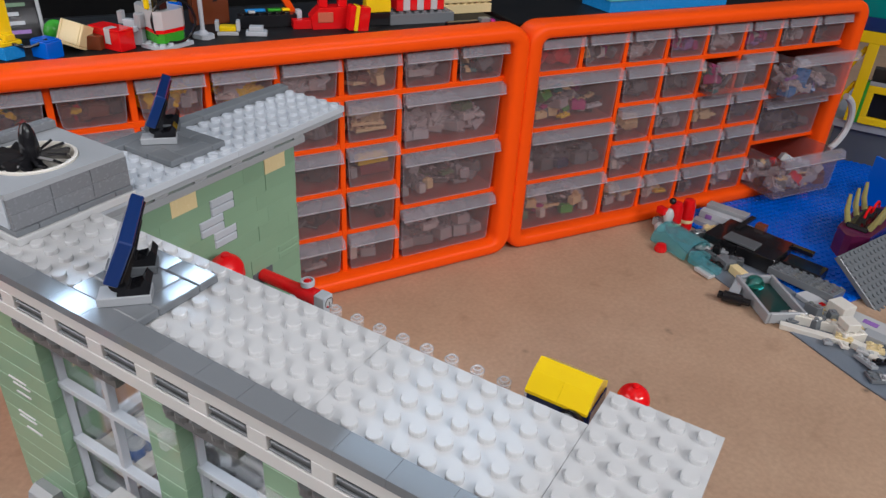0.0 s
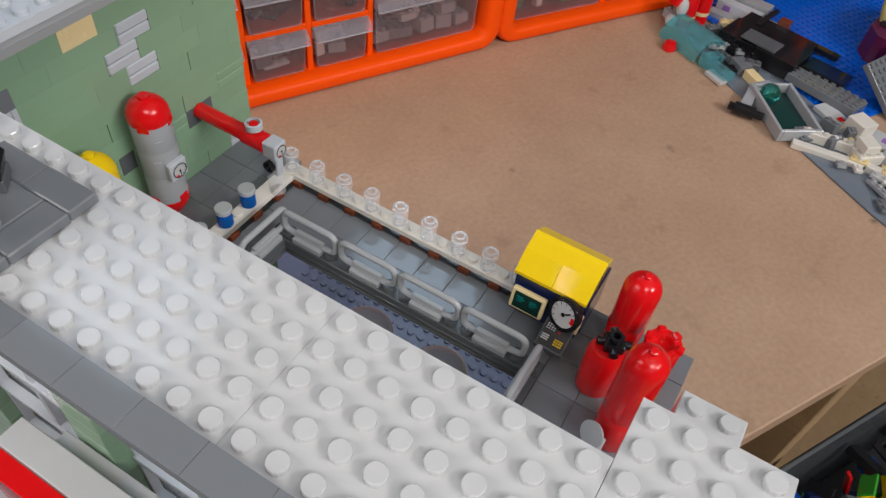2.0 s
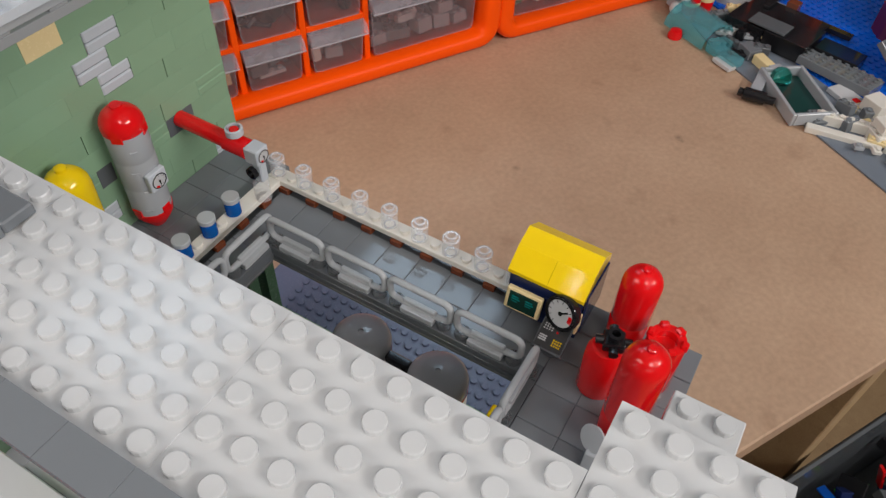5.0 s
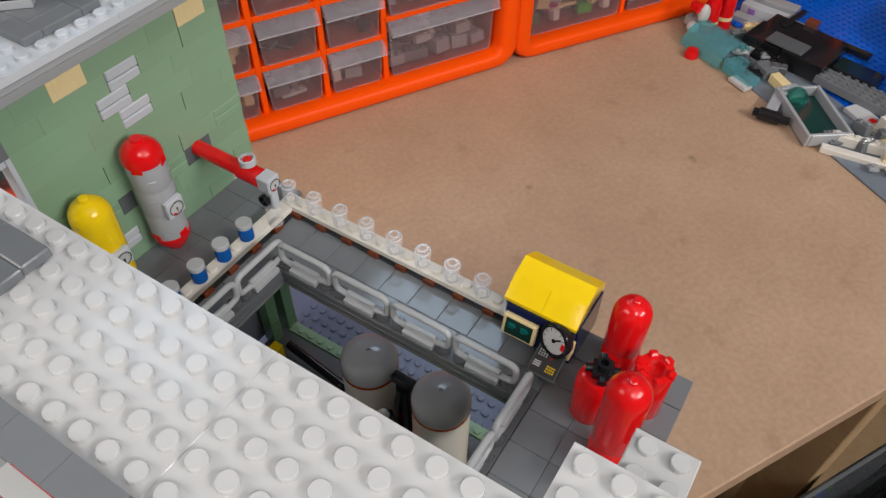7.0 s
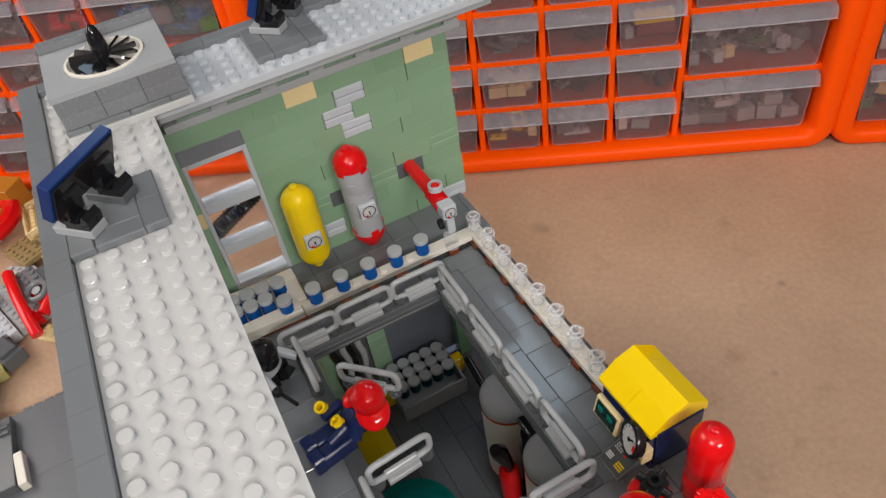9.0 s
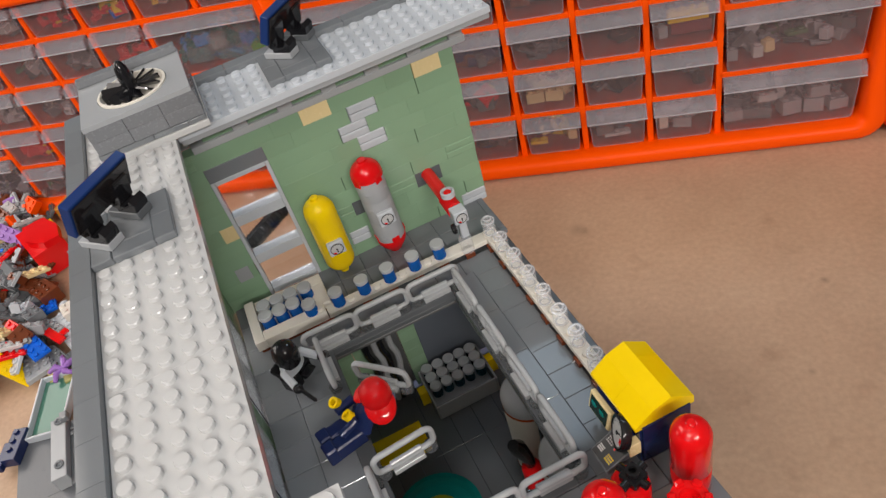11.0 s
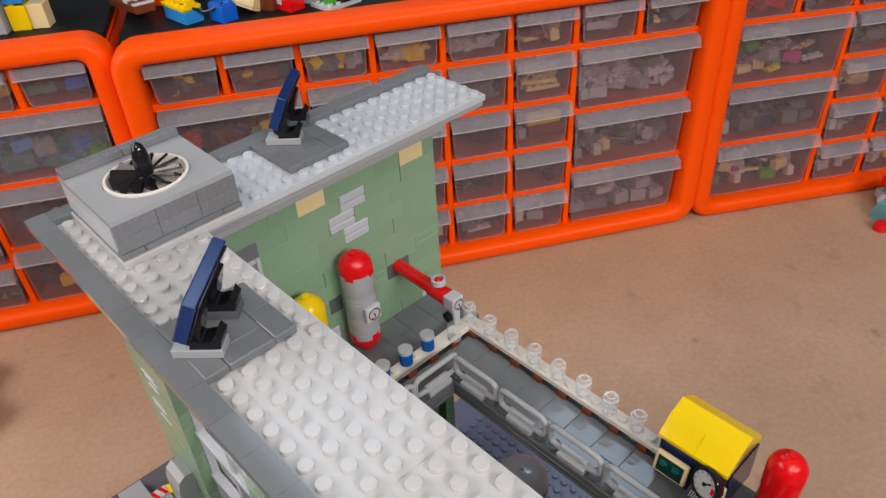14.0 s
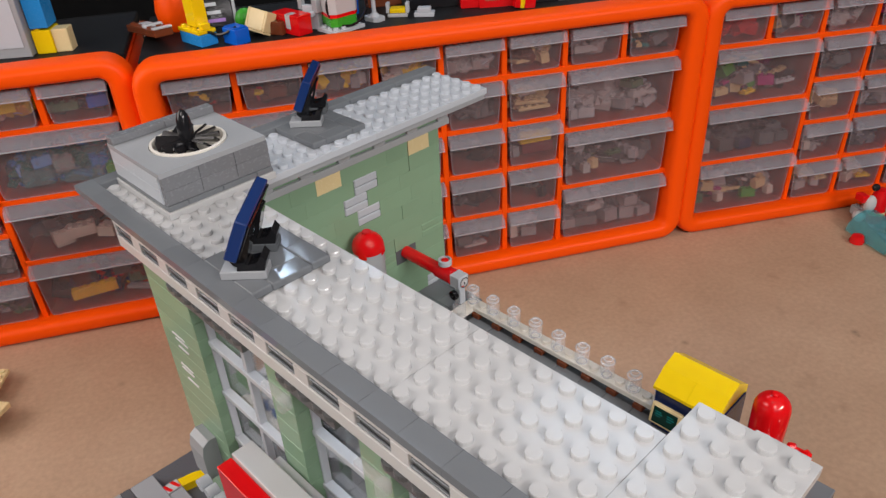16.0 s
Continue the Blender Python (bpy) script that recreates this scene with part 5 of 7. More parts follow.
for nm, mat, dots in (("white_keys", WHITE, [(-0.0035, -0.0028 + 0.0009 * k, 0.0016, 0.0003) for k in range(3)] + [(-0.0045 + 0.0011 * i, 0.002 + 0.001 * j, 0.0003, 0.0003) for i in range(4) for j in range(3)]),
                      ("yellow_keys", YELLOW, [(0.0012 + 0.001 * i, -0.0035 + 0.0011 * j, 0.00035, 0.00035) for i in range(4) for j in range(3)]),
                      ("red_keys", RED, [(-0.001, 0.0042, 0.0004, 0.0004), (0.0012, 0.0020, 0.0004, 0.0004), (0.0012, 0.0042, 0.0004, 0.0004)])):
    bm = bmesh.new()
    for x, y, w, h in dots:
        cbox(bm, x - w, x + w, y - h, y + h, 0, 0.0003, 0.00005, dm)
    part(nm, bm, mat, desk)
brick("tan_block", 0.0895, 0.1495, 0.160, 0.004, 0.0055, 0.0078, TAN, booth)

# red tanks in the corner
def red_tank(x, y, r, h, label, tip=(0, 0), nub=True):
    t = thing("red_tank", label, "gas tank", pose(x, y, DECK, tip[0], tip[1], 0), "red tanks in the deck corner")
    bm = bmesh.new()
    prof = [(0, 0), (r * .96, 0), (r, 0.0005), (r, h * .34), (r * .985, h * .345), (r * .985, h * .35), (r, h * .355), (r, h - r)]
    prof += [(r * math.cos(radians(a)), h - r + r * math.sin(radians(a))) for a in (15, 30, 45, 60, 72)] + [(r * .22, h - 0.0003), (r * .22, h + 0.0008), (r * .16, h + 0.0012), (0, h + 0.0012)]
    lathe(bm, prof, 28)
    part("body", bm, RED, t)
    return t
red_tank(0.1095, 0.1665, 0.0079, 0.0435, "tall glossy red toy tank with a domed top")
red_tank(0.1235, 0.1215, 0.0079, 0.0590, "tall glossy red toy tank beside the clustered tanks")
short = thing("red_tank", "short red toy tank with a black valve on top", "gas tank", group="red tanks in the deck corner")
bm = bmesh.new()
lathe(bm, [(0, 0), (0.0075, 0), (0.0079, 0.0008), (0.0079, 0.020), (0.0074, 0.0235), (0.006, 0.0258), (0.003, 0.0268), (0, 0.0268)], 26, pose(0.1085, 0.1400, DECK))
part("body", bm, RED, short)
bm = bmesh.new()
vm = pose(0.1095, 0.1410, DECK + 0.0268, 0, 0, 20)
cbox(bm, -0.0040, 0.0040, -0.0040, 0.0040, 0, 0.0040, 0.0006, vm)
lathe(bm, [(0.0015, 0.004), (0.0028, 0.004), (0.0028, 0.0068), (0.0016, 0.0068), (0.0016, 0.0045)], 16, vm)
for a in range(4):
    lathe(bm, [(0, 0.003), (0.0018, 0.003), (0.0018, 0.0066), (0, 0.0066)], 10, vm @ pose(0, 0, 0.002, 90, 0, 0) @ Matrix.Rotation(0, 4, "Z") if a == 0 else vm @ Matrix.Translation((0, 0, 0.002)) @ Matrix.Rotation(math.pi / 2 * a, 4, "Z") @ Matrix.Rotation(math.pi / 2, 4, "X"))
part("valve_block", bm, BLACK, short, "black cross-shaped valve")
can = thing("red_tank", "red toy canister with a notched rim behind the tanks", "gas tank", group="red tanks in the deck corner")
bm = bmesh.new()
lathe(bm, [(0, 0), (0.0070, 0), (0.0075, 0.0008), (0.0075, 0.0265), (0.0072, 0.0275), (0.0040, 0.0275), (0.0040, 0.0240), (0, 0.0240)], 24, pose(0.1262, 0.1535, DECK))
part("body", bm, RED, can)
for k in range(6):
    bm = bmesh.new()
    cbox(bm, 0.0048, 0.0079, -0.0018, 0.0018, 0.0255, 0.0292, 0.0007, pose(0.1262, 0.1535, DECK) @ Matrix.Rotation(k * math.pi / 3, 4, "Z"))
    part("rim_tooth", bm, RED, can)
disc = thing("grey_disc", "light grey toy dish leaning by the red tanks", "toy part")
bm = bmesh.new()
lathe(bm, [(0, 0), (0.0060, 0.0004), (0.0064, 0.0018), (0.0058, 0.0020), (0, 0.0014)], 24, pose(0.1180, 0.1085, DECK + 0.0165, 0, -65, 60) @ Matrix.Scale(0.82, 4))
cbox(bm, -0.003, 0.003, -0.004, 0.004, 0, 0.0135, 0.0004, pose(0.1200, 0.1070, DECK))
part("dish", bm, LGREY, disc)

# storey below: tanks, jar crate, hose
DOME = plastic("dome_grey_plastic", (0.43, 0.46, 0.49), 0.07, 0.03, 0.005, 0.5)


def big_tank(x, y, label):
    t = thing("storage_tank", label, "tank", pose(x, y, 0.0128), "storage tanks below the deck")
    bm = bmesh.new()
    lathe(bm, [(0, 0), (0.0155, 0), (0.0155, 0.064), (0, 0.064)], 36)
    part("body", bm, CREAM, t)
    bm = bmesh.new()
    lathe(bm, [(0.0157, 0.069), (0.0157, 0.0710), (0.0150, 0.0735), (0.0125, 0.0765), (0.008, 0.0782), (0.0014, 0.0786), (0.0014, 0.0770), (0, 0.0770)], 36)
    lathe(bm, [(0, 0.0662), (0.0157, 0.0662), (0.0157, 0.069)], 36)
    part("dome", bm, DOME, t, "grey domed cap with a centre hole")
    for z in (0.0641, 0.0010):
        bm = bmesh.new()
        lathe(bm, [(0, z), (0.0158, z), (0.0158, z + 0.002), (0, z + 0.002)], 36)
        part("band", bm, plastic("burnt_orange_plastic", (0.42, 0.07, 0.01), 0.2), t)
    return t
big_tank(-0.0105, 0.1445, "cream toy storage tank with grey dome and orange band")
big_tank(0.0350, 0.1450, "cream toy storage tank with grey dome")
ext = thing("extinguisher", "red toy bottle with a black nozzle between the tanks", "toy extinguisher", pose(0.0115, 0.1300, 0.0128) @ Matrix.Scale(1.3, 4))
bm = bmesh.new()
lathe(bm, bottle_profile(0.0048, 0.030, False), 16)
part("body", bm, RED, ext)
bm = bmesh.new()
sweep(bm, [(0, 0, 0.028), (0, -0.001, 0.036), (0.001, -0.004, 0.047), (0.002, -0.006, 0.052)], [0.0025, 0.003, 0.0038, 0.0026], 12)
part("nozzle", bm, BLACK, ext)
lump = thing("coupling", "black toy pipe coupling between the storage tanks", "toy part", pose(0.0125, 0.1440, 0.0128))
bm = bmesh.new()
lathe(bm, [(0, 0), (0.006, 0), (0.006, 0.05), (0.0048, 0.056), (0.0048, 0.064), (0, 0.064)], 18)
cbox(bm, -0.007, 0.007, -0.003, 0.003, 0.066, 0.072, 0.001)
part("body", bm, BLACK, lump)
crate = thing("jar_crate", "light grey toy crate packed with grey-lidded jars", "crate", pose(-0.0893, 0.1215, 0.0129))
for a, b, c, d in ((-0.0180, 0.0180, -0.0235, -0.0220), (-0.0180, 0.0180, 0.0220, 0.0235), (-0.0180, -0.0165, -0.0219, 0.0219), (0.0165, 0.0180, -0.0219, 0.0219)):
    bm = bmesh.new()
    cbox(bm, a, b, c, d, 0, 0.0145, 0.0004)
    part("crate_side", bm, LGREY, crate)
bm = bmesh.new()
cbox(bm, -0.0164, 0.0164, -0.0219, 0.0219, 0.0, 0.0015, 0.0003)
part("crate_floor", bm, PGREY, crate)
# crate jars: bodies darkened for shade, lids lightened against the deep shade there
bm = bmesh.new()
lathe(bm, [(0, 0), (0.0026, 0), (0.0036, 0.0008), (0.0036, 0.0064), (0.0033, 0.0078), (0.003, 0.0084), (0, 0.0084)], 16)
SHADED_GLASS = mesh_of("glass", bm, CLEAR_SHADED)
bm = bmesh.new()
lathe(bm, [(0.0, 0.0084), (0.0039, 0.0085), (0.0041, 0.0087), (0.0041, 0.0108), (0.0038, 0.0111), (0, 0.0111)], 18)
LIT_LID = mesh_of("lid", bm, PGREY)
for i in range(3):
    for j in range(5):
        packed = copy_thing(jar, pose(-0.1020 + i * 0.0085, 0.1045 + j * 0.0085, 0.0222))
        tagged(packed, "clear toy jar in the crate, body darkened for shade, grey lid lightened", "jar", "jars in the crate")
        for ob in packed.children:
            ob.data = SHADED_GLASS if ob.name.startswith("glass") else LIT_LID
for x, y in ((-0.0920, 0.0955), (-0.0920, 0.1485)):
    brick("yellow_peg", x - 0.0035, y - 0.0035, 0.0128, 0.007, 0.007, 0.0130, YELLOW, building)
hose = thing("hose", "black toy hose running along the floor below", "hose")
bm = bmesh.new()
sweep(bm, [(-0.085, 0.1535, 0.028), (-0.06, 0.1530, 0.022), (-0.03, 0.150, 0.020), (0.0, 0.160, 0.020), (0.02, 0.165, 0.0185)], 0.0030, 10)
part("tube", bm, BLACK, hose)
dish = thing("teal_dish", "round teal toy dish with a yellow-green centre", "toy dish", pose(0.0100, 0.0700, 0.0129))
bm = bmesh.new()
lathe(bm, [(0, 0.0), (0.014, 0.0), (0.0260, 0.0300), (0.0262, 0.0325), (0.0235, 0.0325), (0.0210, 0.0295), (0, 0.0290)], 40)
part("bowl", bm, TEAL, dish)
bm = bmesh.new()
lathe(bm, [(0.0130, 0.0293), (0.0128, 0.0312), (0.010, 0.0318), (0, 0.0318)], 28)
part("centre", bm, plastic("olive_yellow_plastic", (0.30, 0.36, 0.02), 0.2), dish)
spare = thing("yellow_bracket", "yellow toy peg at the back of the lower floor", "toy part", pose(0.066, 0.155, 0.0129))
bm = bmesh.new()
cbox(bm, -0.005, 0.005, -0.004, 0.004, 0, 0.05, 0.0008)
part("peg", bm, YELLOW, spare)


# toy figures: plain one-piece shapes
def doll(name, label, m, parts, mats):
    bm = bmesh.new()
    for kind, mi, q, *args in parts:
        if kind == "box":
            a, b, c = args
            cbox(bm, -a, a, -b, b, -c, c, 0.0008, q, mi)
        elif kind == "ball":
            r, = args
            lathe(bm, [(0, -r)] + [(r * math.cos(radians(t)), r * math.sin(radians(t))) for t in range(-75, 76, 15)] + [(0, r)], 16, q, mi)
        else:
            prof, = args
            lathe(bm, prof, 16, q, mi)
    return single(name, bm, mats, label, "toy figure", m)


TORSO = [(0.0048, 0), (0.0046, 0.006), (0.0040, 0.0125), (0.0028, 0.0135), (0, 0.0135)]
HELM = [(0.0052, -0.004), (0.0060, -0.001), (0.0062, 0.003), (0.0054, 0.0065), (0.0032, 0.0085), (0, 0.0090)]
CUFF = [(0.0016, 0), (0.0027, 0), (0.0028, 0.0034), (0.0016, 0.0034), (0.0015, 0)]
BIG = [(r * 1.22, z * 1.2) for r, z in HELM]
doll("seated_toy_figure", "seated toy figure with a red helmet and dark blue suit", pose(0.0120, 0.0520, DECK, 0, 0, 0), [
    ("box", 0, pose(-0.0025, -0.0060, 0.0045, 0, 0, 12), 0.0037, 0.0090, 0.0042), ("box", 0, pose(0.0055, -0.0055, 0.0045, 0, 0, 12), 0.0037, 0.0090, 0.0042),
    ("box", 0, pose(-0.0005, -0.0148, 0.0055, 0, 0, 12), 0.0038, 0.0030, 0.0050), ("box", 0, pose(0.0075, -0.0143, 0.0055, 0, 0, 12), 0.0038, 0.0030, 0.0050),
    ("turn", 0, pose(0.0010, 0.0030, 0.0060, -32, 0, 12) @ Matrix.Diagonal((1.6, 0.95, 0.95, 1)), TORSO),
    ("turn", 1, pose(0.0015, 0.0155, 0.0205, 6, 14, 0), BIG), ("ball", 1, pose(0.0052, 0.0150, 0.0175, 0, 30, -8) @ Matrix.Diagonal((1.25, 1.05, 0.45, 1)), 0.0072),
    ("ball", 1, pose(-0.0055, 0.0105, 0.0185, 0, -20, 35) @ Matrix.Diagonal((0.9, 1.3, 0.7, 1)), 0.0048),
    ("ball", 2, pose(-0.0030, 0.0120, 0.0170), 0.0046),
    ("box", 0, pose(-0.0085, 0.0000, 0.0125, 0, 0, 20), 0.0019, 0.0055, 0.0020), ("box", 0, pose(0.0050, -0.0020, 0.0130, 20, 0, 10), 0.0019, 0.0055, 0.0020),
    ("turn", 2, pose(-0.0105, -0.0030, 0.0135, 25, 10, 0), CUFF), ("turn", 2, pose(0.0015, 0.0005, 0.0145, 25, -15, 0), CUFF)], [NAVY, RED, YELLOW])
doll("standing_toy_figure", "toy figure in black and white with a black helmet", pose(-0.0360, 0.0350, DECK, 0, 0, 40) @ Matrix.Scale(1.1, 4), [
    ("box", 0, pose(0, 0.0040, 0.0045), 0.0038, 0.0036, 0.0045), ("box", 0, pose(0, -0.0040, 0.0045), 0.0038, 0.0036, 0.0045),
    ("turn", 1, pose(0, 0, 0.0090) @ Matrix.Diagonal((0.8, 1.5, 0.6, 1)), TORSO), ("turn", 0, pose(0, 0, 0.0175), HELM),
    ("box", 1, pose(0.0045, 0.0080, 0.0120, 0, 30, 20), 0.0050, 0.0017, 0.0019), ("box", 1, pose(0.0045, -0.0080, 0.0120, 0, 30, -20), 0.0050, 0.0017, 0.0019),
    ("ball", 0, pose(0.0100, 0.0098, 0.0098), 0.0024), ("ball", 0, pose(0.0100, -0.0098, 0.0098), 0.0024), ("box", 0, pose(0.0150, -0.0105, 0.0090, 0, 15, -10), 0.0060, 0.0009, 0.0010),
    ("box", 0, pose(-0.006, 0, 0.0085, 0, 30, 0), 0.0040, 0.0066, 0.0012), ("box", 0, pose(0.0085, 0.0005, 0.0095), 0.0024, 0.0034, 0.0006)], [BLACK, PGREY])

# ---- toys standing on the cabinets ----
def toy(name, label, m, blocks, category="toy", group=""):
    """A brick-built toy: blocks of (part name, material, x0, x1, y0, y1, z0, z1 in millimetres, studs)."""
    t = thing(name, label, category, m, group)
    for nm, mat, x0, x1, y0, y1, z0, z1, st in blocks:
        bm = bmesh.new()
        k = 0.001
        cbox(bm, x0 * k, x1 * k, y0 * k, y1 * k, z0 * k, z1 * k, 0.0005)
        if st:
            for i in range(int((x1 - x0) // 8)):
                for j in range(int((y1 - y0) // 8)):
                    stud(bm, x0 * k + (i + .5) * U, y0 * k + (j + .5) * U, z1 * k, 10)
        part(nm, bm, mat, t)
    return t


def ring_of(bm, r, rr, m, a0=0, a1=360, n=28):
    pts = [m @ Vector((r * math.cos(radians(a)), r * math.sin(radians(a)), 0)) for a in np.linspace(a0, a1, n, endpoint=a1 - a0 < 360)]
    sweep(bm, pts, rr, 8, a1 - a0 >= 360)


CT = CAB_H - 0.006
toy("brick_tower", "grey, yellow and blue brick tower on the cabinet", pose(-0.497, 0.098, CT, 0, 0, 52), [
    ("grey_slab", LGREY, -44, -8, -16, 0, 0, 70, False), ("grey_tile", PGREY, -40, -12, -16.6, -16.1, 8, 60, False), ("yellow_block", YELLOW, -6, 9, -10, 12, 0, 19, True), ("azure_block", AZURE, -6, 9, -10, 12, 20.8, 62, True), ("tan_block", TAN, 9.2, 22, -8, 6, 0, 19, False)])
toy("brown_plank", "brown toy plank with a grey clip lying on the cabinet", pose(-0.455, 0.170, CT + 0.006, 0, 6, 176), [("plank", BROWN, -34, 34, -8, 8, -1, 5, True), ("clip", PGREY, -14, -8, -8.2, 8.2, 5.1, 8, False), ("tip", PGREY, -34.5, -29, -8.3, 8.3, 5.1, 7, False), ("print", PGREY, 0, 12, -4, 4, 6.8, 7.2, False)])
toy("toy_pump", "azure and yellow brick toy with a black hose", pose(-0.408, 0.191, CT, 0, 0, 3), [("azure_base", AZURE, -16, 16, -8, 8, 0, 9.6, False), ("yellow_deck", YELLOW, -17, 15, -8.4, 8.4, 9.8, 13, True), ("yellow_post", YELLOW, -6, 8, -5, 7, 14.8, 50, True), ("yellow_foot", YELLOW, 8.2, 15, -4, 4, 13.1, 18, False)])
hz = thing("toy_hose", "thin black hose lying between the toys", "toy hose")
bm = bmesh.new()
sweep(bm, [(-0.398 + 0.022 * t, 0.186 + 0.024 * t + 0.002 * math.sin(6 * t), CT + 0.0145 - 0.006 * math.sin(3.1 * t)) for t in np.linspace(0, 1, 12)], 0.0012, 6)
part("tube", bm, BLACK, hz)
toy("framed_board", "dark printed board in a grey frame leaning back", pose(-0.428, 0.220, CT + 0.001, -22, 0, 62), [("board", BLACK, -15, 15, 0, 3, 2, 46, False)] + [("print", (PURPLE, PGREY, PGREY, OLIVE, PGREY)[k], -9 + 2 * (k % 2), 8 - 3 * (k % 3), -0.4, -0.05, 6 + 7 * k, 9 + 7 * k, False) for k in range(5)] + [("frame_bar", LGREY, -18, -15.2, -1, 4, 0, 48, False), ("frame_bar", LGREY, 15.2, 18, -1, 4, 0, 48, False)])
drum = thing("orange_drum", "round orange toy drum behind the other toys", "toy", pose(-0.466, 0.205, CT))
bm = bmesh.new()
lathe(bm, [(0, 0), (0.016, 0), (0.019, 0.006), (0.020, 0.016), (0.018, 0.030), (0.010, 0.040), (0, 0.042)], 22)
part("drum", bm, ORANGE, drum)
toy("blue_brick", "bright blue toy brick on the cabinet", pose(-0.381, 0.211, CT, 0, 0, 5), [("brick", BLUE, -9, 9, -7, 7, 0, 13, False), ("rim", BLUE, -8, 8, -6, 6, 13.05, 14, False)])
toy("tan_brick", "tan toy box tipped on its edge", pose(-0.384, 0.233, CT + 0.0025, -24, 10, 20), [("floor", TAN, -10, 10, -7, 7, 0, 2, False), ("side", TAN, -10, -8, -7, 7, 2.1, 19, False), ("side", TAN, 8, 10, -7, 7, 2.1, 19, False), ("side", TAN, -7.9, 7.9, 5, 7, 2.1, 19, False), ("side", TAN, -7.9, 7.9, -7, -5, 2.1, 19, False), ("base", TAN, -7.9, 7.9, -4.9, 4.9, 2.1, 14, False)])
toy("brown_piece", "dark red-brown toy piece behind the tan box", pose(-0.374, 0.247, CT, 0, 0, 25), [("piece", BROWN, -7, 7, -5, 5, 0, 11, False)])
ball = thing("green_ball_toy", "small bright green toy ball behind the bricks", "toy", pose(-0.410, 0.238, CT))
bm = bmesh.new()
lathe(bm, [(0, 0), (0.005, 0.001), (0.0085, 0.006), (0.009, 0.010), (0.007, 0.015), (0.003, 0.018), (0, 0.0185)], 16)
part("ball", bm, LIME, ball)
toy("red_box", "red toy box with a white label on the cabinet", pose(-0.3675, 0.2585, CT, 0, 0, 5), [("box", RED, -16.5, 16.5, -7.5, 7.5, 0, 15, False), ("lid", RED, -16.8, 16.8, -7.8, 7.8, 15.1, 16.8, False), ("label", WHITE, 1, 7, -8.2, -7.85, 5, 16.8, False), ("label", WHITE, 1, 7, -7.8, 0, 16.85, 17.1, False)])
toy("grey_clips", "light grey toy clips behind the red box", pose(-0.362, 0.276, CT, 0, 0, 20), [("clip", PGREY, -8, 8, -3, 3, 0, 20, False), ("arm", PGREY, 2, 6, -9, -3.1, 12, 16, False), ("arm", LGREY, -12, -8.1, -3, 3, 16, 26, False)])
ship = thing("toy_ship", "white, red and green toy ship on a grey plate", "toy ship", pose(-0.340, 0.289, CT, 0, 0, 2))
bm = bmesh.new()
cbox(bm, -0.0125, 0.0125, -0.0165, 0.0165, 0, 0.0032)
for i in range(3):
    for j in range(4):
        stud(bm, -0.008 + U * i, -0.012 + U * j, 0.0032, 10)
part("plate", bm, PGREY, ship)
hullline = [(-0.010, -0.010), (0.004, -0.0145), (0.009, -0.010), (0.010, 0.010), (0.006, 0.0150), (-0.010, 0.0150), (-0.030, 0.012), (-0.034, 0.004), (-0.030, -0.003)]
for nm, mat, z0, z1, k in (("green_hull", LIME, 0.0050, 0.0125, 0.94), ("red_band", RED, 0.0126, 0.0155, 0.98), ("white_hull", WHITE, 0.0156, 0.0300, 1.0)):
    bm = bmesh.new()
    prism(bm, [(x * k, y * k) for x, y in hullline], z0, z1, "z")
    part(nm, bm, mat, ship)
bm = bmesh.new()
cbox(bm, -0.026, -0.006, 0.000, 0.013, 0.0301, 0.048, 0.002)
part("cabin", bm, WHITE, ship)
bm = bmesh.new()
cbox(bm, -0.003, 0.006, -0.009, 0.0, 0.0301, 0.045, 0.001)
part("black_cap", bm, BLACK, ship)
bm = bmesh.new()
cbox(bm, -0.0075, -0.0035, -0.013, -0.009, 0.0301, 0.042, 0.001)
part("yellow_peg", bm, YELLOW, ship)
bm = bmesh.new()
cbox(bm, -0.019, -0.012, -0.0150, -0.008, 0.014, 0.026, 0.001)
part("grey_clip", bm, LGREY, ship)
bm = bmesh.new()
ring_of(bm, 0.0170, 0.0011, pose(0.0105, 0.0, 0.0215, 90, 0, 62))
part("black_ring", bm, BLACK, ship)
stand = thing("pole_stand", "light grey pole on a round-cornered base", "toy stand", pose(-0.338, 0.3250, CT, 0, 0, 5))
bm = bmesh.new()
prism(bm, [(-0.009, -0.004), (-0.005, -0.0065), (0.005, -0.0065), (0.009, -0.004), (0.009, 0.004), (0.005, 0.0065), (-0.005, 0.0065), (-0.009, 0.004)], 0, 0.0035, "z")
part("base", bm, PGREY, stand)
bm = bmesh.new()
lathe(bm, [(0, 0.0036), (0.0050, 0.0036), (0.0030, 0.0060), (0.0020, 0.0070), (0.0020, 0.060), (0, 0.060)], 14)
part("pole", bm, PGREY, stand)
toy("blue_yellow_bits", "blue and yellow toy bits beside the pole", pose(-0.372, 0.322, CT, 0, 0, 30), [("blue_piece", BLUE, -9, 9, -5, 5, 0, 26, False), ("yellow_piece", YELLOW, -8, 8, -4, 4, 26.2, 31, False), ("blue_top", BLUE, -7, 7, -4, 4, 31.2, 48, False)])
toy("yellow_plate", "small yellow plate on a white base", pose(-0.331, 0.347, CT, 0, 0, 42), [("base", WHITE, -9, 9, -6, 6, 0, 3.2, False), ("plate", YELLOW, -7, 7, -5, 5, 3.4, 7.5, False), ("clip", PGREY, -10.5, -7.2, -4, 4, 3.3, 12, False), ("clip", PGREY, 7.2, 10.5, -4, 4, 3.3, 12, False)])
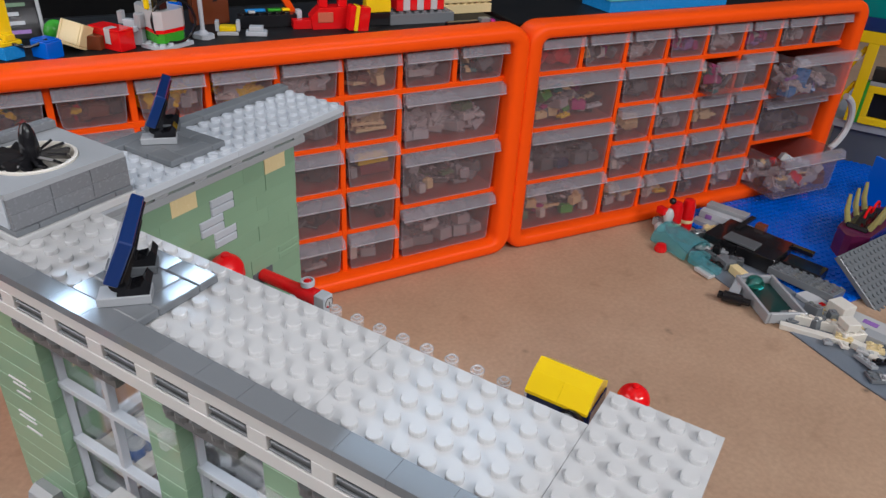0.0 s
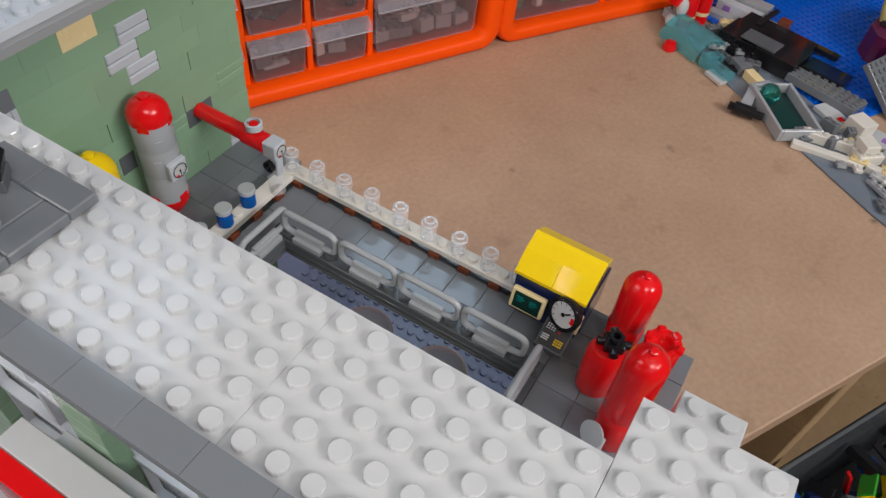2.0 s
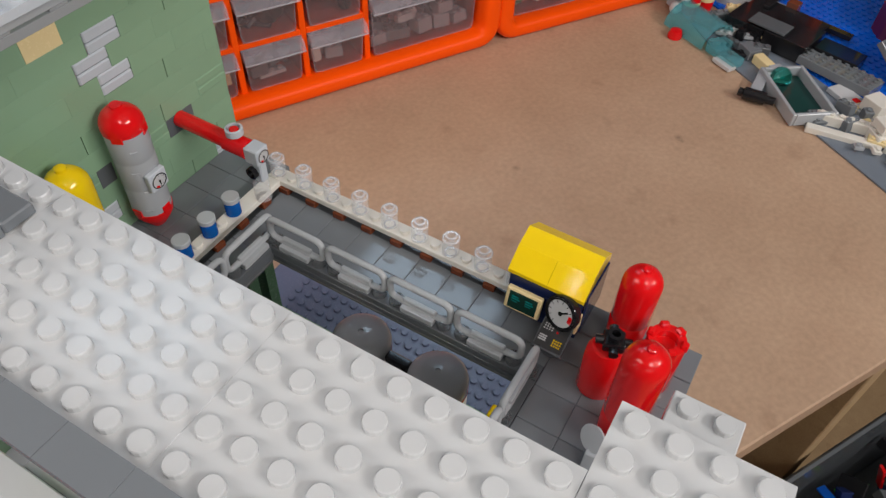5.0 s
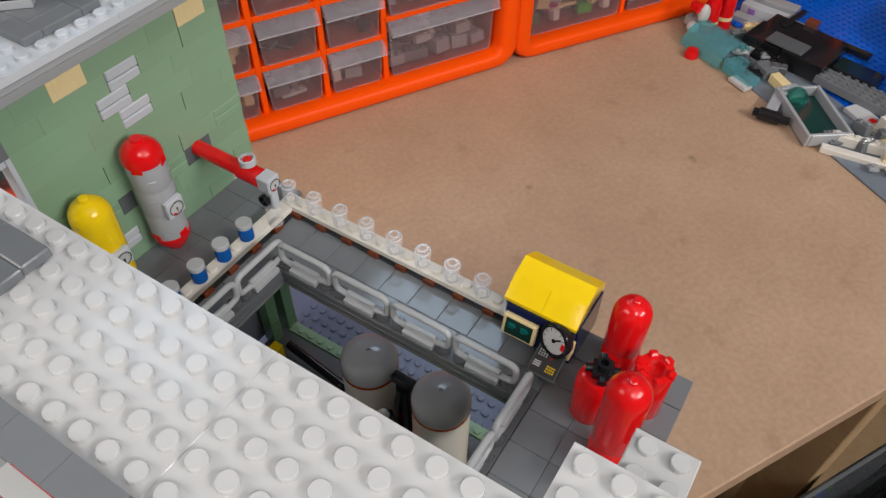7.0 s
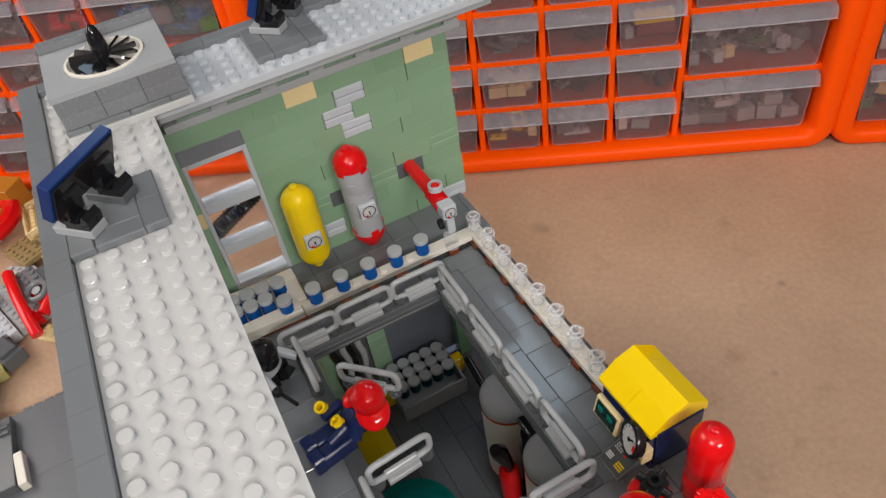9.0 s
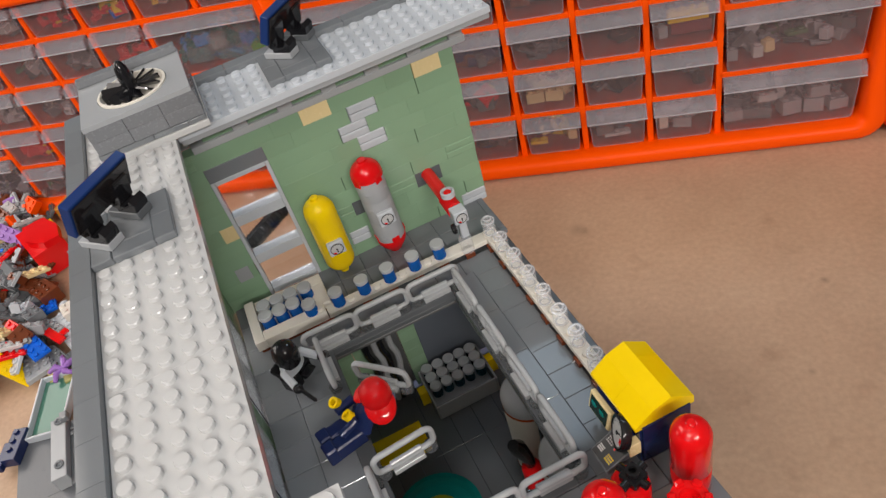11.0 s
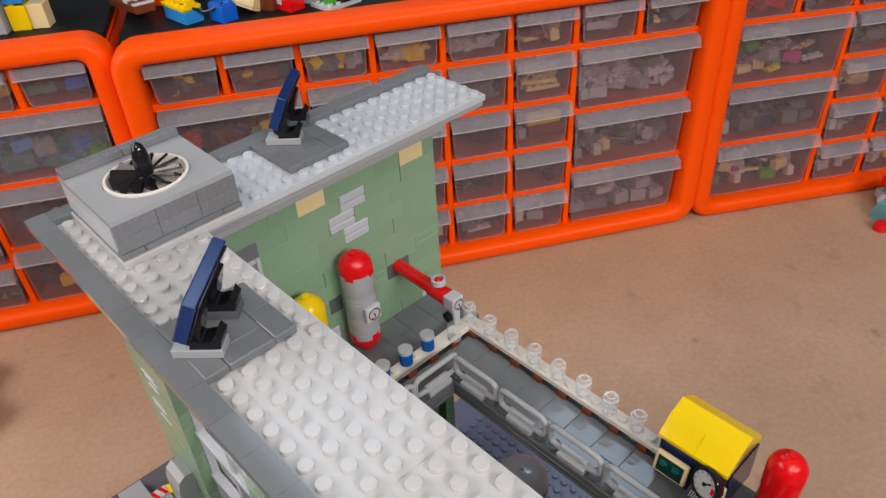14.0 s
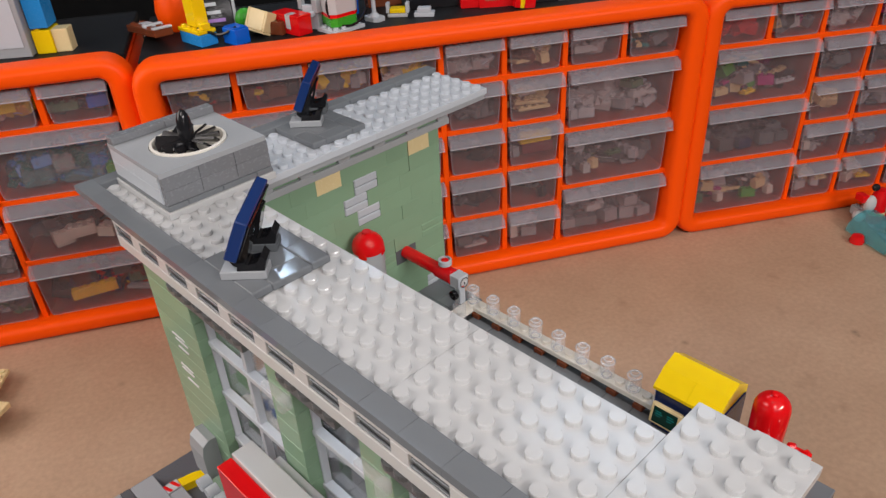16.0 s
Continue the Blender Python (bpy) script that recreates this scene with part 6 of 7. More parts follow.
toy("grey_wedge", "light grey toy wedge", pose(-0.311, 0.361, CT, 0, 0, 40), [("wedge", PGREY, -9, 9, -5, 5, 0, 4, False), ("top", PGREY, -6, 6, -4, 4, 4.1, 8, False)])
toy("brown_chest", "brown toy chest at the back of the cabinet top", pose(-0.374, 0.366, CT, 0, 0, 62), [("chest", BROWN, -16, 16, -9, 9, 0, 24, False), ("lid", BROWN, -16.6, 16.6, -9.6, 9.6, 24.2, 40, False), ("lock", BLACK, 2, 6, -9.9, -9.62, 20, 26, False)])
toy("black_comb_plate", "black studded toy bar with green and blue tops", pose(-0.325, 0.391, CT, 0, 0, 53), [("bar", BLACK, -27, 25, -6, 6, 0, 11, True), ("green_tile", LIME, 0, 12, -1, 5, 13, 15, False), ("azure_tile", AZURE, -20, -2, -1, 5, 13, 15, False), ("yellow_tile", YELLOW, 13, 20, -1, 5, 13, 15, False), ("white_tile", WHITE, -18, -12, -6, -1.2, 13, 15, False), ("end_peg", PGREY, 25.2, 30, -4, 4, 0, 14, False)])
toy("orange_rod", "orange toy rod leaning at the back", pose(-0.320, 0.425, CT, 0, -30, 60), [("rod", ORANGE, -3, 3, -3, 3, 0, 44, False)])
creature = toy("red_creature", "red toy creature with a yellow-striped block", pose(-0.282, 0.428, CT, 0, 0, 52), [("neck", RED, -12, -4, -4, 4, 19, 33, False), ("neck", RED, 6, 14, -4, 4, 19, 32, False), ("face", plastic("coral_plastic", (0.55, 0.14, 0.08), 0.25), -14, 0, -8.6, -7.4, 6, 15, False), ("tail", RED, -36, -19, -5, 5, 0, 8, False)])
bm = bmesh.new()
prism(bm, [(-0.019, 0.0), (0.018, 0.0), (0.020, 0.006), (0.016, 0.019), (-0.012, 0.019), (-0.020, 0.011)], -0.0075, 0.0075, "y")
part("body", bm, RED, creature)
toy("red_flag_block", "red toy block with a yellow stripe", pose(-0.258, 0.434, CT, 0, 8, 55), [("block", RED, -9, -4, -5, 5, 0, 22, False), ("stripe", YELLOW, -3.9, -0.2, -5.2, 5.2, 0, 22.3, False), ("block", RED, -0.1, 10, -5, 5, 0, 22, False)])
toy("yellow_black_toy", "yellow and black toy machine", pose(-0.258, 0.464, CT, 0, 0, 55), [("black_base", BLACK, -12, 12, -7, 7, 0, 12, False), ("yellow_body", YELLOW, -11, 13, -6, 6, 12.2, 24, False), ("yellow_top", YELLOW, -8, 10, -6, 6, 24.1, 48, False)])
toy("striped_toy", "white and red striped toy on a dark base", pose(-0.236, 0.502, CT, 0, 0, 55), [("base", MGREY, -32, 34, -12, 12, 0, 10, True)] + [("stripe", (RED, WHITE)[k % 2], -24 + 7 * k, -17.1 + 7 * k, -7, 9, 11.8, 40, False) for k in range(7)])
toy("black_parts", "black and grey small toy parts", pose(-0.190, 0.512, CT, 0, 0, 58), [("bar", BLACK, -18, 16, -3, 3, 0, 6, False), ("peg", MGREY, 18, 28, -4, 4, 0, 8, False), ("peg", PINK, 29, 34, -3, 3, 0, 6, False)])
toy("tan_stack", "tan toy plates stacked on the cabinet", pose(-0.226, 0.572, CT, 0, 0, 57), [("lower_plate", TAN, -30, 28, -12, 12, 0, 9, True), ("upper_plate", TAN, -36, 28, -12, 14, 10.8, 30, True)])
toy("azure_box", "light blue box on top of the cabinet", pose(-0.085, 0.735, CT, 0, 0, 58), [("box", AZURE, -60, 110, -16, 34, 0, 12, False), ("lid", plastic("pale_teal_plastic", (0.10, 0.50, 0.55), 0.3), -62, 112, -18, 36, 12.1, 18, False)])
toy("red_brick_row", "dark red toy bricks on the cabinet", pose(0.050, 0.925, CT, 0, 0, 58), [("brick", BROWN, -40, 30, -10, 10, 0, 14, True)])

# ---- clutter on the right of the table ----
sheet = thing("blue_base_plate", "large bright blue studded base plate lying on the table", "base plate", pose(0.165, 0.840, 0.0, 0, 0, 58))
bm = bmesh.new()
cbox(bm, -0.165, 0.30, -0.13, 0.14, 0.0003, 0.0024, 0.0005)
part("plate", bm, BLUE, sheet)
bm = bmesh.new()
for i in range(57):
    for j in range(33):
        lathe(bm, [(0.0024, 0), (0.0024, 0.0013), (0, 0.0013)], 6, Matrix.Translation((-0.161 + U * i, -0.126 + U * j, 0.0024)), 0, False)
st = part("studs", bm, BLUE, sheet)
st["kind"] = "stuff"
bag = thing("flat_grey_sheet", "dark grey plastic sheet under the loose parts", "sheet", pose(0.118, 0.640, 0, 0, 0, -33))
bm = bmesh.new()
prism(bm, [(-0.165, -0.005), (-0.05, -0.030), (0.16, -0.034), (0.21, -0.030), (0.21, 0.05), (0.05, 0.045), (-0.10, 0.03)], 0.0003, 0.0018, "z")
part("sheet", bm, plastic("grey_sheet_plastic", (0.17, 0.20, 0.24), 0.3), bag)
doll("lying_toy_figure", "large red and white toy figure standing on the table", pose(0.012, 0.712, 0.0018, 0, 0, 150), [
    ("turn", 0, pose(0.0, 0.009, 0.0), [(0, 0), (0.0085, 0), (0.0090, 0.004), (0.0080, 0.030), (0.006, 0.038), (0, 0.040)]), ("turn", 0, pose(0.0, -0.011, 0.0), [(0, 0), (0.0085, 0), (0.0090, 0.004), (0.0080, 0.030), (0.006, 0.038), (0, 0.040)]),
    ("turn", 2, pose(0.0, 0.009, 0.010), [(0.0091, 0), (0.0092, 0.002), (0.0090, 0.004)]), ("turn", 2, pose(0.0, -0.011, 0.010), [(0.0091, 0), (0.0092, 0.002), (0.0090, 0.004)]),
    ("ball", 1, pose(-0.002, 0.022, 0.024) @ Matrix.Diagonal((0.8, 0.9, 1.4, 1)), 0.0072), ("ball", 1, pose(0.003, 0.027, 0.008), 0.0065), ("box", 0, pose(0.004, 0.028, 0.030), 0.006, 0.004, 0.004), ("ball", 3, pose(0, 0.018, 0.042), 0.004)], [RED, WHITE, TAN, BLACK])
wind = thing("clear_canopy", "clear teal toy canopy lying on the table", "toy part", pose(0.030, 0.672, 0.002, 0, 0, -28))
bm = bmesh.new()
arc = [(0.022 * math.cos(radians(a)), 0.020 * math.sin(radians(a))) for a in range(0, 181, 20)]
ins = [(0.020 * math.cos(radians(a)), 0.018 * math.sin(radians(a))) for a in range(180, -1, -20)]
prism(bm, arc + ins, -0.030, 0.022, "x")
part("shell", bm, CLEAR_TEAL, wind)
for k in range(4):
    bm = bmesh.new()
    cbox(bm, 0.024, 0.036, -0.018 + 0.009 * k, -0.012 + 0.009 * k, 0, 0.012 - 0.002 * k, 0.0005)
    part("clear_brick", bm, CLEAR_TEAL, wind)
bm = bmesh.new()
cbox(bm, 0.026, 0.062, -0.020, -0.006, 0.0, 0.008, 0.0006)
part("clear_bar", bm, CLEAR_TEAL, wind)
toy("dark_hull", "dark grey and black toy hull panels", pose(0.112, 0.698, 0.002, 0, 0, -14), [
    ("panel", BLACK, -62, -22, -22, 16, 0, 16, False), ("panel", BLACK, -21, 22, -24, 18, 0, 18, False), ("panel", BLACK, -60, 18, 17, 40, 2, 15, False), ("panel", DGREY, -40, -2, -22, -2, 18.3, 21, False), ("nose", BLACK, 23, 66, -4, 20, 0, 12, False), ("arm", BLACK, -70, 40, 44, 52, 4, 9, False), ("arm", BROWN, -30, -18, 40, 50, 10, 20, False), ("arm", BLACK, -44, -38, 18, 60, 15.2, 19, False)])
toy("grey_panel_stack", "light grey toy grille panels", pose(0.052, 0.752, 0.002, 0, 0, -8), [("panel", LGREY, -28, 22, -16, -4, 0, 6, False), ("panel", PGREY, -26, 24, -2, 10, 0, 14, False), ("grille", PURPLE, -18, -10, -2.3, -2.05, 5, 11, False), ("panel", LGREY, -24, 26, 12, 26, 0, 18, False), ("rod", WHITE, 28, 52, 6, 10, 6, 10, False)])
toy("grey_studded_plate", "dark grey studded toy plate lying askew", pose(0.163, 0.668, 0.004, -8, 0, -18), [("plate", MGREY, -36, 36, -16, 16, 0, 8, True)])
tray = thing("window_tray", "light grey framed toy window with dark green glass", "toy window", pose(0.1365, 0.6105, 0.0015, 0, 0, -53))
for a, b, c, d in ((-0.036, 0.036, -0.021, -0.0175), (-0.036, 0.036, 0.0175, 0.021), (-0.036, -0.0325, -0.0174, 0.0174), (0.0325, 0.036, -0.0174, 0.0174)):
    bm = bmesh.new()
    cbox(bm, a, b, c, d, 0, 0.012, 0.0006)
    part("frame_bar", bm, LGREY, tray)
bm = bmesh.new()
cbox(bm, -0.0324, 0.0324, -0.0174, 0.0174, 0.001, 0.003, 0.0003)
part("glass", bm, plastic("dark_green_glass", (0.012, 0.05, 0.045), 0.06), tray)
gem = thing("teal_dome", "clear green-teal toy dome lying in the window frame", "toy part", pose(0.1175, 0.6300, 0.0052, 20, 10, 0))
bm = bmesh.new()
lathe(bm, [(0, 0), (0.0095, 0), (0.0098, 0.003), (0.0085, 0.008), (0.0055, 0.0115), (0, 0.0130)], 20)
part("dome", bm, clear_plastic("deep_teal_clear", (0.05, 0.55, 0.45), 0.05), gem)
toy("tan_hinge_toy", "tan and grey toy hinge pieces", pose(0.098, 0.646, 0.002, 0, 0, -40), [("hinge", TAN, -10, 10, -5, 5, 0, 9, False), ("piece", LGREY, 11, 24, -4, 8, 0, 10, False), ("piece", MGREY, -30, -12, -8, 6, 0, 10, False), ("piece", WHITE, 12, 22, -12, -5, 0, 8, False)])
toy("white_tile", "white toy tile near the clear canopy", pose(0.066, 0.630, 0.0008, 0, 0, -30), [("tile", WHITE, -11, 11, -5, 5, 0, 4, False)])
con = thing("black_connector", "grey toy bar ending in a black connector", "toy part", pose(0.104, 0.606, 0.0012, 0, 0, 0))
bm = bmesh.new()
cbox(bm, -0.006, 0.0045, -0.012, 0.028, 0, 0.008, 0.0008)
part("bar", bm, LGREY, con)
bm = bmesh.new()
sweep(bm, [(-0.014, -0.0185, 0.006), (-0.010, -0.0185, 0.006), (-0.009, -0.0185, 0.006), (0.010, -0.0175, 0.006), (0.0105, -0.0175, 0.006), (0.018, -0.017, 0.006)], [0.004, 0.004, 0.006, 0.006, 0.0038, 0.0038], 12)
part("connector", bm, BLACK, con)
red_bit = thing("red_cap_piece", "small round red toy piece on the table", "toy part", pose(0.010, 0.652, 0.0005))
bm = bmesh.new()
lathe(bm, [(0, 0), (0.0068, 0), (0.0072, 0.003), (0.0055, 0.008), (0, 0.0095)], 16)
part("cap", bm, RED, red_bit)
WB = [("beam", CREAM, -30, 34, -4, 4, 0, 9.6, True)]
toy("white_beam", "long white studded toy beam lying on the table", pose(0.188, 0.594, 0.002, 0, 0, 8), WB, group="white toy pieces")
toy("white_beam", "long flat white toy plate lying on the table", pose(0.186, 0.577, 0.0005, 0, 0, 6), [("plate", CREAM, -32, 30, -4, 4, 0, 6, False)], group="white toy pieces")
toy("white_bracket", "white toy bracket pieces in a small heap", pose(0.215, 0.592, 0.002, 0, 0, 40), [("bracket", CREAM, -12, 12, -8, 8, 0, 10, True), ("bracket", CREAM, -10, 4, -6, 10, 12, 20, False)], group="white toy pieces")
toy("white_bracket", "white toy elbow piece", pose(0.232, 0.578, 0.0012, 0, 0, -10), [("bracket", CREAM, -14, 10, -4, 4, 0, 7, False), ("bracket", CREAM, 4, 12, -14, -4.1, 0, 7, False)], group="white toy pieces")
toy("white_wing", "white toy wing with a red dot", pose(0.185, 0.632, 0.002, 0, 0, -35), [("wing", WHITE, -26, 24, -9, 9, 0, 5, False), ("dot", RED, -3, 3, -3, 3, 5.1, 6, False), ("block", CREAM, 8, 28, -6, 12, 5.2, 18, False)], group="white toy pieces")
toy("white_blue_part", "white toy panel with violet print", pose(0.232, 0.624, 0.002, 0, 0, -15), [("panel", WHITE, -26, 30, -14, 10, 0, 6, False), ("print", PURPLE, -8, 6, -6, 2, 6.05, 6.4, False), ("panel", LGREY, 0, 46, -30, -16, 0, 9, False), ("tan", TAN, 14, 30, 11, 22, 0, 9, False)], group="white toy pieces")
bm = bmesh.new()
rnd = random.Random(21)
mix = [LGREY, MGREY, CREAM, WHITE, BLACK, TAN, DGREY]
for i in range(46):
    x, y = rnd.choice((rnd.uniform(-0.15, -0.03), rnd.uniform(0.06, 0.19))), rnd.uniform(-0.020, 0.030)
    a, b, c = rnd.choice(((1, 1, 1), (2, 1, 1), (2, 2, 1), (3, 1, 1), (1, 1, 3), (2, 1, 3)))
    m = pose(x, y, 0.0022 + c * P / 2 + rnd.uniform(0, 0.003), rnd.gauss(0, 6), rnd.gauss(0, 6), rnd.uniform(0, 360))
    mi = rnd.randrange(len(mix))
    cbox(bm, -a * .004, a * .004, -b * .004, b * .004, -c * P / 2, c * P / 2, 0.0004, m, mi)
    for p in range(a):
        for q in range(b):
            stud(bm, (p + .5 - a / 2) * U, (q + .5 - b / 2) * U, c * P / 2, 8, m, mi)
single("scattered_bricks", bm, mix, "small loose grey and white bricks on the sheet", "toy bricks", pose(0.118, 0.640, 0, 0, 0, -33), kind="stuff")
boat = thing("purple_boat", "dark purple toy boat with olive spikes", "toy boat", pose(0.205, 0.815, 0.003, 0, 0, 75))
bm = bmesh.new()
prism(bm, [(-0.060, -0.004), (-0.045, -0.018), (0.03, -0.022), (0.055, 0.0), (0.03, 0.022), (-0.045, 0.018), (-0.060, 0.004)], 0, 0.030, "z")
part("hull", bm, plastic("dark_violet_plastic", (0.10, 0.012, 0.05), 0.2), boat)
bm = bmesh.new()
cbox(bm, -0.040, 0.030, -0.012, 0.012, 0.0302, 0.036, 0.001)
part("deck_plate", bm, BLACK, boat)
OL = plastic("olive_plastic", (0.36, 0.33, 0.12), 0.25)
for i in range(3):
    for s in (-1, 1):
        bm = bmesh.new()
        sweep(bm, [(-0.035 + 0.026 * i, 0.012 * s, 0.034), (-0.036 + 0.026 * i, 0.017 * s, 0.048), (-0.032 + 0.026 * i, 0.020 * s, 0.066)], [0.0035, 0.0032, 0.0018], 8)
        part("spike", bm, OL, boat)
for i in range(2):
    bm = bmesh.new()
    ring_of(bm, 0.010, 0.0015, pose(-0.012 + 0.025 * i, 0, 0.040, 90, 0, 0), 0, 180, 12)
    part("rib", bm, RED, boat)
slab = toy("grey_leaning_plate", "grey toy plate with holes leaning on the clutter", pose(0.240, 0.740, 0.010, 35, 0, 66), [("plate", MGREY, -70, 70, -40, 40, 0, 6, True)])
toy("blue_bin", "blue plastic bin at the end of the table", pose(0.275, 0.955, 0.0, 0, 0, 58), [("side", BLUE, -60, 60, -42, -38, 0, 70, False), ("side", BLUE, -60, -56, -38, 60, 0, 70, False), ("rim", BLUE, -64, 64, -46, -42.2, 62, 72, False), ("paper", WHITE, -30, 10, -36, 20, 60, 64, False)])
toy("dark_crate", "dark grey storage box with a pale grey lid", pose(0.30, 1.18, 0.0, 0, 0, 0), [("box", DGREY, -170, 160, -90, 90, 0, 52, False), ("lid", LGREY, -174, 164, -96, 94, 52.2, 64, False)])
arch = thing("yellow_frame_toy", "tall yellow and green brick-built frame", "toy frame", pose(0.146, 1.110, 0.0643, 0, 0, 0))
for nm, mat, x0, x1, z0, z1 in (("post", YELLOW, -7, 7, 0, 112), ("post", YELLOW, -36, -26, 0, 112), ("stripe", LIME, 7.1, 11, 0, 60), ("beam", YELLOW, -40, 120, 112.1, 128), ("strip", LIME, 24, 34, 112, 128.2), ("window_bar", YELLOW, 11.1, 60, 0, 10), ("window_bar", YELLOW, 11.1, 60, 46, 56), ("window_bar", YELLOW, 11.1, 20, 10.1, 45.9), ("window_bar", YELLOW, 51, 60, 10.1, 45.9), ("dark_beam", BLACK, 11.1, 60, 62, 80), ("grey_beam", LGREY, 11.1, 60, 56.1, 61.9)):
    bm = bmesh.new()
    cbox(bm, x0 / 1000, x1 / 1000, -0.030, -0.012 - 0.001 * (mat is LIME), z0 / 1000, z1 / 1000, 0.0006)
    part(nm, bm, mat, arch)
for k in range(2):
    bm = bmesh.new()
    sweep(bm, [(-0.026, -0.020, 0.015 + 0.05 * k), (-0.007, -0.020, 0.055 + 0.05 * k)], 0.0035, 8)
    part("brace", bm, YELLOW, arch)
bm = bmesh.new()
cbox(bm, 0.0201, 0.0509, -0.024, -0.020, 0.0101, 0.0459, 0.0005)
part("dark_window", bm, BLACK, arch)
toy("blue_boxes", "blue and teal boxes on the yellow frame", pose(0.165, 1.100, 0.1929, 0, 0, 0), [("box", PANEL_BLUE, -58, 60, -20, 20, 0, 18, False), ("box", TEAL, -58, -12, -20, 20, 18.2, 60, False), ("box", AZURE, -11.8, 10, -20, 20, 18.2, 60, False), ("box", BLUE, 10.2, 60, -20, 20, 18.2, 60, False)])
whose = thing("white_hose", "white curved hose hanging beside the cabinet", "hose", pose(0.128, 0.968, 0.048, 0, 0, 58))
bm = bmesh.new()
ring_of(bm, 0.040, 0.0045, pose(0, 0, 0.040, 90, 0, 0), -70, 70, 18)
part("tube", bm, WHITE, whose)

# bin of bricks under the table edge
tub = thing("brick_bin", "dark grey open bin of mixed bricks below the table", "storage bin", pose(0.3755, 0.3478, -0.40, 0, 0, 60.5))
for a, b, c, d in ((-0.30, 0.30, -0.16, -0.155), (-0.30, 0.30, 0.10, 0.105), (-0.30, -0.295, -0.1549, 0.0999), (0.295, 0.30, -0.1549, 0.0999)):
    bm = bmesh.new()
    cbox(bm, a, b, c, d, 0, 0.25, 0.002)
    part("bin_side", bm, DGREY, tub)
bm = bmesh.new()
cbox(bm, -0.295, 0.295, -0.155, 0.10, 0, 0.005, 0.001)
part("bin_floor", bm, DGREY, tub)
bm = bmesh.new()
rnd = random.Random(8)
# dark colours outnumber the bright ones: the shade under the table, put into the mix
mix = [RED, BROWN, BLACK, YELLOW, LIME, BLUE, DGREY, BLACK, NAVY, DGREY, BROWN]
for i in range(620):
    a, b, c = rnd.choice(((2, 1, 3), (2, 2, 3), (4, 2, 3), (4, 1, 1), (3, 2, 1), (6, 2, 1)))
    m = pose(rnd.uniform(-0.27, 0.27), rnd.uniform(-0.13, 0.08), 0.02 + rnd.uniform(0.10, 0.18), rnd.gauss(0, 30), rnd.gauss(0, 30), rnd.uniform(0, 360))
    cbox(bm, -a * .004, a * .004, -b * .004, b * .004, -c * P / 2, c * P / 2, 0.0005, m, rnd.randrange(len(mix)))
single("bin_bricks", bm, mix, "heap of mixed bricks in the dark bin, dark colours added for shade", "toy bricks", pose(0.3755, 0.3478, -0.40, 0, 0, 60.5), kind="stuff")
bm = bmesh.new()
cbox(bm, -0.30, 0.30, -0.155, 0.10, -0.36, -0.002, 0.004)
single("low_shelf", bm, DARKWALL, "dark low shelf under the table", "shelf", pose(0.3755, 0.3478, -0.40, 0, 0, 60.5))

# ---- clutter in front of the toy building ----
street = thing("street_plate", "dark grey tiled toy street plate in front of the building", "toy road", pose(0, 0, 0))
ST = plastic("street_grey_plastic", (0.12, 0.13, 0.145), 0.3)
for i in range(6):
    for j in range(5):
        brick("road_tile", -0.2395 + 0.064 * i, -0.210 + 0.0482 * j, 0.0004, 0.0639, 0.0481, 0.0058, ST, street)
brick("road_panel", -0.2255, -0.1065, 0.0063, 0.033, 0.0175, 0.0006, MGREY, street)
brick("road_mark", -0.2245, -0.1012, 0.0070, 0.031, 0.0080, 0.0006, WHITE, street)
for y0, n in ((-0.1445, 4), (-0.0815, 4)):
    for k in range(n):
        brick("edge_block", -0.2432, y0 + 0.0078 * k, 0.0004, 0.0036, 0.0064, 0.0040, ST, street)
toy("light_grey_kerb", "light grey toy kerb strip on the street plate", pose(0, 0, 0.0063), [("strip", LGREY, -234, -130, -34, -26.2, 0, 6.2, False)])
toy("dark_grey_kerb", "dark grey toy kerb strip between pale strips", pose(0, 0, 0.0063), [("strip", DGREY, -234, -130, -26, -19.2, 0, 6.0, False)])
pave = toy("pale_pavement", "pale grey toy pavement slab with a small ring", pose(0, 0, 0.0063), [("slab", LGREY, -232, -130, -19, -2.2, 0, 7.2, False), ("slab", LGREY, -207, -130, -2, 8, 0, 6.6, False)])
bm = bmesh.new()
ring_of(bm, 0.0030, 0.0011, pose(-0.191, -0.011, 0.0078), 0, 360, 16)
part("ring", bm, MGREY, pave)
hazard = thing("hazard_tile", "red and white striped toy tile with a yellow edge", "toy tile", pose(-0.2165, -0.0040, 0.0063))
bm = bmesh.new()
cbox(bm, 0, 0.0085, 0, 0.0120, 0, 0.0065, 0.0003)
part("tile", bm, WHITE, hazard)
for k in range(2):
    bm = bmesh.new()
    prism(bm, [(0.0004, 0.0006 + 0.006 * k), (0.0081, 0.0034 + 0.006 * k), (0.0081, 0.0058 + 0.006 * k), (0.0004, 0.0032 + 0.006 * k)], 0.0065, 0.0068, "z")
    part("red_stripe", bm, RED, hazard)
bm = bmesh.new()
prism(bm, [(0.0095, 0.0120), (0.0115, 0.0220), (0.0160, 0.0320), (0.0230, 0.0400), (0.0180, 0.0440), (0.0095, 0.0350), (0.0040, 0.0240), (0.0015, 0.0122)], 0, 0.0066, "z")
part("yellow_edge", bm, YELLOW, hazard)
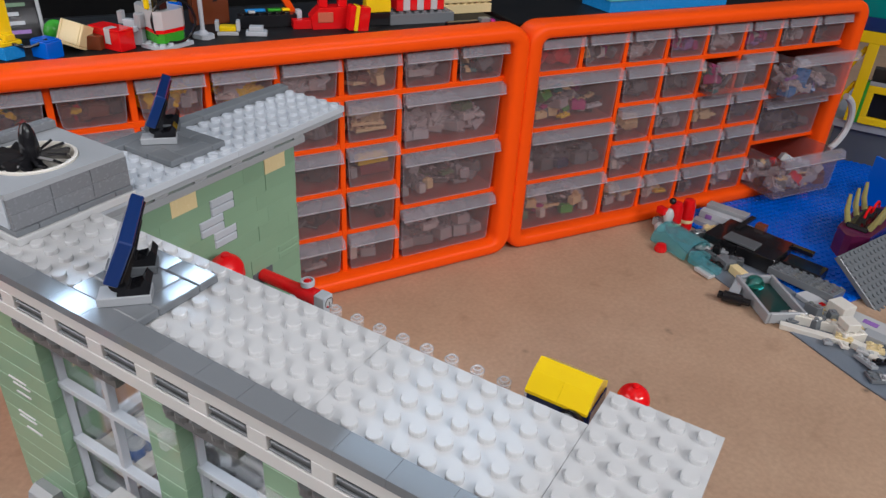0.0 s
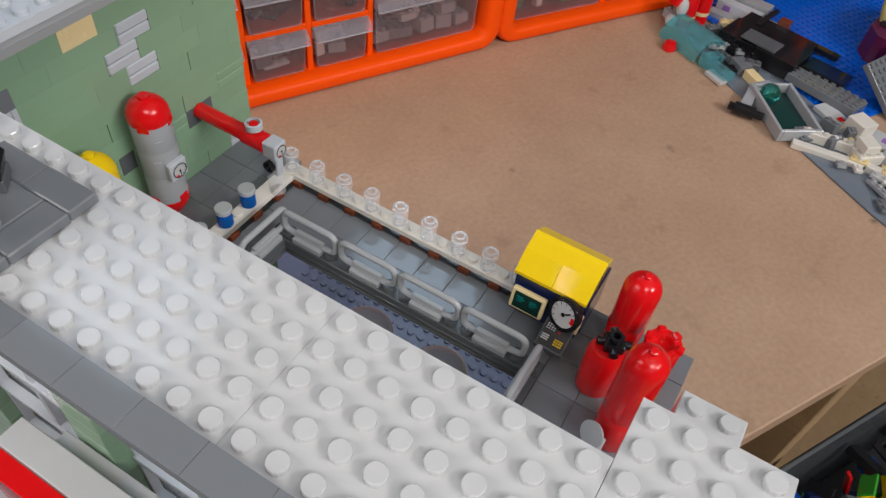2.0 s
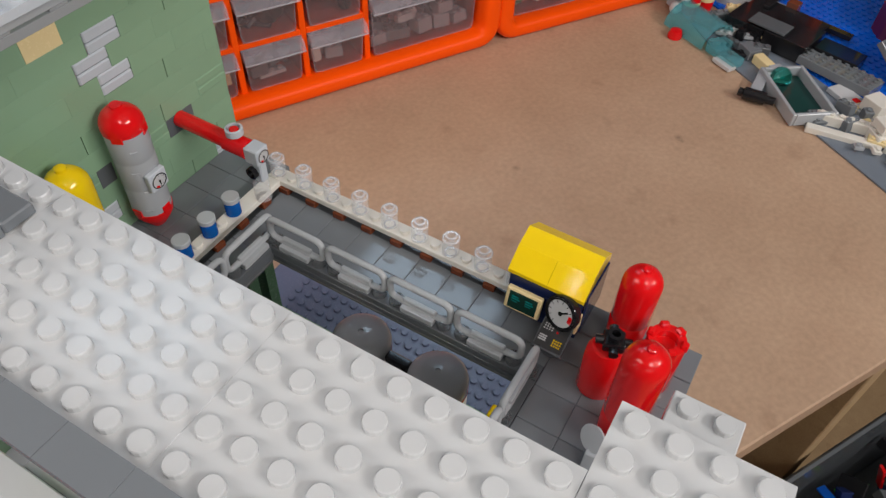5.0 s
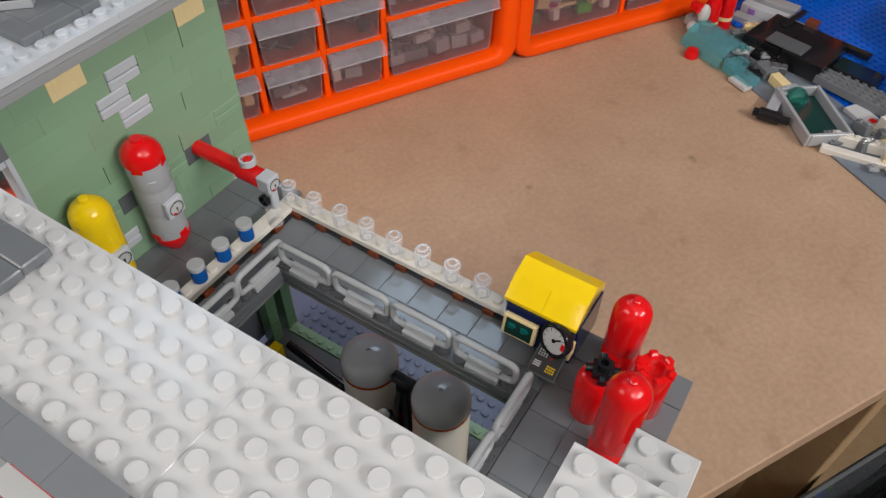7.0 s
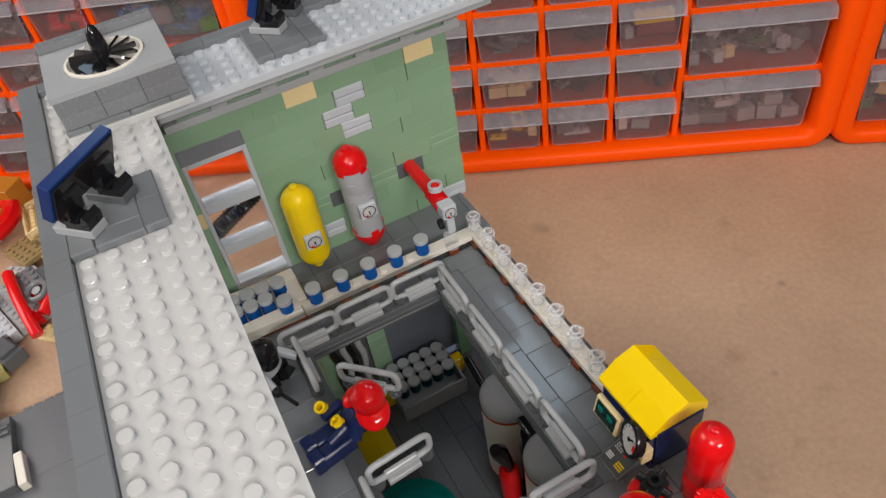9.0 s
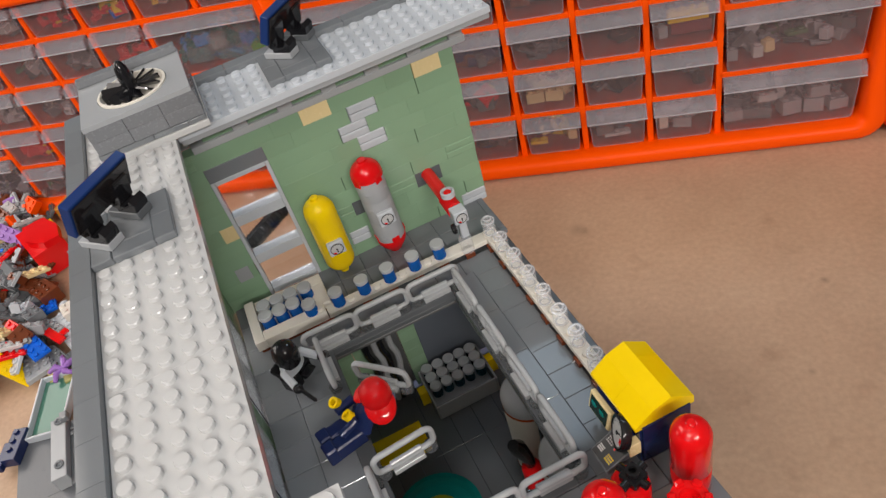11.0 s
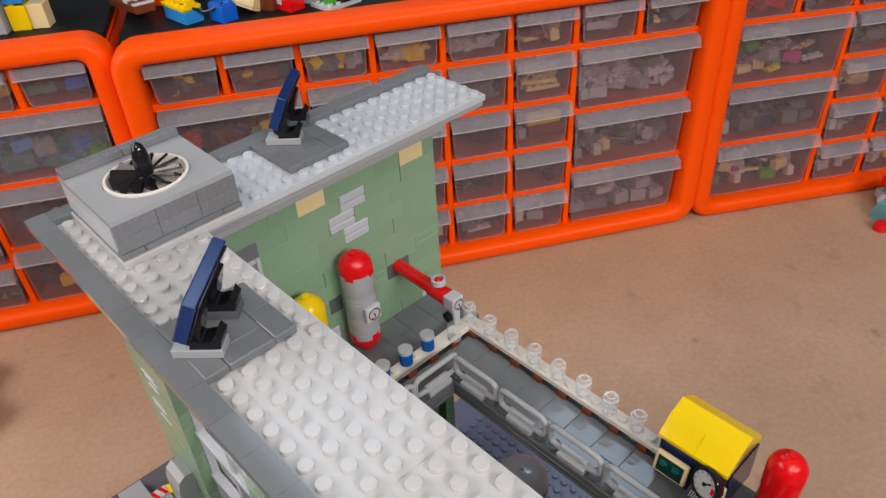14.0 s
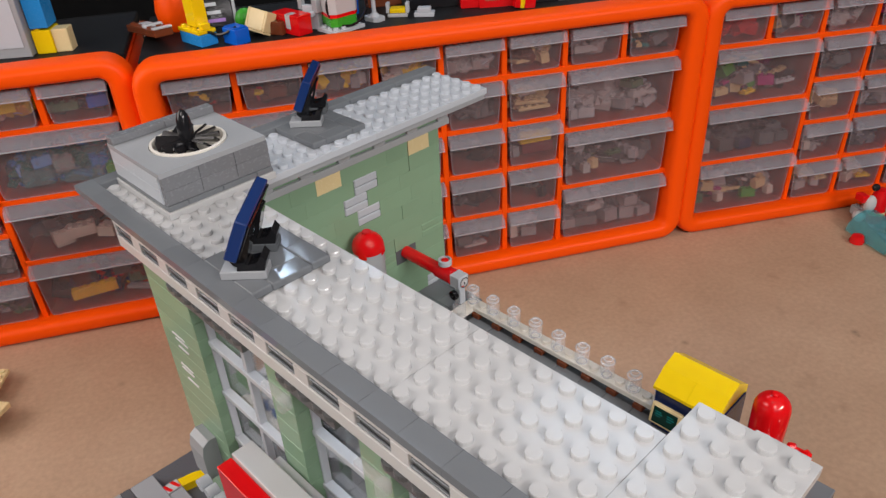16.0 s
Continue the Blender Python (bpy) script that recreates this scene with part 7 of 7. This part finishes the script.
cart = toy("dark_cart", "dark grey toy cart body with a light grey side", pose(-0.2045, -0.1655, 0.0063, 0, 0, 0), [("side", LGREY, -30, 30, -10, 2, 0, 14, False), ("body", DGREY, -28, 36, 2.2, 16, 0, 8, False), ("clip", MGREY, -29, -22, 0, 6, 14.1, 20, False), ("rib", DGREY, -20, -17, 3, 15, 8.1, 10, False), ("rib", DGREY, -14, -11, 3, 15, 8.1, 10, False)])
for x in (-0.026, 0.018):
    bm = bmesh.new()
    ring_of(bm, 0.0028, 0.0011, pose(x, -0.003, 0.0148), 0, 360, 14)
    part("ring", bm, MGREY, cart)
toy("cream_wedge", "cream toy wedge on the street plate", pose(-0.181, -0.146, 0.0063, 0, 0, 4), [("wedge", CREAM, -15, 14, -3, 3, 0, 8, False)])
tz = thing("teal_window_tray", "framed toy window with pale teal glass", "toy window", pose(-0.262, -0.178, 0.0072, 3, 4, -15.5))
for a, b, c, d in ((-0.030, 0.030, -0.0165, -0.0145), (-0.030, 0.030, 0.0145, 0.0165), (-0.030, -0.028, -0.0144, 0.0144), (0.028, 0.030, -0.0144, 0.0144)):
    bm = bmesh.new()
    cbox(bm, a, b, c, d, 0.0, 0.008, 0.0005)
    part("frame_bar", bm, PGREY, tz)
bm = bmesh.new()
cbox(bm, -0.0279, 0.0279, -0.0144, 0.0144, 0.001, 0.003, 0.0003)
part("glass", bm, plastic("pale_green_glass", (0.07, 0.20, 0.15), 0.06), tz)
toy("blue_bits", "dark blue toy bits at the edge of the street", pose(-0.236, -0.208, 0.0063, 0, 0, -20), [("piece", NAVY, -14, 16, -6, 6, 0, 9, True), ("piece", NAVY, -4, 20, -12, -6.2, 0, 6, False)])
DTAN = plastic("dark_tan_plastic", (0.30, 0.22, 0.10), 0.3)
car = toy("grey_wreck", "grey studded toy vehicle with red pipes and white bits", pose(-0.366, -0.128, 0.001, 0, 0, 20), [
    ("frame", LGREY, -34, 34, -24, 20, 0, 8, True), ("rail", PGREY, -40, 36, -33, -25, 0, 11, True), ("engine", MGREY, -20, 8, -8, 16, 9.8, 19, True), ("block", DGREY, -12, 10, 14, 26, 0, 18, False), ("block", PGREY, 12, 26, 10, 24, 0, 14, False), ("red_bit", RED, 8, 26, 0, 9, 9.8, 14, False), ("red_bit", RED, 22, 40, -10, -4, 4, 9, False), ("white_bit", WHITE, 20, 40, -18, -11, 2, 8, False)])
for pts in ([(-0.383, -0.137, 0.0245), (-0.345, -0.131, 0.0250), (-0.318, -0.126, 0.0200), (-0.306, -0.124, 0.0125)], [(-0.330, -0.118, 0.012), (-0.338, -0.110, 0.016), (-0.352, -0.103, 0.016)]):
    bm = bmesh.new()
    sweep(bm, [car.matrix_world.inverted() @ Vector(p) for p in pts], 0.0050, 12)
    part("red_pipe", bm, RED, car)
bm = bmesh.new()
wm = car.matrix_world.inverted() @ pose(-0.350, -0.117, 0.0215, 12, 8, 0)
ring_of(bm, 0.0088, 0.0026, wm)
lathe(bm, [(0, -0.001), (0.004, -0.001), (0.004, 0.001), (0, 0.001)], 12, wm)
part("wheel", bm, MGREY, car)
toy("tan_plate", "tan studded toy plate on the table", pose(-0.312, -0.1145, 0.0006, 0, 0, 48), [("plate", TAN, -12, 12, -8, 8, 0, 3.6, True)], group="tan plates on the table")
toy("white_plate", "long white studded toy plate on the table", pose(-0.394, -0.1155, 0.0006, 0, 0, 51), [("plate", WHITE, -38, 38, -4, 4, 0, 6, True)])
toy("dark_tan_plate", "dark tan studded plate with a slanting bar", pose(-0.424, -0.122, 0.006, 0, -5, 28), [("plate", DTAN, -28, 14, -14, 10, 0, 5, True), ("bar", DTAN, -10, 46, 11, 19, 0, 9, True)])
toy("tan_slope", "smooth tan toy slope", pose(-0.404, -0.092, 0.008, 0, 0, 40), [("slope", TAN, -16, 18, -14, 8, 0, 5, False)])
toy("tan_panel_underside", "tan toy panel lying upside down", pose(-0.474, -0.106, 0.008, 8, -6, 4), [("panel", TAN, -30, 32, -17, 17, 0, 3, False), ("edge", TAN, -30, 32, -17, -14.5, 3.1, 9, False), ("edge", TAN, -30, 32, 14.5, 17, 3.1, 9, False), ("edge", TAN, -30, -27.5, -14.4, 14.4, 3.1, 9, False), ("edge", TAN, 29.5, 32, -14.4, 14.4, 3.1, 9, False)] + [("tube", TAN, -24 + 8 * i, -20 + 8 * i, -10 + 8 * j, -6 + 8 * j, 3.1, 8, False) for i in range(7) for j in range(3)])
toy("tan_plate", "long tan studded plate leaning over others", pose(-0.438, -0.064, 0.012, 0, 8, 52), [("plate", TAN, -24, 24, -16, 16, 0, 4, True)], group="tan plates on the table")
toy("tan_plate", "tan studded plate propped above the table", pose(-0.394, -0.075, 0.014, -6, 4, 40), [("plate", TAN, -22, 22, -15, 15, 0, 5, True), ("foot", DTAN, -20, -6, -8, 8, -13, -0.2, False), ("foot", LGREY, -2, 16, -14, -6, -12, -0.2, False)], group="tan plates on the table")
for x, y, rz, w, d, mat, lab in ((-0.372, -0.187, 34, 56, 16, LGREY, "light grey studded plate lying on the heap"), (-0.352, -0.166, 22, 64, 16, PGREY, "pale grey studded plate lying on the heap"), (-0.334, -0.196, 12, 60, 24, LGREY, "broad grey studded plate lying on the heap"), (-0.318, -0.176, 28, 40, 16, MGREY, "dark grey studded plate lying on the heap")):
    toy("grey_plate", lab, pose(x, y, 0.004 + 0.04 * (x + 0.38), 3, -4, rz), [("plate", mat, -w / 2, w / 2, -d / 2, d / 2, 0, 5, True)], group="grey plates on the heap")
toy("white_clump", "white toy bricks stuck together", pose(-0.372, -0.160, 0.010, 0, 0, 15), [("brick", CREAM, -8, 10, -7, 6, 0, 9, True), ("brick", CREAM, -12, -8.2, -4, 8, 0, 6, False)])
toy("red_bird_piece", "small flat red toy piece on the grey plates", pose(-0.342, -0.174, 0.0150, 0, 0, 32), [("wing", RED, -14, 14, -4, 4, 0, 3, False), ("tail", RED, 2, 8, 4.2, 11, 0, 3, False)])
flower = thing("lavender_flower", "lavender toy flower piece with thin petals", "toy flower", pose(-0.294, -0.166, 0.016, 8, 0, 20))
for k in range(5):
    bm = bmesh.new()
    sweep(bm, [(0, 0, 0), (0.007 * math.cos(k * 1.257), 0.007 * math.sin(k * 1.257), 0.003), (0.014 * math.cos(k * 1.257 + .3), 0.014 * math.sin(k * 1.257 + .3), 0.001)], [0.002, 0.0028, 0.0018], 8)
    part("petal", bm, PURPLE, flower)
toy("olive_bits", "olive green toy bits under the flower", pose(-0.297, -0.168, 0.004, 0, 0, 10), [("piece", OL, -16, 6, -14, -4, 0, 8, False), ("piece", OL, 8, 18, -2, 14, 0, 10, False)])
toy("dark_round_piece", "dark grey round-cornered toy piece", pose(-0.303, -0.150, 0.004, 0, 0, 30), [("piece", DGREY, -14, 14, -9, 9, 0, 12, False), ("piece", DGREY, -10, 10, -7, 7, 12.1, 15, False)])
robot = toy("red_machine", "red toy machine lying on its side", pose(-0.490, -0.178, 0.002, 0, 0, 20), [("body", RED, -30, 30, -20, 14, 0, 30, False), ("joint", LGREY, 28, 36, 8, 20, 4, 16, False), ("yellow_edge", YELLOW, -30, -10, 14.2, 18, 20, 26, False), ("hatch", BROWN, 0, 14, -12, 2, 30.1, 31, False)])
bm = bmesh.new()
prism(bm, [(-0.020, -0.010), (0.010, -0.016), (0.030, -0.004), (0.034, 0.012), (0.010, 0.018), (-0.016, 0.012)], 0.0302, 0.038, "z")
part("shield", bm, RED, robot)
bm = bmesh.new()
ring_of(bm, 0.026, 0.0085, pose(0.004, 0.022, 0.012, 10, 0, 0), -10, 130, 14)
part("curved_arm", bm, RED, robot)
toy("brown_brick", "reddish-brown toy bricks in the heap", pose(-0.417, -0.184, 0.003, 0, 0, 30), [("brick", BROWN, -14, 12, -10, 10, 0, 16, True), ("brick", BROWN, -28, -15, -8, 8, 0, 12, True)])
toy("amber_block", "amber brown toy block beside the cabinet", pose(-0.520, -0.140, 0.002, 0, 0, 50), [("block", plastic("amber_plastic", (0.50, 0.20, 0.02), 0.2), -20, 26, -12, 12, 0, 34, False)])
bm = bmesh.new()
rnd = random.Random(77)
mix = [LGREY, MGREY, RED, BROWN, TAN, WHITE, YELLOW, ORANGE, BLUE, PURPLE, DGREY, PGREY]
for i in range(280):
    s = rnd.random()
    x, y = -0.33 - 0.33 * s + rnd.gauss(0, 0.02), -0.205 - 0.05 * rnd.random() + rnd.gauss(0, 0.015)
    a, b, c = rnd.choice(((1, 1, 3), (2, 1, 3), (2, 2, 1), (4, 1, 1), (4, 2, 1), (6, 2, 1), (2, 2, 3)))
    m = pose(x, y, 0.004 + c * P / 2 + rnd.uniform(0, 0.022), rnd.gauss(0, 22), rnd.gauss(0, 22), rnd.uniform(0, 360))
    mi = rnd.choices(range(len(mix)), (7, 6, 3, 3, 3, 3, 1, 1, 1, 1, 3, 4))[0]
    cbox(bm, -a * .004, a * .004, -b * .004, b * .004, -c * P / 2, c * P / 2, 0.0004, m, mi)
    for p in range(a):
        for q in range(b):
            stud(bm, (p + .5 - a / 2) * U, (q + .5 - b / 2) * U, c * P / 2, 8, m, mi)
single("brick_heap", bm, mix, "heap of loose grey, red and tan bricks on the table", "toy bricks", kind="stuff")
